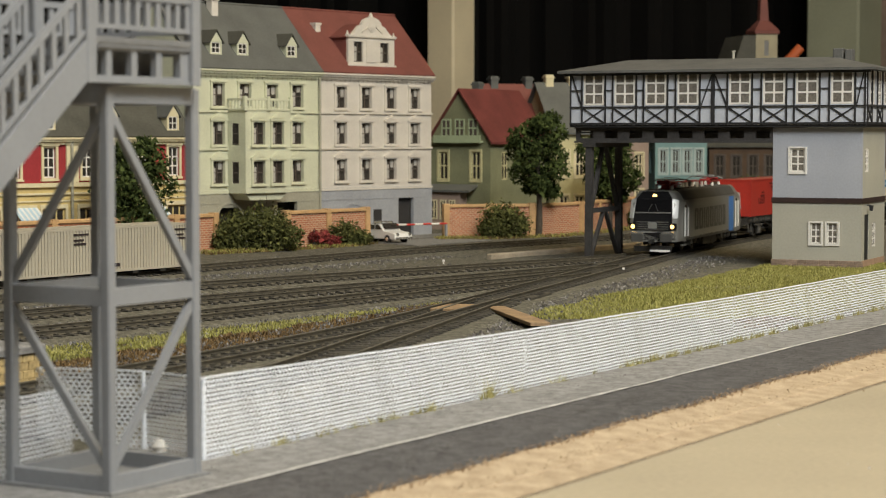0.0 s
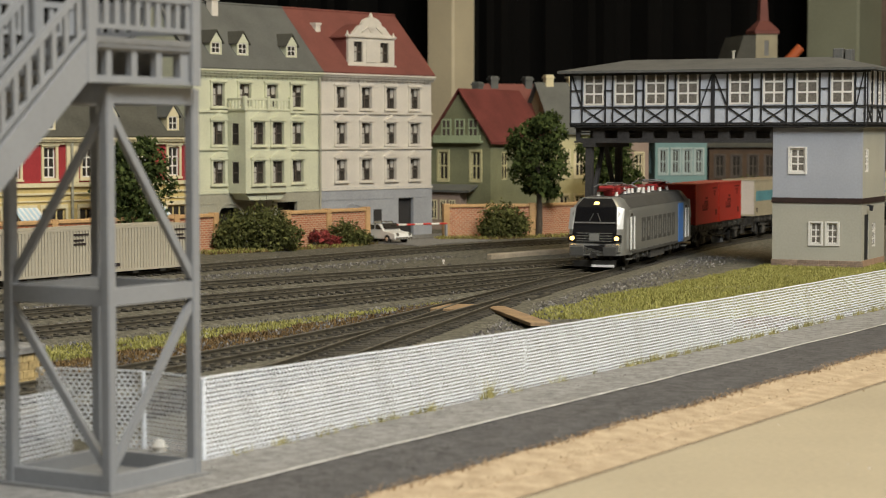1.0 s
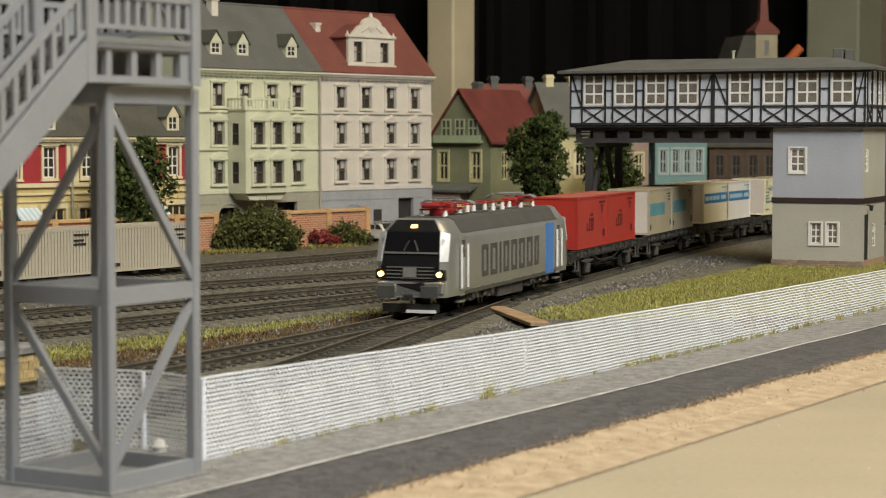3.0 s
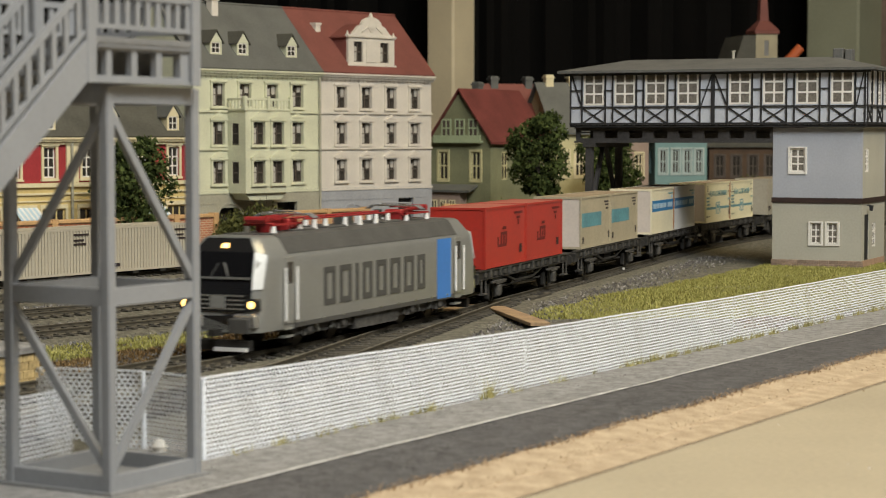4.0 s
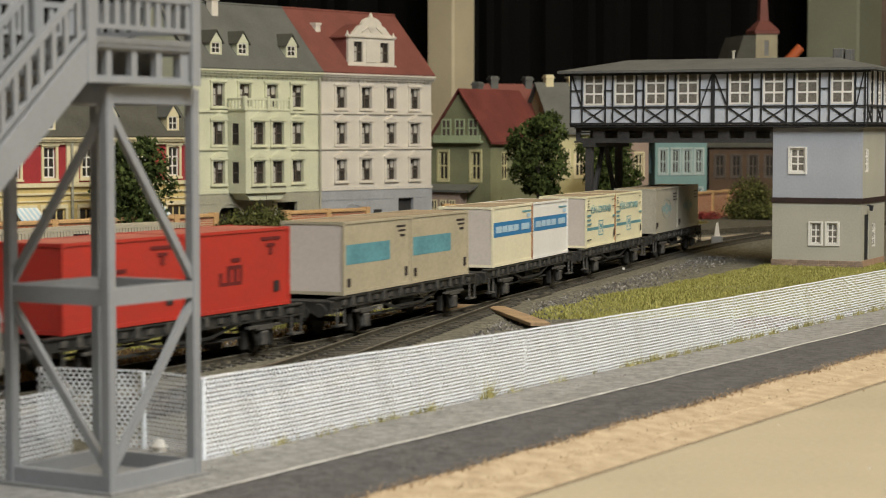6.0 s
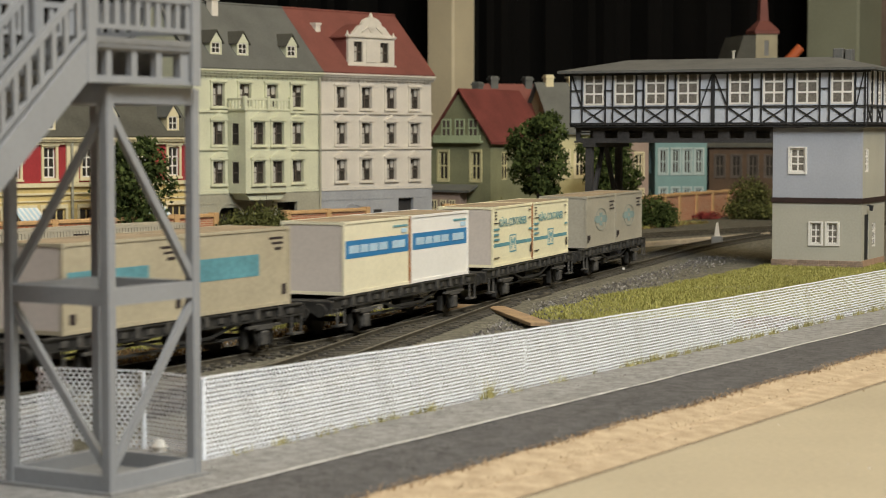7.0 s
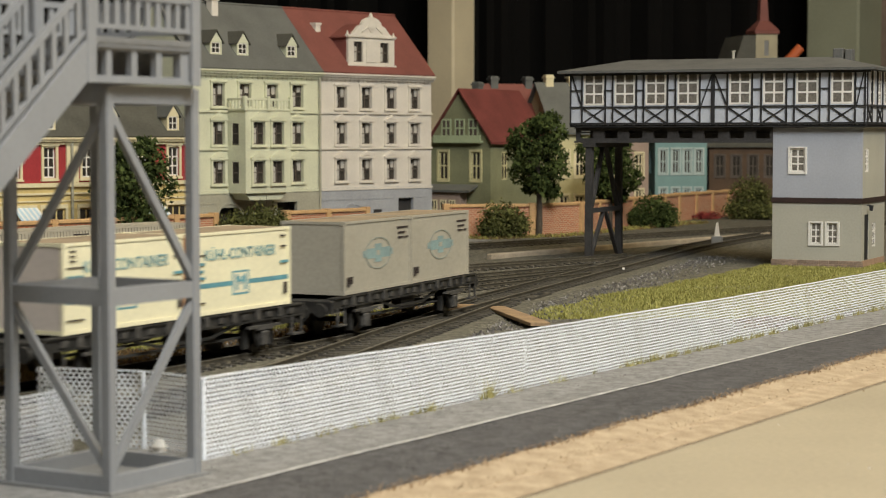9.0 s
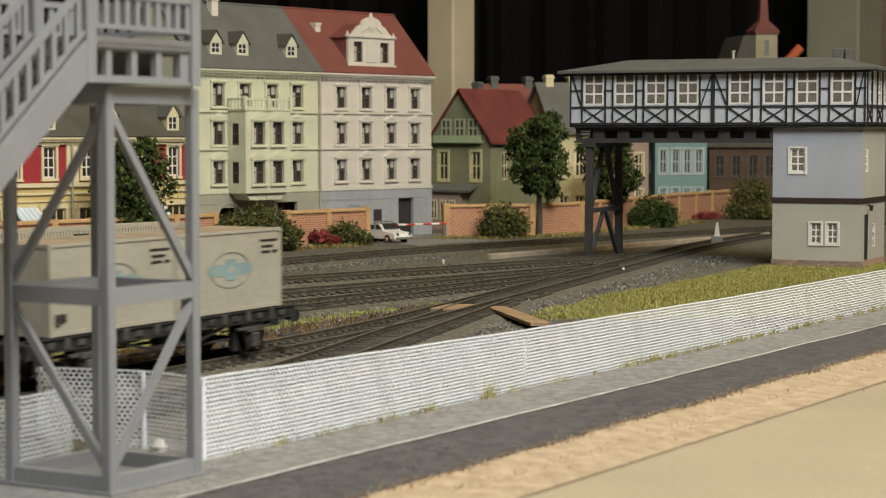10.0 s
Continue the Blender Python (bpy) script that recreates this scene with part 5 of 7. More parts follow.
def church():
    t = thing("church", mm(372, 2392, -5, 0, 0, 12), "church tower, dimmed in its ochre-grey colour, with a red-brown spire", "church")
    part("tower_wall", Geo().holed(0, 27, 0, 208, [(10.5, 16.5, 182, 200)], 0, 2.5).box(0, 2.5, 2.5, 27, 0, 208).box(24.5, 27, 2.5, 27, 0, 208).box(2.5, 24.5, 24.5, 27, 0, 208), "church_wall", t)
    part("belfry_louvre", Geo().box(10.5, 16.5, 1.0, 2.0, 182, 200), "tower_deck", t)
    part("tower_cap", Geo().chamfer(-2, 29, -2, 29, 208, 212, 0.6), "roof_red", t)
    spire = Geo()
    spire.add([(-2, -2, 212), (29, -2, 212), (29, 29, 212), (-2, 29, 212), (8, 8, 224), (19, 8, 224), (19, 19, 224), (8, 19, 224), (13.5, 13.5, 330)],
              [(0, 1, 5, 4), (1, 2, 6, 5), (2, 3, 7, 6), (3, 0, 4, 7), (4, 5, 8), (5, 6, 8), (6, 7, 8), (7, 4, 8)])
    part("spire", spire, "roof_red", t, "red-brown spire")
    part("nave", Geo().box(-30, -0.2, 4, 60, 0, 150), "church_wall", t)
    part("nave_roof", Geo().prism([(-36, 148), (-15, 206), (0, 206), (0, 148)], 0, 64), "roof_dark", t)


def crane():
    t = thing("toy_crane", mm(418, 2440, -5, 0, 0, 5), "orange toy crane jib behind the signal box", "crane")
    part("mast", Geo().beam((0, 0, 0), (0, 0, 178), 8, 8, (0, 1, 0)), "roof_dark", t)
    part("jib", Geo().tube((-4, 0, 172), (16, 0, 194), 6.0, 6.0, 10), "orange", t)


def posts():
    t = thing("hall_post", mm(12, 3020, -1000, 0, 0, -40), "square pale-painted wooden hall post", "post", "hall posts behind the layout")
    part("shaft", Geo().chamfer(-26, 26, -26, 26, 0, 2690, 3), "post", t)
    t = thing("hall_post", mm(598, 3000, -1000, 0, 0, -36), "square pale green painted hall post", "post", "hall posts behind the layout")
    part("shaft", Geo().chamfer(-42, 42, -42, 42, 0, 2690, 3), "post_green", t)
    t = thing("hall_post", mm(700, 3040, -1000, 0, 0, -60), "brown painted hall post", "post", "hall posts behind the layout")
    part("shaft", Geo().chamfer(-42, 42, -42, 42, 0, 2690, 3), "pinkwall", t)


def lamp_fixture():
    for x, y, z, a, b, label in ((0.62, -0.15, 1.47, 0.68, 0.33, "ceiling tube lamp over the operators' side"), (0.55, 0.95, 1.52, 0.58, 0.54, "second ceiling lamp of the hall")):
        t = thing("ceiling_lamp", pose(x, y, z), label, "ceiling lamp", "ceiling lamps")
        part("housing", Geo().chamfer(-a * 1000, a * 1000, -b * 1000, b * 1000, 60, 120, 8), "white", t)
        part("hanger", Geo().tube((0, 0, 120), (0, 0, 1690 - z * 1000), 8), "white", t)


street_ground(), church(), crane(), posts(), lamp_fixture()


# ---- standing containers on the back track, planks, platform ----
def small_things():
    me = {}
    for i, s in enumerate((409, 323, 237, 151)):
        x, y, h = BACK.at(s)
        t = thing("container", mm(x, y, 0.4, 0, 0, h), "light grey ribbed container standing on the back track", "shipping container", "standing grey containers")
        part("shell", Geo().chamfer(-41.5, 41.5, -13.6, 13.6, 1.6, 27.4, 0.4), "c_light", t)
        for sgn in (-1, 1):
            part("side_rail", Geo().box(-42, 42, sgn * 13.7 - 0.4, sgn * 13.7 + 0.4, 1.2, 2.6).box(-42, 42, sgn * 13.7 - 0.4, sgn * 13.7 + 0.4, 26.4, 27.8), "c_light", t)
        if "rib" not in me:
            me["rib"] = Geo().prism([(-0.6, 2.6), (0.6, 2.6), (0.6, 26.4), (-0.6, 26.4)], -14.1, -13.5).mesh("rib")
        for k in range(33):
            part("rib", me["rib"], "c_light", t, at=mm(-40 + k * 2.5, 0, 0))
        for x0 in (-40, -12, 12, 40):
            part("foot", Geo().box(x0 - 2.4, x0 + 2.4, -13.8, 13.8, -0.4, 1.4), "black", t)
        for z, w in ((23.6, 12), (20.4, 8), (18.2, 10)):
            part("printed_bar", Geo().box(22, 22 + w, -14.4, -14.15, z, z + 1.1), "p_black", t)
        part("printed_bar", Geo().box(-38, -34, -14.4, -14.15, 4, 7).box(-31, -26, -14.4, -14.15, 4.4, 6.4), "p_black", t)
        if i == 2:
            for k in range(4):
                part("hazard_stripe", Geo().slab([(26 + k * 4, -14.4, 8), (28 + k * 4, -14.4, 8), (32 + k * 4, -14.4, 20), (30 + k * 4, -14.4, 20)], (0, 0.2, 0)), "umber" if k % 2 else "p_black", t)
    t = thing("crossing_plank", mm(34.0, 921.0, -2.6, 0, 0, -78.5), "weathered wooden plank lying beside the rails", "plank", "crossing planks")
    part("board", Geo().chamfer(-44, 44, -4.6, 4.6, 0, 1.6, 0.3), "wood", t)
    t = thing("crossing_plank", mm(4.5, 953.0, -2.0, 0, 0, 71), "short wooden plank between the rails", "plank", "crossing planks")
    part("board", Geo().chamfer(-14, 14, -6.5, 6.5, 0, 1.8, 0.3), "wood", t)
    # loading platform beyond the main track
    t = thing("loading_platform", mm(-137, 690, -5, 0, 0, 61), "tan wooden loading platform with a grey slab top", "platform")
    part("slab", Geo().chamfer(-230, 0, 0, 70, 11.5, 14.2, 0.6), "pavement", t)
    me = Geo().chamfer(0.12, 5.7, 0.8, 3.0, 0, 2.75, 0.2).mesh("facing_stone")
    for k in range(160):
        row = k % 4
        part("facing_stone", me, "tan_stone", t, at=mm(-8.5 - (k // 4) * 5.85 + 2.9 * (row % 2), random.uniform(-0.2, 0.2), row * 2.86))
    part("core", Geo().box(-228, -2, 2.2, 68, 0, 11.5), "mortar", t)
    # low bank beside the back track
    for pts in (((34, 1390), (280, 1708)), ((-330, 1060), (-222, 1194))):
        (x0, y0), (x1, y1) = pts
        L, h = math.dist(*pts), math.degrees(math.atan2(y1 - y0, x1 - x0))
        tagged(part("bank_edge", Geo().chamfer(0, L, 0, 5, -2, 3.4, 0.8), "strip", at=mm(x0, y0, -4.2, 0, 0, h)), "low tan edge strip beside the back track", "edge strip", kind="structure")
    for x, y in ((0.3, 1322.0), (112.0, 1242.0)):
        t = thing("ground_lamp", mm(x, y, -3.4), "tiny white ground lamp beside the rails", "ground lamp", "ground lamps")
        part("lamp_head", Geo().tube((0, 0, 0), (0, 0, 1.6), 0.6, 0.4, 10).tube((0, 0, 1.6), (0, 0, 2.8), 1.0, 0.8, 10), "white", t)
    t = thing("dwarf_signal", mm(212, 1548, -3.6, 0, 0, -20), "small white dwarf signal on a grey foot", "signal")
    part("foot", Geo().chamfer(-4, 4, -3, 3, 0, 7.5, 0.5), "tower", t)
    part("signal_vane", Geo().prism([(-2.2, 7), (2.2, 7), (0.6, 18), (-0.6, 18)], -0.8, 0.8), "white", t)
    part("signal_lamp", Geo().tube((1.5, -2, 5.5), (1.5, 2, 5.5), 1.4), "white", t)
    t = thing("bollard", mm(-77.0, 541.0, -5), "small white bollard at the fence gate", "bollard")
    part("cap", Geo().tube((0, 0, 0), (0, 0, 1.4), 1.9, 1.9, 14).tube((0, 0, 1.4), (0, 0, 3.4), 2.2, 1.0, 14), "white", t)
    # dark blocks along the rails of the turnouts stand in for guard-rail slots
    for way, s, side in ((MAIN, 1245, 16), (YARD_A, 330, 14), (YARD_A, 200, -15), (MAIN, 1010, -15), (BRANCH, 300, 15)):
        x, y = way.off(s, side)
        h = way.at(s)[2]
        t = thing("point_motor", mm(x, y, -3.4, 0, 0, h), "low dark block standing in for a guard rail slot", "turnout motor", "turnout motors")
        part("casing", Geo().chamfer(-20, 20, -1.5, 1.5, 0, 2.0, 0.4), "tie", t)
        part("lid", Geo().chamfer(-6, 6, -1.3, 1.3, 2.0, 2.6, 0.3), "black", t)


barrier(), small_things()


# ---- plants ----
def clumps(g, centre, radii, count, size, rng, hollow=0.55):
    """Small leaf clumps in and near the surface of a lobe."""
    c = np.array(centre)
    d = rng.normal(size=(count, 3))
    d /= np.linalg.norm(d, axis=1)[:, None]
    r = hollow + (1 - hollow) * rng.random(count) ** 0.5
    r *= 1 + 0.18 * rng.normal(size=count).clip(-1.5, 1.5)
    p = c + d * r[:, None] * np.array(radii)
    for q in p:
        s = size * rng.uniform(0.6, 1.35)
        a = rng.normal(size=(4, 3)) * s * 0.62
        n = len(g.v)
        g.v += [tuple(q + a[0]), tuple(q + a[1]), tuple(q + a[2]), tuple(q + a[3])]
        g.f += [(n, n + 1, n + 2), (n, n + 2, n + 3), (n, n + 3, n + 1)]


def tree(x, y, height, crown_r, trunk_h, label, seed, flat=1.0):
    rng = np.random.default_rng(seed)
    t = thing("tree", mm(x, y, -4.8), label, "tree", "trees along the street")
    g = Geo()
    top = (rng.uniform(-2, 2), rng.uniform(-2, 2), height * 0.72)
    g.tube((0, 0, -1), (0.6, 0, trunk_h * 0.5), 3.2, 2.5, 10).tube((0.6, 0, trunk_h * 0.5), (0, 0.5, trunk_h), 2.5, 2.1, 10).tube((0, 0.5, trunk_h), top, 2.1, 0.7, 8)
    lobes = []
    n = 17
    for i in range(n):
        f = i / (n - 1)
        z = trunk_h * 0.92 + f * (height - trunk_h) * 0.88
        w = crown_r * (0.45 + 1.1 * math.sin(math.pi * (0.12 + 0.76 * (1 - f) ** 0.9)) * 0.6)
        a = i * 2.4 + rng.uniform(-0.4, 0.4)
        k = w * rng.uniform(0.35, 0.8)
        lobes.append(((k * math.cos(a), k * math.sin(a), z), (w * 0.43, w * 0.43, w * 0.34)))
        g.tube((0, 0.3, min(z * 0.9, trunk_h + (z - trunk_h) * 0.6)), (k * 0.85 * math.cos(a), k * 0.85 * math.sin(a), z), 0.9, 0.35, 6)
    part("trunk", g, "bark", t)
    leaves = Geo()
    for c, r in lobes:
        clumps(leaves, c, r, 330, 1.9, rng)
    tagged(part("crown", leaves, "leaf", t), kind="stuff")


def bush(x, y, lobes, label, seed, mat="bushleaf", size=1.35, density=1.0):
    rng = np.random.default_rng(seed)
    t = thing("bush", mm(x, y, -4.8), label, "bush", "bushes along the brick wall")
    g, twigs = Geo(), Geo()
    for c, r in lobes:
        clumps(g, c, r, int(density * 15 * (r[0] * r[2]) ** 0.9), size, rng, 0.3)
        for _ in range(7):
            d = rng.normal(size=3)
            d /= np.linalg.norm(d)
            twigs.tube((c[0], c[1], 0), tuple(np.array(c) + d * np.array(r) * 1.05 * np.array((1, 1, abs(d[2]) + 0.4))), 0.5, 0.15, 5)
    part("stem", twigs, "bark", t)
    tagged(part("foliage", g, mat, t), kind="stuff")


def plants():
    tree(82, 1712, 112, 26, 42, "dark green leafy tree on a slender trunk by the brick wall", 3)
    tree(152, 1830, 100, 27, 34, "dark green tree behind the bridge trestle", 5)
    tree(-222, 1432, 88, 28, 22, "dark green tree in front of the yellow terrace", 8)
    bush(-139, 1492, [((-14, 0, 14), (17, 12, 15)), ((6, 2, 17), (18, 12, 17)), ((22, 4, 11), (12, 9, 11)), ((-24, -2, 8), (9, 8, 9))], "large olive green bush against the brick wall", 11)
    bush(-76, 1562, [((0, 0, 9), (13, 9, 10)), ((11, 3, 6), (10, 8, 6)), ((-12, -3, 5), (9, 7, 5))], "low green bush beside the level crossing", 12)
    bush(49, 1678, [((0, 0, 14), (18, 12, 16)), ((12, 3, 11), (13, 10, 12)), ((-9, -2, 9), (11, 9, 9))], "rounded green bush in front of the brick wall", 13)
    bush(196, 1880, [((0, 0, 14), (19, 14, 16)), ((14, 4, 11), (12, 9, 11)), ((-14, 0, 9), (11, 9, 9))], "dark green bush behind the bridge trestle", 14, "leaf")
    bush(320, 2080, [((0, 0, 20), (22, 16, 22)), ((-12, -10, 10), (18, 12, 10)), ((14, -16, 8), (18, 12, 8))], "mixed green shrubs near the signal box", 15)
    bush(-92, 1548, [((0, 0, 7), (6, 5, 6)), ((7, 3, 5), (6, 4, 4)), ((-7, -2, 9), (5, 4, 4))], "dull red flowering shrub by the brick wall", 16, "flower", 1.3)
    bush(272, 2060, [((0, 0, 4), (14, 6, 4))], "red flowering shrub at the far wall", 17, "flower", 1.3)


plants()


# ---- train ----
PROFILE = [(-17.0, 8.5), (-17.3, 12.0), (-17.3, 16.0), (-17.3, 23.0), (-17.3, 28.5), (-17.3, 34.0), (-16.6, 36.5), (-12.6, 42.4), (-10.5, 43.4)]
PROFILE += [(-y, z) for y, z in reversed(PROFILE)]


def nose_x(z):
    """How far the cab front stands back at height z."""
    return 0.0 if z < 16 else 0.05 * (z - 16) if z < 23 else 0.35 + 0.31 * (z - 23) if z < 38 else 5.0 + 0.7 * (z - 38)


def cab_loop(x_front, width, end):
    return [(end * (x_front - nose_x(z)), y * width, z) for y, z in PROFILE]


def locomotive():
    t = thing("electric_locomotive", Matrix.Identity(4), "silver-grey electric locomotive with black cab fronts and a blue stripe", "locomotive")
    g = Geo()
    stations = [(105.6, 0.80), (105.45, 0.82), (104.45, 0.885), (103.4, 0.945), (102.0, 0.972), (99.5, 0.99), (95.0, 1.0)]
    loops = [[(x, y, z) for x, y, z in cab_loop(a, w, -1)] for a, w in stations]
    loops += [[(-80.0, y, z) for y, z in PROFILE], [(80.0, y, z) for y, z in PROFILE]]
    loops += [[(x, y, z) for x, y, z in cab_loop(a, w, 1)] for a, w in reversed(stations)]
    body = part("body", loft(g, loops), "loco_grey", t, smooth=True)
    # dark roof plate with panels
    roof = Geo()
    outline = [(-16.75, 36.6), (-12.7, 42.75), (-10.5, 43.75), (10.5, 43.75), (12.7, 42.75), (16.75, 36.6)]
    inner = [(12.0, 42.0), (-12.0, 42.0)]
    loft(roof, [[(x, y, z) for y, z in outline + inner] for x in (-82, 82)])
    part("roof", roof, "loco_roof", t, "dark grey roof")
    for x in (-60, -35, 20, 48):
        part("roof_panel", Geo().chamfer(x - 9, x + 9, -7, 7, 43.4, 44.6, 0.4), "loco_roof", t)
    for end in (1, -1):
        # windscreen and black mask
        def plate(z0, z1, w0, w1, out, thick=0.5):
            q = Geo()
            q.slab([(end * (105.6 - nose_x(z0) + out), -w0, z0), (end * (105.6 - nose_x(z0) + out), w0, z0),
                    (end * (105.6 - nose_x(z1) + out), w1, z1), (end * (105.6 - nose_x(z1) + out), -w1, z1)], (-end * thick, 0, 0))
            return q
        mask = part("cab_mask", plate(22.5, 38.0, 13.7, 12.6, 0.35, 0.8), "loco_black", t, "gloss black cab front")
        part("brow", plate(38.0, 42.9, 12.6, 9.0, 0.35, 0.8), "loco_black", mask)
        part("windscreen", plate(29.0, 37.6, 13.0, 12.2, 0.75, 0.3), "loco_glass", mask)
        for y in (-3.5, 3.5):
            part("wiper", Geo().beam((end * (106.6 - nose_x(29)), y, 29.2), (end * (106.6 - nose_x(34)), y * 0.35, 34.0), 0.35, 0.35), "loco_letter", mask)
        part("sun_visor", plate(28.0, 28.9, 12.8, 12.7, 0.95, 0.3), "chrome", mask)
        part("lower_mask", plate(16.2, 22.5, 13.7, 13.7, 0.3, 0.6), "loco_black", t)
        for z in (17.0, 18.6, 20.2, 21.8):
            part("grille_bar", plate(z, z + 0.55, 11.2, 11.2, 0.65, 0.4), "chrome", t)
        part("badge_plate", plate(17.6, 21.8, 3.0, 3.0, 0.85, 0.3), "loco_grey", t)
        for side in (-1, 1):
            h = part("headlight_housing", Geo().chamfer(-1.6, 1.6, -2.6, 2.6, 0, 4.6, 0.5), "loco_black", t, at=mm(end * 104.2, side * 13.9, 16.6))
            part("headlight", Geo().tube((0, 0, 2.3), (end * 1.9, 0, 2.3), 1.55, 1.35, 14), "headlight" if end == 1 else "glass", h)
            part("bumper", Geo().chamfer(end * 104.0 - 2.4, end * 104.0 + 2.4, side * 11.2 - 4.8, side * 11.2 + 4.8, 10.6, 15.6, 0.7), "chrome", t)
            b = part("buffer_shank", Geo().tube((end * 105, side * 10.2, 11.4), (end * 108.4, side * 10.2, 11.4), 1.7, 1.7, 12), "black", t)
            part("buffer_head", Geo().chamfer(end * 108.6 - 0.5, end * 108.6 + 0.5, side * 10.2 - 4.2, side * 10.2 + 4.2, 8.6, 14.0, 0.3), "loco_letter", b)
            # cab door, handrails, steps
            d = part("cab_door", Geo().chamfer(end * 82 - 3.6, end * 82 + 3.6, side * 17.25 - 0.35, side * 17.25 + 0.35, 10.5, 35.5, 0.3), "loco_grey", t)
            part("door_window", Geo().box(end * 82 - 2.2, end * 82 + 2.2, side * 17.7 - 0.1, side * 17.7 + 0.1, 25.5, 33.5), "glass", d)
            for dx in (-4.6, 4.6):
                part("handrail", Geo().tube((end * 82 + dx, side * 18.3, 11.5), (end * 82 + dx, side * 18.3, 31.5), 0.55), "loco_white", t)
            part("step", Geo().box(end * 82 - 3.4, end * 82 + 3.4, side * 16 - 1.4, side * 16 + 1.4, 5.0, 5.8).box(end * 82 - 3.4, end * 82 + 3.4, side * 16 - 1.4, side * 16 + 1.4, 8.0, 8.6), "loco_grey", t)
        for side in (-1, 1):
            q = [(end * (106.1 - nose_x(z) - back), side * y, z) for z, y, back in ((24.5, 14.0, 0), (38.0, 12.9, 0.2), (37.0, 16.9, 3.0), (24.5, 17.1, 2.6))]
            # pale plates over the cab corners carry the painted highlight
            part("cab_pillar", Geo().slab(q, (-end * 0.4, -side * 0.3, 0)), "pillar", t, "windscreen pillar with its highlight put into the silver colour")
        part("roof_light", plate(39.4, 41.0, 1.5, 1.3, 0.8, 0.4), "headlight" if end == 1 else "glass", t)
        part("bumper_beam", Geo().chamfer(end * 103.4 - 2.2, end * 103.4 + 2.2, -9, 9, 9.2, 15.0, 0.5), "loco_black", t)
        part("coupler", Geo().beam((end * 103, 0, 8.6), (end * 111, 0, 8.6), 3.0, 2.4), "black", t)
        part("snowplough", Geo().prism([(end * 105.5, 1.8), (end * 106.4, 5.6), (end * 102.8, 5.6), (end * 102.6, 1.8)], -13, 13), "black", t)
        part("plough_edge", Geo().box(end * 106.3 - 0.5, end * 106.3 + 0.5, -1.5, 12.5, 1.6, 3.0), "loco_white", t)
        # folded pantograph
        p = part("pantograph_frame", Geo().box(end * 62 - 13, end * 62 + 13, -6.2, -5.2, 46.4, 47.2).box(end * 62 - 13, end * 62 + 13, 5.2, 6.2, 46.4, 47.2)
                 .box(end * 62 - 13, end * 62 - 12, -6.2, 6.2, 46.4, 47.2).box(end * 62 + 12, end * 62 + 13, -6.2, 6.2, 46.4, 47.2), "panto", t, "red pantograph frame")
        part("lower_arm", Geo().beam((end * 62 - end * 11, 0, 47.4), (end * 62 + end * 14, 0, 48.4), 1.6, 1.2), "panto", p)
        part("upper_arm", Geo().beam((end * 62 + end * 14, -2.5, 49.2), (end * 62 - end * 10, -2.5, 49.8), 0.8, 0.8).beam((end * 62 + end * 14, 2.5, 49.2), (end * 62 - end * 10, 2.5, 49.8), 0.8, 0.8), "panto", p)
        part("contact_shoe", Geo().beam((end * 62 - end * 10, -10, 50.3), (end * 62 - end * 10, 10, 50.3), 1.2, 0.7).beam((end * 62 - end * 7.4, -10, 50.3), (end * 62 - end * 7.4, 10, 50.3), 1.2, 0.7), "chrome", p)
        part("base_block", Geo().chamfer(end * 62 - end * 9 - 4, end * 62 - end * 9 + 4, -4, 4, 43.6, 48.6, 0.5).chamfer(end * 62 + 4, end * 62 + 9, -3, 3, 43.6, 47.4, 0.4), "panto", p)
        part("knee_joint", Geo().tube((end * 62 + end * 14, -4.5, 48.8), (end * 62 + end * 14, 4.5, 48.8), 1.3), "panto", p)
        for dx in (-8.7, -11.5):
            part("head_horn", Geo().tube((end * (62 + dx), -13.5, 48.8), (end * (62 + dx), -10, 50.6), 0.4).tube((end * (62 + dx), 13.5, 48.8), (end * (62 + dx), 10, 50.6), 0.4), "tower_deck", p)
        part("head_spring", Geo().tube((end * 52, -6, 50.6), (end * 55, -6, 50.6), 0.6).tube((end * 52, 6, 50.6), (end * 55, 6, 50.6), 0.6).tube((end * 50.4, -6, 51.4), (end * 56, 6, 51.4), 0.35), "tower_deck", p)
        for dx in (-11, 11):
            for y in (-5.7, 5.7):
                part("insulator", Geo().tube((end * 62 + dx, y, 43.6), (end * 62 + dx, y, 46.4), 1.3, 0.9, 10), "insulator", t)
    for x in (-34, -22, -6, 8, 26, 36):
        for y in (-4.5, 4.5):
            part("insulator", Geo().tube((x, y, 43.6), (x, y, 47.6), 1.25, 0.95, 10), "insulator", t)
    part("roof_busbar", Geo().tube((-44, -4.5, 48), (44, -4.5, 48), 0.4).tube((-44, 4.5, 48), (44, 4.5, 48), 0.4), "panto", t)
    part("breaker_box", Geo().chamfer(-3, 4, -3, 3, 43.6, 47.8, 0.4), "loco_roof", t)
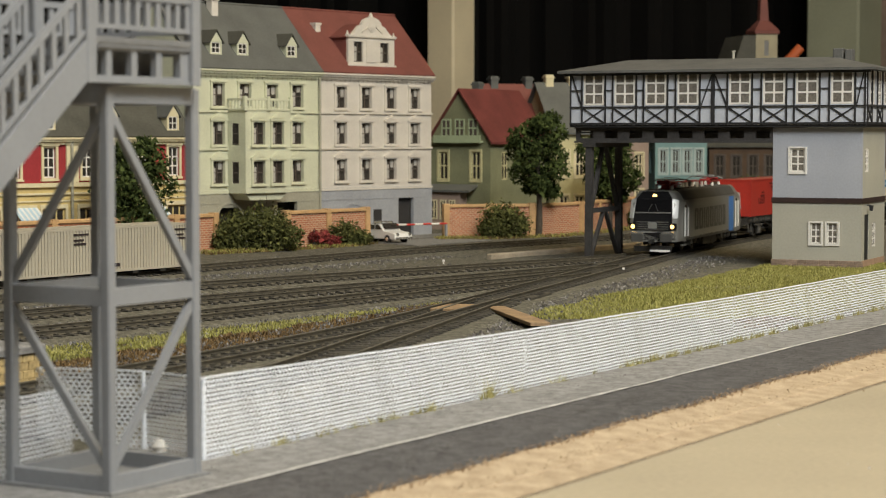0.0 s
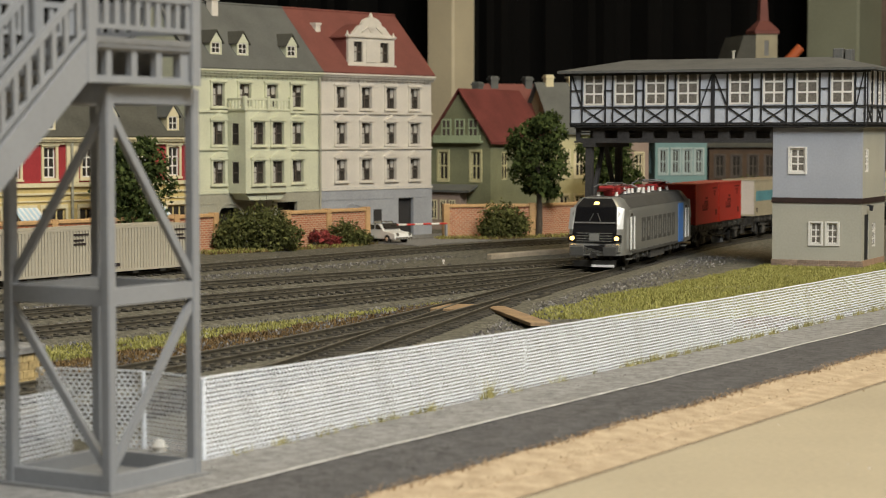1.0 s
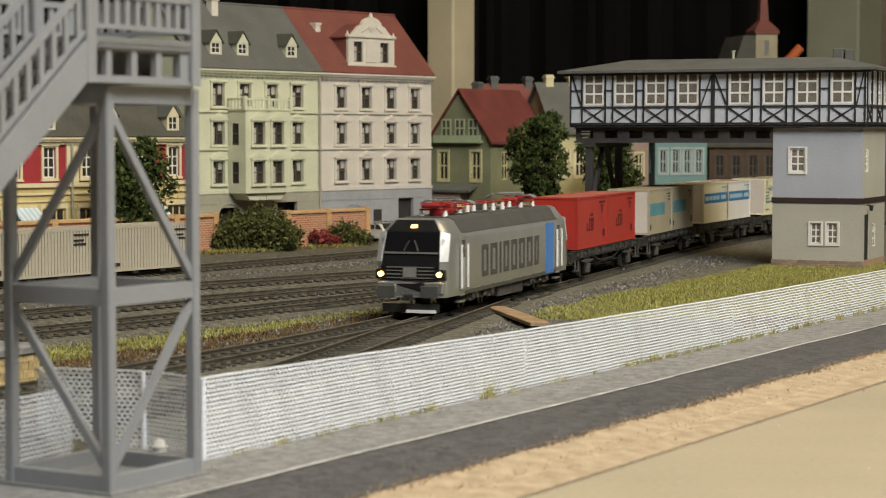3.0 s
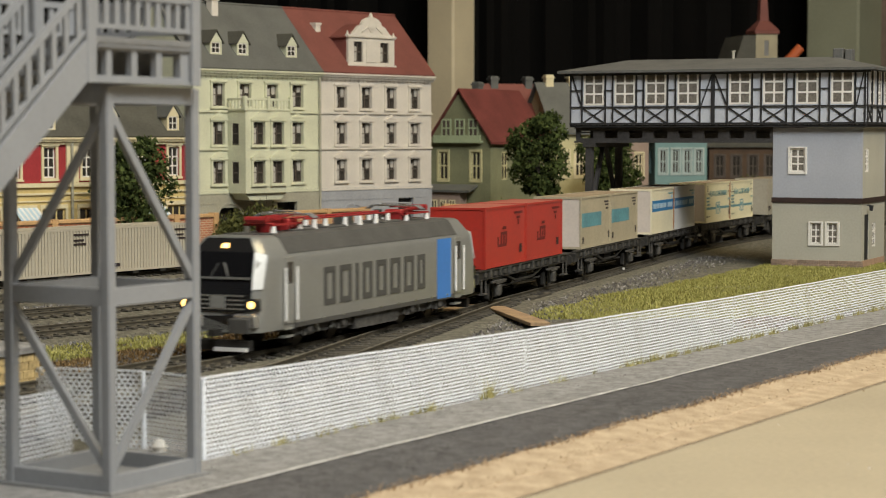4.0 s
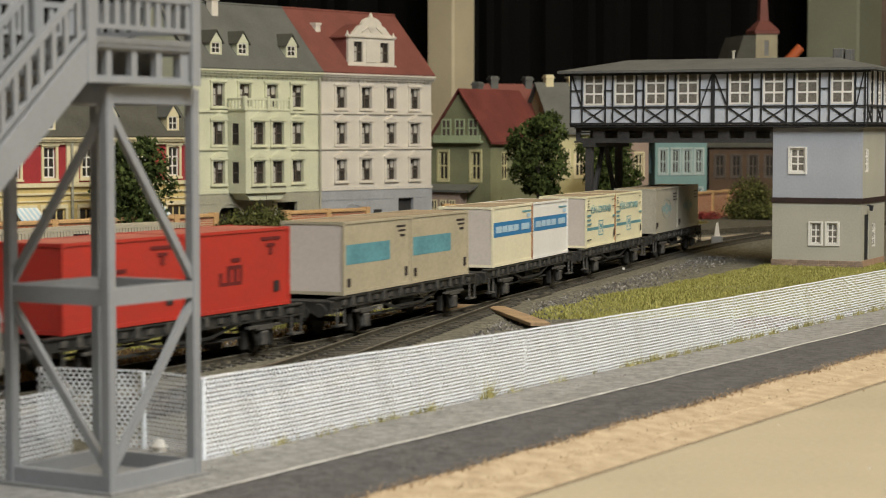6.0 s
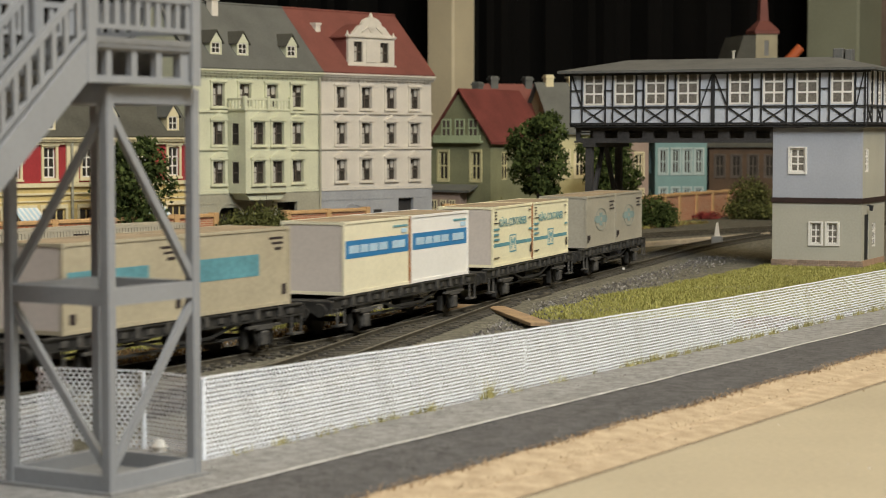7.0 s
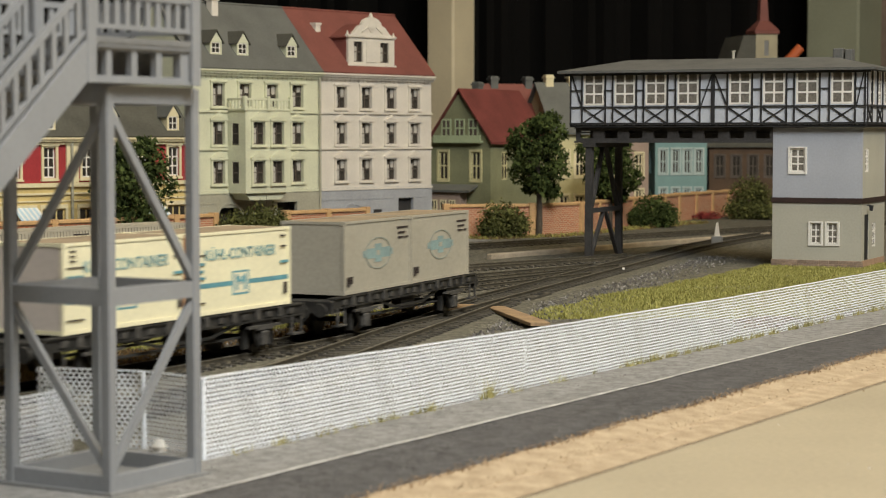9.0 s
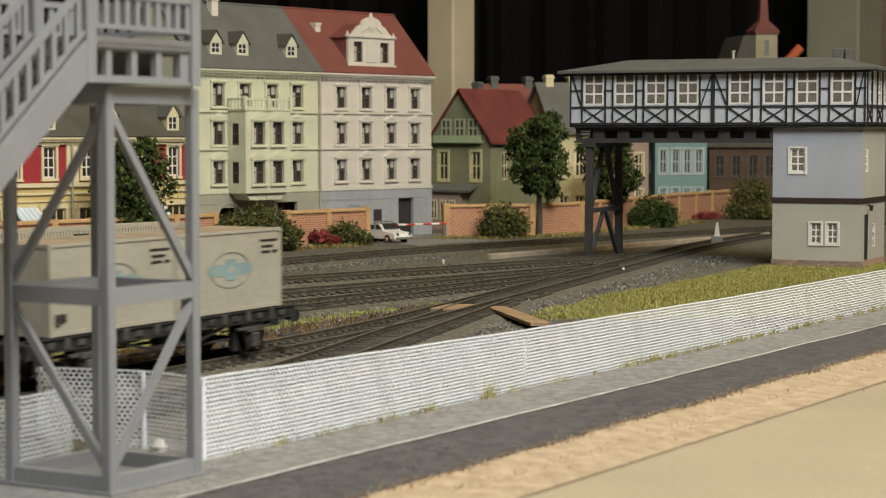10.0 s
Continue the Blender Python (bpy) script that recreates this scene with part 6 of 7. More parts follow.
    # livery on both sides: blue stripe near the rear, plain bars for the lettering
    for side in (-1, 1):
        y = side * 17.42
        part("blue_stripe", Geo().box(-73.5, -58.5, y - 0.12, y + 0.12, 9.0, 35.4), "loco_blue", t, "bright blue stripe")
        heights = (14.8, 29.8)
        widths = (10.0, 10.6, 2.6, 9.0, 9.8, 10.0, 10.0, 8.0)
        x = 53.0
        for i, w in enumerate(widths):
            q = Geo()
            x1 = x - w
            if w < 5:
                q.box(x1, x, y - 0.1, y + 0.1, *heights)
            else:
                q.box(x - 2.7, x, y - 0.1, y + 0.1, *heights).box(x1, x1 + 2.7, y - 0.1, y + 0.1, *heights)
                q.box(x1 + 2.7, x - 2.7, y - 0.1, y + 0.1, heights[1] - 2.4, heights[1]).box(x1 + 2.7, x - 2.7, y - 0.1, y + 0.1, heights[0], heights[0] + 2.4)
            part("lettering_bar", q, "loco_letter", t, "dark grey lettering shapes")
            x = x1 - 4.0
        part("sill", Geo().box(-78, 78, y - 0.3 - 0.15, y + 0.15 - 0.15, 8.4, 10.2), "loco_letter", t)
        for i in range(9):
            part("grab_plate", Geo().box(-70 + i * 17.5, -68.6 + i * 17.5, y - 0.25, y + 0.25, 9.8, 10.6), "chrome", t)
        part("underbody_box", Geo().chamfer(-20, 22, side * 12 - 4, side * 12 + 4, 3.0, 8.6, 0.5), "gear", t)
    for bx in (-48.5, 48.5):
        f = part("bogie_frame", Geo().chamfer(bx - 27, bx + 27, -14.6, -12.2, 4.6, 9.4, 0.4).chamfer(bx - 27, bx + 27, 12.2, 14.6, 4.6, 9.4, 0.4).box(bx - 20, bx + 20, -12, 12, 5.5, 8.3), "gear", t)
        for dx in (-15, 15):
            for side in (-1, 1):
                part("axle_box", Geo().chamfer(bx + dx - 3.4, bx + dx + 3.4, side * 14.6 - 1.2, side * 14.6 + 1.2, 4.4, 10.4, 0.4), "gear", f)
                part("spring", Geo().tube((bx + dx - 5.5, side * 14.4, 5.2), (bx + dx - 5.5, side * 14.4, 9.6), 1.3).tube((bx + dx + 5.5, side * 14.4, 5.2), (bx + dx + 5.5, side * 14.4, 9.6), 1.3), "gear", f)
            for side in (-1, 1):
                part("axle_cover", Geo().tube((bx + dx, side * 15.6, 7.2), (bx + dx, side * 16.6, 7.2), 2.4, 2.0, 12), "gear", f)
                part("damper", Geo().tube((bx + dx * 0.35, side * 15.2, 5.4), (bx + dx * 0.6, side * 15.2, 9.8), 0.7), "loco_grey", f)
                part("sand_pipe", Geo().beam((bx + dx * 1.6, side * 12.5, 9), (bx + dx * 1.5, side * 11, 1.6), 0.8, 0.8), "gear", f)
            part("wheelset", wheelset_geo(7.1), "steel", t, at=mm(bx + dx, 0, 7.1))
    return t


def wheelset_geo(r):
    g = Geo().tube((0, -11, 0), (0, 11, 0), 1.1, 1.1, 8)
    for side in (-1, 1):
        g.tube((0, side * 7.6, 0), (0, side * 10.4, 0), r, r * 0.97, 22)
        g.tube((0, side * 7.0, 0), (0, side * 7.7, 0), r + 0.9, r + 0.9, 22)
        for k in range(4):
            a = k * math.pi / 2
            g.box(0, 0.01, side * 10.3, side * 10.6, -0.2, 0.2)
            g.beam((0, side * 10.55, 0), (math.cos(a) * r * 0.85, side * 10.55, math.sin(a) * r * 0.85), 0.5, 0.9, (0, 1, 0))
    return g


def container_wagon(label):
    t = thing("container_wagon", Matrix.Identity(4), label, "flat wagon", "wagons of the goods train")
    half = 80.0
    for side in (-1, 1):
        y = side * 12.8
        part("side_sill", Geo().box(-half, half, y - 0.9, y + 0.9, 12.4, 16.4).box(-half, half, y - 1.6, y + 1.6, 16.0, 16.6).box(-half, half, y - 1.6, y + 1.6, 12.0, 12.5), "black", t)
        for x in (-62, -46, -30, -12, 12, 30, 46, 62):
            part("stake_pocket", Geo().box(x - 1.3, x + 1.3, y + side * 0.9 - 0.9, y + side * 0.9 + 0.9, 12.8, 16.5), "gear", t)
        part("truss_rod", Geo().beam((-34, y, 12.2), (-16, y, 8.4), 1.0, 1.0).beam((-16, y, 8.4), (16, y, 8.4), 1.0, 1.0).beam((16, y, 8.4), (34, y, 12.2), 1.0, 1.0), "black", t)
        for e in (-1, 1):
            x = e * 74.0
            part("shunter_step", Geo().tube((x - 3.5, y + side * 1.4, 12.4), (x - 3.5, y + side * 1.4, 5.6), 0.5).tube((x + 3.5, y + side * 1.4, 12.4), (x + 3.5, y + side * 1.4, 5.6), 0.5)
                 .box(x - 4, x + 4, y - 0.4, y + side * 1.4 + 0.9, 5.0, 5.7), "gear", t)
        for x in (-70, -54, -38, -22, -4, 4, 22, 38, 54, 70):
            part("lashing_ring", Geo().box(x - 1.8, x + 1.8, y + side * 1.0 - 0.5, y + side * 1.0 + 0.5, 13.3, 15.3), "gear", t)
        part("brake_rod", Geo().tube((-40, y - side * 3, 6.4), (40, y - side * 3, 6.4), 0.55), "gear", t)
        part("brake_cylinder", Geo().tube((-9, y - side * 3.4, 9.6), (6, y - side * 3.4, 9.6), 2.4, 2.4, 10), "black", t)
    part("deck", Geo().box(-half, half, -12, 12, 13.8, 15.2), "black", t)
    for x in (-half, half):
        e = 1 if x > 0 else -1
        part("headstock", Geo().chamfer(x - 1.6, x + 1.6, -14, 14, 10.6, 15.6, 0.4), "black", t)
        part("coupler", Geo().beam((x, 0, 8.6), (x + e * 9, 0, 8.6), 3.2, 2.4), "black", t)
        for side in (-1, 1):
            b = part("buffer_shank", Geo().tube((x, side * 10.2, 12), (x + e * 5, side * 10.2, 12), 1.5), "black", t)
            part("buffer_head", Geo().tube((x + e * 5, side * 10.2, 12), (x + e * 6, side * 10.2, 12), 2.9, 2.7, 14), "black", b)
    for x in (-50, 50):
        for side in (-1, 1):
            y = side * 13.2
            f = part("axle_guard", Geo().prism([(x - 8.5, 12.5), (x - 4.2, 5.0), (x - 3.2, 2.6), (x + 3.2, 2.6), (x + 4.2, 5.0), (x + 8.5, 12.5)], y - 0.6, y + 0.6), "black", t)
            part("axle_box", Geo().chamfer(x - 2.4, x + 2.4, y + side * 1.0 - 1.3, y + side * 1.0 + 1.3, 3.4, 8.4, 0.4), "gear", f)
            part("leaf_spring", Geo().slab([(x - 11, y - 0.8 + side * 1.2, 10.6), (x + 11, y - 0.8 + side * 1.2, 10.6), (x + 11, y + 0.8 + side * 1.2, 10.6), (x - 11, y + 0.8 + side * 1.2, 10.6)], (0, 0, -0.9))
                 .box(x - 6, x + 6, y - 0.8 + side * 1.2, y + 0.8 + side * 1.2, 8.9, 9.8), "gear", f)
            part("brake_block", Geo().chamfer(x + 7.8, x + 10.2, y - 3.2, y - 0.8, 2.2, 9.0, 0.3).chamfer(x - 10.2, x - 7.8, y - 3.2, y - 0.8, 2.2, 9.0, 0.3), "black", t)
        part("wheelset", wheelset_geo(5.6), "steel", t, at=mm(x, 0, 5.6))
    return t


CL, CW, CH = 69.7, 28.0, 29.4


def container(mat, label, marks, end_mat=None, emblem=False, words="", rusty=False):
    """A box container with frame, corner castings and side panels; marks: list of bars on its long sides."""
    t = thing("container", Matrix.Identity(4), label, "shipping container", "containers on the goods train")
    part("shell", Geo().chamfer(-CL / 2 + 0.5, CL / 2 - 0.5, -CW / 2 + 0.35, CW / 2 - 0.35, 0.3, CH - 0.3, 0.25), mat, t)
    frame_bars = Geo()
    for side in (-1, 1):
        y = side * (CW / 2 - 0.5)
        frame_bars.box(-CL / 2, CL / 2, y - 0.5, y + 0.5, 0, 1.3).box(-CL / 2, CL / 2, y - 0.5, y + 0.5, CH - 1.0, CH)
        for x in (-CL / 2 + 0.7, CL / 2 - 0.7):
            frame_bars.box(x - 0.7, x + 0.7, y - 0.5, y + 0.5, 1.3, CH - 1.0)
    for x in (-CL / 2 + 0.5, CL / 2 - 0.5):
        frame_bars.box(x - 0.5, x + 0.5, -CW / 2 + 1, CW / 2 - 1, CH - 1.1, CH).box(x - 0.5, x + 0.5, -CW / 2 + 1, CW / 2 - 1, 0, 1.3)
    part("frame", frame_bars, mat, t)
    for x in (-CL / 2 + 1.2, CL / 2 - 1.2):
        for y in (-CW / 2 + 1.1, CW / 2 - 1.1):
            for z in (-0.1, CH - 1.4):
                part("corner_casting", Geo().box(x - 1.25, x + 1.25, y - 1.15, y + 1.15, z, z + 1.5), mat, t)
    e = CL / 2 - 0.4
    for x in (-e, e):
        part("end_panel", Geo().chamfer(x - 0.15, x + 0.15, -CW / 2 + 1.2, CW / 2 - 1.2, 1.4, CH - 1.2, 0.05), end_mat or mat, t)
    for y in (-9.5, -4.5, 4.5, 9.5):
        part("locking_bar", Geo().tube((-e - 0.3, y, 1.5), (-e - 0.3, y, CH - 1.5), 0.3, 0.3, 6), end_mat or mat, t)
    part("roof_sheet", Geo().box(-CL / 2 + 1.2, CL / 2 - 1.2, -CW / 2 + 1.1, CW / 2 - 1.1, CH - 0.28, CH - 0.1), "roof_dust_red" if mat == "c_red" else "roof_dust", t, "dusty faded roof sheet")
    if rusty:
        for side in (-1, 1):
            y = side * (CW / 2 - 0.42)
            part("rusty_post", Geo().box(-CL / 2 - 0.3, -CL / 2 + 1.5, y - 0.5, y + 0.5, 0.2, CH - 0.1), "door_rod", t, "rust-brown corner post")
    for side in (-1, 1):
        for n, (x0, x1, z0, z1, m) in enumerate(marks):
            # bars read from the leading end on the near side
            y = side * (CW / 2 - 0.33 + 0.03 * n)
            part("printed_bar", Geo().box(min(x0 * -side, x1 * -side), max(x0 * -side, x1 * -side), y - 0.06, y + 0.06, z0, z1), m, t)
        y = side * (CW / 2 - 0.2)
        if emblem:
            ring = Geo()
            for i in range(28):
                a, b = 2 * math.pi * i / 28, 2 * math.pi * (i + 1) / 28
                q = [(r * math.cos(k), y, 15.4 + (r * 0.49) * math.sin(k)) for k, r in ((a, 13.4), (b, 13.4), (b, 12.7), (a, 12.7))]
                ring.slab(q, (0, side * 0.12, 0))
            part("printed_ring", ring, "emblem_ring", t)
        if words:
            data = bpy.data.curves.new("printed_text", "FONT")
            data.body, data.size, data.align_x, data.extrude = words, 0.0056, "CENTER", 0.00005
            data.materials.append(M["p_teal"])
            ob = new("printed_text", data)
            ob.parent = t
            ob.matrix_basis = mm(0, y + side * 0.1, 19.4, 90, 0, 180 if side > 0 else 0)
    return t

car(), handcart()


# ---- grass, scrub and loose stones ----
def way_distance(way, pts):
    w = np.array(way.p)
    out = np.empty(len(pts))
    for k in range(0, len(pts), 4000):
        d = pts[k:k + 4000, None, :] - w[None, :, :]
        out[k:k + 4000] = np.sqrt((d ** 2).sum(2)).min(1)
    return out


def scatter(rng, x0, x1, y0, y1, per_mm2):
    n = int((x1 - x0) * (y1 - y0) * per_mm2)
    return np.stack([rng.uniform(x0, x1, n), rng.uniform(y0, y1, n)], 1)


def patch(pts, low=-0.1, seed=0.0, scale=0.03):
    return np.array([noise.noise((x * scale, y * scale, seed)) > low for x, y in pts])


def blades(name, pts, z, height, width, mat, label, category, rng):
    n = len(pts)
    a = rng.uniform(0, 2 * math.pi, n)
    h = height * rng.uniform(0.5, 1.4, n)
    lean = rng.normal(0, 0.45, (n, 2)) * h[:, None]
    dx, dy = np.cos(a) * width, np.sin(a) * width
    v = np.empty((n, 3, 3))
    v[:, 0] = np.stack([pts[:, 0] - dx, pts[:, 1] - dy, np.full(n, z)], 1)
    v[:, 1] = np.stack([pts[:, 0] + dx, pts[:, 1] + dy, np.full(n, z)], 1)
    v[:, 2] = np.stack([pts[:, 0] + lean[:, 0], pts[:, 1] + lean[:, 1], z + h], 1)
    g = Geo()
    g.v = [tuple(p) for p in v.reshape(-1, 3)]
    g.f = [(3 * i, 3 * i + 1, 3 * i + 2) for i in range(n)]
    ob = part(name, g, mat)
    return tagged(ob, label, category, kind="stuff")


def stones(name, pts, z, size, mat, label, rng):
    g = Geo()
    for x, y in pts:
        s = size * rng.uniform(0.5, 1.5)
        o = rng.uniform(-0.35, 0.35, (5, 3)) * s
        base = [(-s, -s * 0.7, 0), (s, -s * 0.6, 0), (s * 0.8, s, 0), (-s * 0.7, s * 0.8, 0), (0, 0, s * 1.1)]
        g.add([(x + b[0] * 0.6 + q[0], y + b[1] * 0.6 + q[1], z + b[2] + q[2] * 0.5) for b, q in zip(base, o)], [(0, 1, 4), (1, 2, 4), (2, 3, 4), (3, 0, 4)])
    return tagged(part(name, g, mat), label, "gravel", kind="stuff")


def vegetation():
    rng = np.random.default_rng(21)
    # lawn between the tracks and the fence
    p = scatter(rng, 30, 330, 870, 1345, 1.1)
    dm = way_distance(MAIN, p)
    s, n = road_coords(p[:, 0], p[:, 1])
    wob = np.array([noise.noise((x * 0.03, y * 0.03, 2)) for x, y in p])
    near = n < -7 + 4 * wob
    keep = near & (dm > 38 + np.clip(p[:, 1] - 1048, 0, 400) * 0.16 + 9 * wob) & (p[:, 1] > 935 + 26 * wob) & (p[:, 0] > MAIN.p[-1][0])
    keep &= (p[:, 0] - 33.1) > (p[:, 1] - 1040) / 2.98
    lawn = p[keep]
    blades("lawn", lawn, GROUND - 0.1, 1.5, 0.4, "grass", "yellow-green static grass lawn beside the signal box", "grass", rng)
    thin = p[near & ~keep & (dm > 24) & (p[:, 1] > 880) & (p[:, 1] < 1250) & (n > -34) & (wob > 0.1)]
    blades("dry_edge", thin, GROUND, 1.0, 0.4, "scrub", "brown dry scrub along the edge of the lawn", "scrub", rng)
    # strip between main track and yard
    p = scatter(rng, -330, 80, 640, 1195, 1.0)
    dm, da = way_distance(MAIN, p), way_distance(YARD_A, p)
    main_x = np.interp(p[:, 1], [q[1] for q in MAIN.p][::-1], [q[0] for q in MAIN.p][::-1])
    yard_x = np.interp(p[:, 1], [q[1] for q in YARD_A.p][::-1], [q[0] for q in YARD_A.p][::-1])
    wob = np.array([noise.noise((x * 0.045, y * 0.045, 6)) for x, y in p])
    between = (p[:, 0] < main_x) & (p[:, 0] > yard_x) & (dm > 21) & (da > 31)
    mid = dm / (dm + da)
    green = between & (mid > 0.46 + 0.14 * wob) & (wob > -0.45)
    brown = between & ~green & (wob > -0.55)
    blades("grass_strip", p[green], GROUND, 1.5, 0.32, "grass", "yellow-green grass strip between two tracks", "grass", rng)
    blades("scrub_strip", p[brown], GROUND, 1.1, 0.5, "scrub", "brown dry scrub beside the main track", "scrub", rng)
    # foot of the brick walls
    p = []
    for (x0, y0), (x1, y1), k in (((-230, 1408), (-60, 1592), 5200), ((-10, 1672), (76, 1700), 2200), ((76, 1700), (250, 2000), 3000)):
        a = rng.random(k)
        w = rng.uniform(-22, 3, k)
        L = math.dist((x0, y0), (x1, y1))
        nx, ny = (y0 - y1) / L, (x1 - x0) / L
        p.append(np.stack([x0 + (x1 - x0) * a + nx * w, y0 + (y1 - y0) * a + ny * w], 1))
    p = np.concatenate(p)
    p = p[patch(p, -0.25, 4.0)]
    k = rng.random(len(p)) < 0.5
    blades("verge_grass", p[k], GROUND, 2.8, 0.5, "grass", "dry grass along the foot of the brick wall", "grass", rng)
    blades("verge_scrub", p[~k], GROUND, 2.2, 0.6, "scrub", "brown scrub along the foot of the brick wall", "scrub", rng)
    # tufts at the foot of the fence on the pavement
    pts = []
    for s in np.concatenate([rng.uniform(10, 660, 40), rng.uniform(240, 560, 46)]):
        k = rng.integers(4, 22)
        c = rng.normal(0, 2.6, (k, 2)) * np.array((1.0, 0.34))
        for a, b in c:
            pts.append(road(s + a, 0.9 + abs(b)))
    blades("fence_tuft", np.array(pts), -5.0, 2.6, 0.2, "drygrass", "sparse grass tufts along the foot of the fence", "grass", rng)
    pts = [road(150 + rng.normal(0, 1.6), 0.9 + abs(rng.normal(0, 0.7))) for _ in range(34)]
    blades("weed", np.array(pts), -5.0, 6.0, 0.2, "drygrass", "taller weed at a joint of the fence", "weed", rng)
    # loose ballast
    p = scatter(rng, -260, 230, 620, 1420, 0.20)
    d = np.min([way_distance(w, p) for w in TRACKS], axis=0)
    keep = (d > 15.5) & (d < 40 + 10 * rng.normal(size=len(p))) & (road_coords(p[:, 0], p[:, 1])[1] < -3)
    stones("ballast", p[keep], GROUND + 0.3, 0.75, "gravel", "loose grey ballast stones beside the tracks", rng)
    p = scatter(rng, -260, 230, 620, 1420, 0.05)
    d = np.min([way_distance(w, p) for w in TRACKS], axis=0)
    stones("track_ballast", p[d < 15.5], -2.7, 0.6, "gravel", "small ballast stones between the sleepers", rng)
    # crumbs on the cork edge and dust on the board
    pts = np.array([road(s, n) for s, n in zip(rng.uniform(-40, 640, 1500), rng.normal(70, 6, 1500))])
    fringe = np.array([road(s, 63.8 + 1.8 * noise.noise((s * 0.045, 1.7, 64)) + w) for s, w in zip(rng.uniform(-60, 660, 5200), rng.normal(0, 1.3, 5200))])
    blades("cork_fringe", fringe, -5.6, 1.0, 0.28, "fringe", "frayed tan fibres along the ragged road edge", "fibres", rng)
    grit = np.array([road(s, n) for s, n in zip(rng.uniform(-60, 700, 2600), rng.uniform(-1, 63, 2600))])
    stones("road_grit", grit, -5.05, 0.22, "gravel", "pale grit scattered over the pavement and road", rng)
    dust = np.array([road(s, n) for s, n in zip(rng.uniform(30, 520, 26), rng.uniform(96, 190, 26))])
    stones("paint_fleck", dust, -8.0, 0.45, "white", "white paint flecks on the bare board", rng)
    stones("cork_crumb", pts, -6.4, 0.3, "scrub", "brown cork crumbs along the ragged road edge", rng)


vegetation()


# ---- goods train and its motion ----
TAN = [(-32, 13, 12.0, 20.0, "p_teal"), (20, 30, 25.0, 25.9, "p_black"), (22, 30, 23.2, 24.0, "p_black"), (24, 29, 21.0, 22.0, "p_black"), (-31, -28, 3, 6.5, "p_black"), (29, 32, 4, 8, "p_black")]
BLUE = [(-33.5, 33, 14.4, 21.6, "p_blue"), (-29, -19, 16.4, 19.6, "p_pale"), (-17.8, -10, 16.4, 19.6, "p_pale"), (-8.8, 0, 16.4, 19.6, "p_pale"), (1.2, 10, 16.4, 19.6, "p_pale"), (15, 29, 16.4, 19.6, "p_pale"),
        (16, 32, 25.2, 26.0, "p_teal"), (25, 31, 22.6, 24.4, "p_pale")]
YELLOW = [(-34, 34, 9.6, 11.3, "p_teal"), (-5.6, 5.6, 6.0, 14.8, "p_teal"), (-4.7, 4.7, 6.7, 14.1, "c_cream"), (-3.4, -2.0, 7.6, 13.4, "p_teal"), (2.0, 3.4, 7.6, 13.4, "p_teal"), (-1.9, -0.5, 10.6, 12.6, "p_teal"), (0.5, 1.9, 10.6, 12.6, "p_teal"), (-0.5, 0.5, 9.6, 11.4, "p_teal"),
          (-31, -28, 26.4, 27.0, "p_black"), (-31, -28, 24.8, 25.4, "p_black"), (-31, -28, 23.2, 23.8, "p_black"), (-33, -23, 21.2, 21.6, "p_black"), (-33, -24, 17.8, 18.8, "p_teal"), (-33, -25, 15.2, 16.2, "p_teal"), (-33, -24, 12.8, 13.8, "p_teal"), (-33, -24, 4.2, 4.7, "p_black"),
          (27, 31, 26.0, 26.6, "p_black"), (27, 31, 22.0, 22.6, "p_black"), (27, 33, 16.0, 17.0, "p_teal"), (29.5, 32, 4.4, 8.6, "p_black")]
ROUND = [(-15.5, 15.5, 14.0, 16.8, "emblem"), (-12.5, 12.5, 13.3, 17.5, "emblem"), (-3.4, 3.4, 17.3, 19.2, "emblem"), (-3.4, 3.4, 11.6, 13.5, "emblem"), (-1.6, 1.6, 14.4, 16.4, "c_grey"), (20, 32, 24.6, 25.4, "p_black"), (21, 29, 22.4, 23.2, "p_black"), (21, 27, 20.4, 21.2, "p_black"), (28.5, 32, 20.4, 21.2, "p_black"), (-32, -29.6, 3, 7, "p_black"), (-29, -26.4, 4.2, 7, "p_black")]
REDS = [(-14, 1, 9.5, 10.8, "p_darkred"), (-14, -12, 10.8, 14.4, "p_darkred"), (-9, -6.5, 10.8, 15.4, "p_darkred"), (-4.5, -2, 10.8, 15.4, "p_darkred"), (-0.6, 1.4, 10.8, 15.4, "p_darkred"), (-9, 1.4, 15.4, 16.8, "p_darkred"), (-6, 0, 18.0, 19.4, "p_darkred"), (14, 28, 25, 26.2, "p_darkred"), (18, 24, 22.6, 23.8, "p_darkred"), (20, 22, 19.6, 22.2, "p_darkred"), (23, 27, 5.5, 9.5, "p_black")]
LOADS = [("c_red", "c_red", REDS, "signal red box container with a dark printed emblem"), ("c_tan", "c_tan", TAN, "tan-grey box container with a faded blue panel"),
         ("c_cream", "c_white", BLUE, "box container with a broad blue printed band"), ("c_yellow", "c_yellow", YELLOW, "pale yellow box container with a thin teal band"),
         ("c_grey", "c_grey", ROUND, "warm grey box container with a pale round emblem")]
SPEED, GAIN = 168.4, 1.62
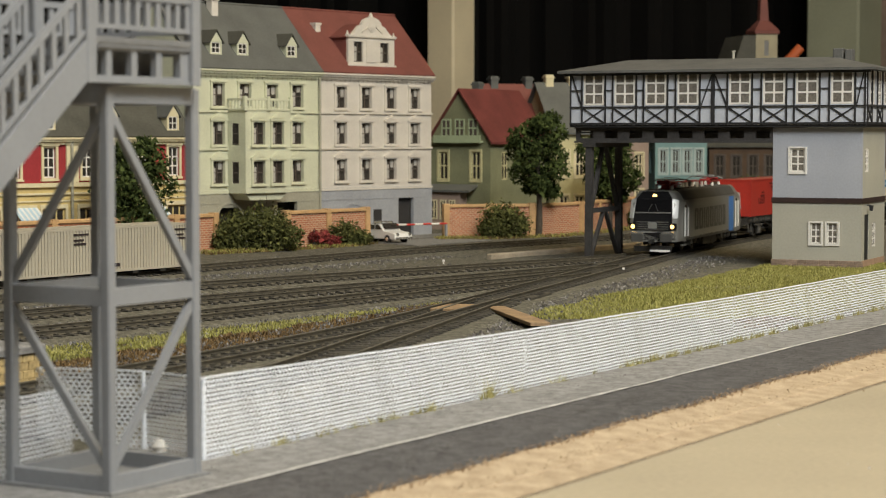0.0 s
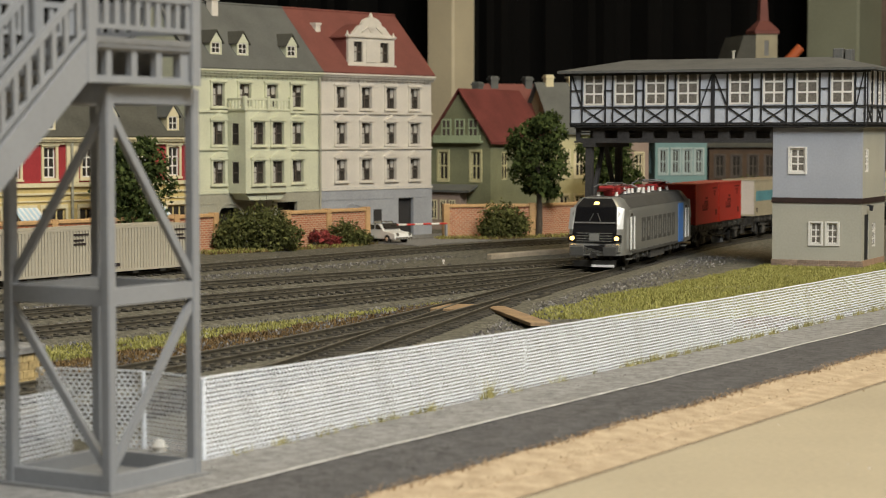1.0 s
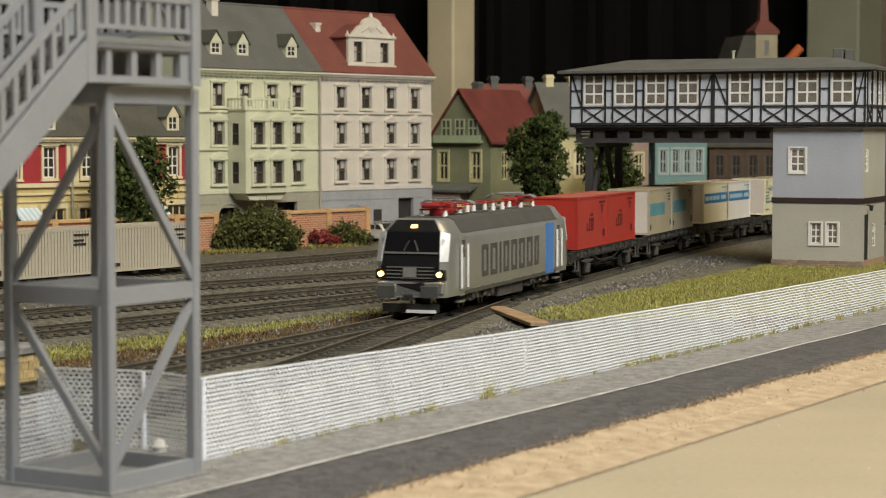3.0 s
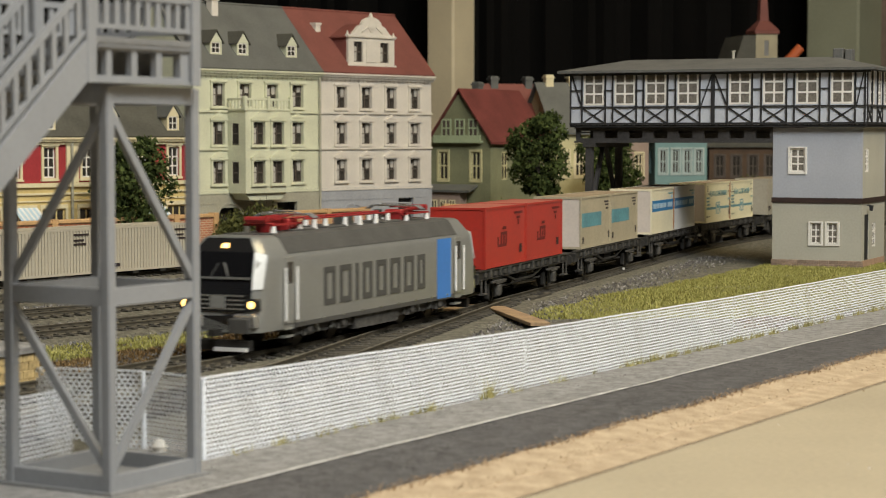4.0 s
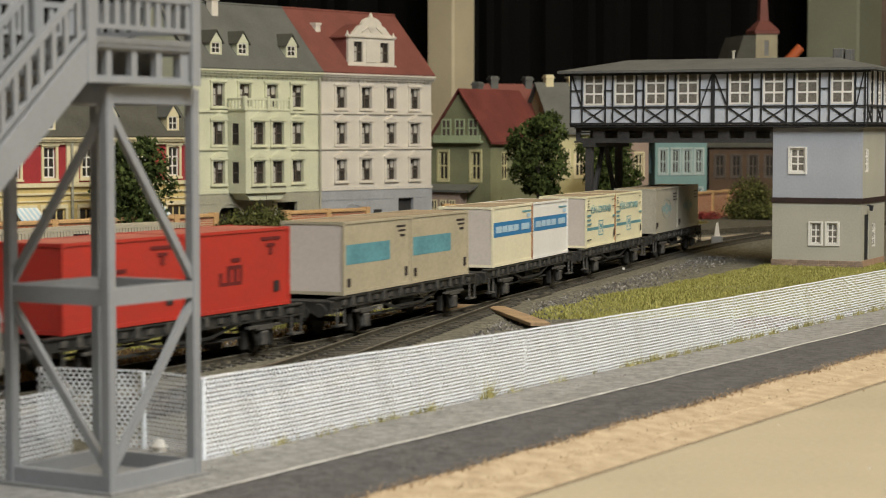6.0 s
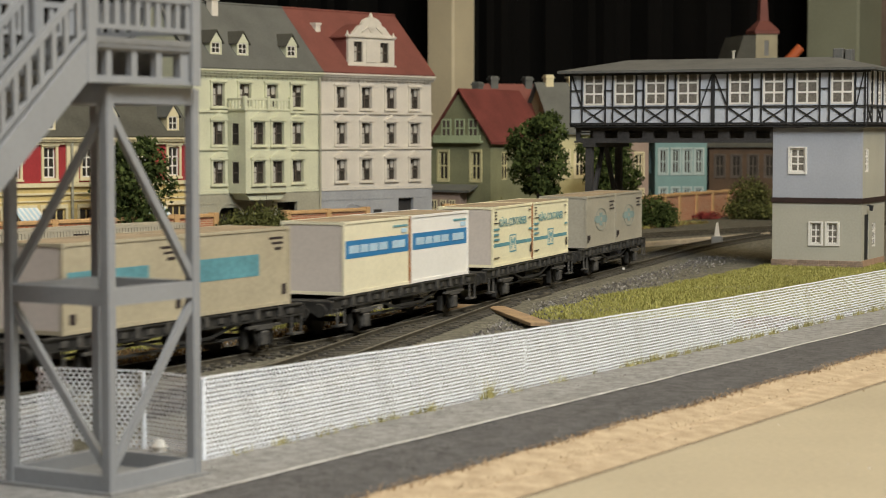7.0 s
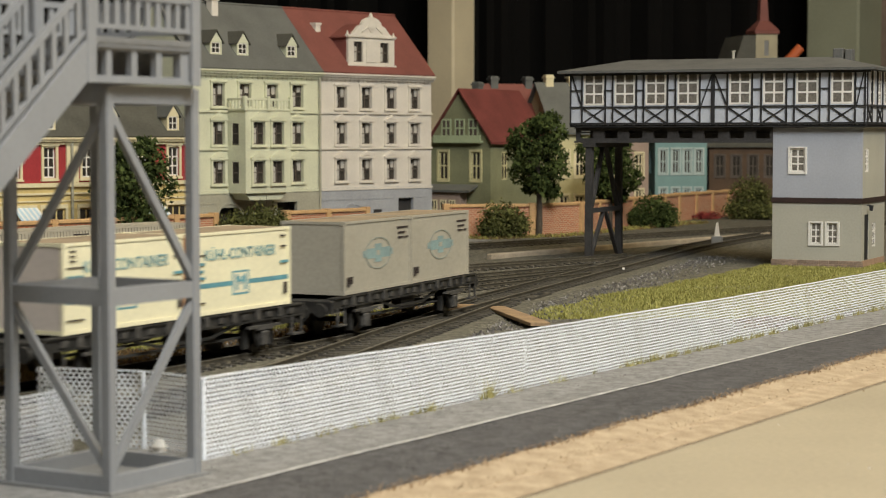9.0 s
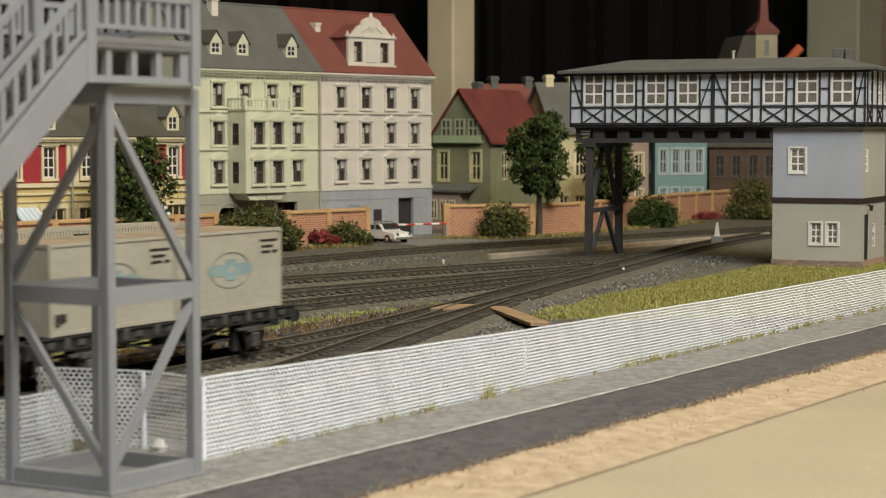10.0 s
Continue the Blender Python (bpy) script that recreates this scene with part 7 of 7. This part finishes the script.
# the train runs a little unevenly: how far it is ahead of the even run, by the second
SURGE = ((0, 8), (1, 8), (2, 3), (2.7, 0), (4, 0), (4.5, -2), (5.5, -4), (7, -1), (8, -5), (8.5, -8), (9, -2), (9.5, 2), (10, 2))
FRONT = 891.5
PITCH = 181.0
LOCO_GAP = 207.5


def on_track(s, half_base, lift=0.0):
    """The pose of a vehicle whose middle is at s and which rests on two points of the track."""
    a, b = MAIN.at(s + half_base), MAIN.at(s - half_base)
    heading = math.degrees(math.atan2(a[1] - b[1], a[0] - b[0]))
    return mm((a[0] + b[0]) / 2, (a[1] + b[1]) / 2, lift, 0, 0, heading)


def build_train():
    train = [(locomotive(), 0.0, 48.5, None)]
    for i, (m0, m1, marks, label) in enumerate(LOADS):
        w = container_wagon("black two-axle container flat wagon carrying two boxes")
        train.append((w, -(LOCO_GAP + i * PITCH), 50.0, None))
        for k, m in enumerate((m0, m1)):
            tint = {"c_white": "white ", "c_cream": "cream "}.get(m, "")
            end = {"c_red": "c_red", "c_grey": "c_grey"}.get(m, "c_end")
            c = container(m, tint + label, marks, end, rusty=k == 0 and i in (2, 3), emblem=i == 4, words="K\u00dcHL-CONTAINER" if i == 3 else "")
            train.append((c, -(LOCO_GAP + i * PITCH), 50.0, (35.3 if k == 0 else -35.3, 17.0)))
    return train


TRAIN = build_train()


def motions():
    times = [i * 0.25 for i in range(41)]

    def gone(t):
        return SPEED * t + GAIN * t * t / 2 + float(np.interp(t, [q[0] for q in SURGE], [q[1] for q in SURGE]))

    for ob, offset, half_base, load in TRAIN:
        rows = []
        for t in times:
            m = on_track(FRONT - 109.0 + gone(t) + offset, half_base)
            if load:
                m = m @ mm(load[0], 0, load[1])
            rows.append((t, m))
        walk(ob, rows)
        for w in ob.children:
            if w.name.startswith("wheelset"):
                place = w.matrix_basis.translation.copy()
                rows = []
                for k in range(301):
                    t = k / 30
                    rows.append((t, Matrix.Translation(place) @ pose(0, 0, 0, 0, math.degrees(gone(t) * S / place.z), 0)))
                walk(w, rows)


motions()
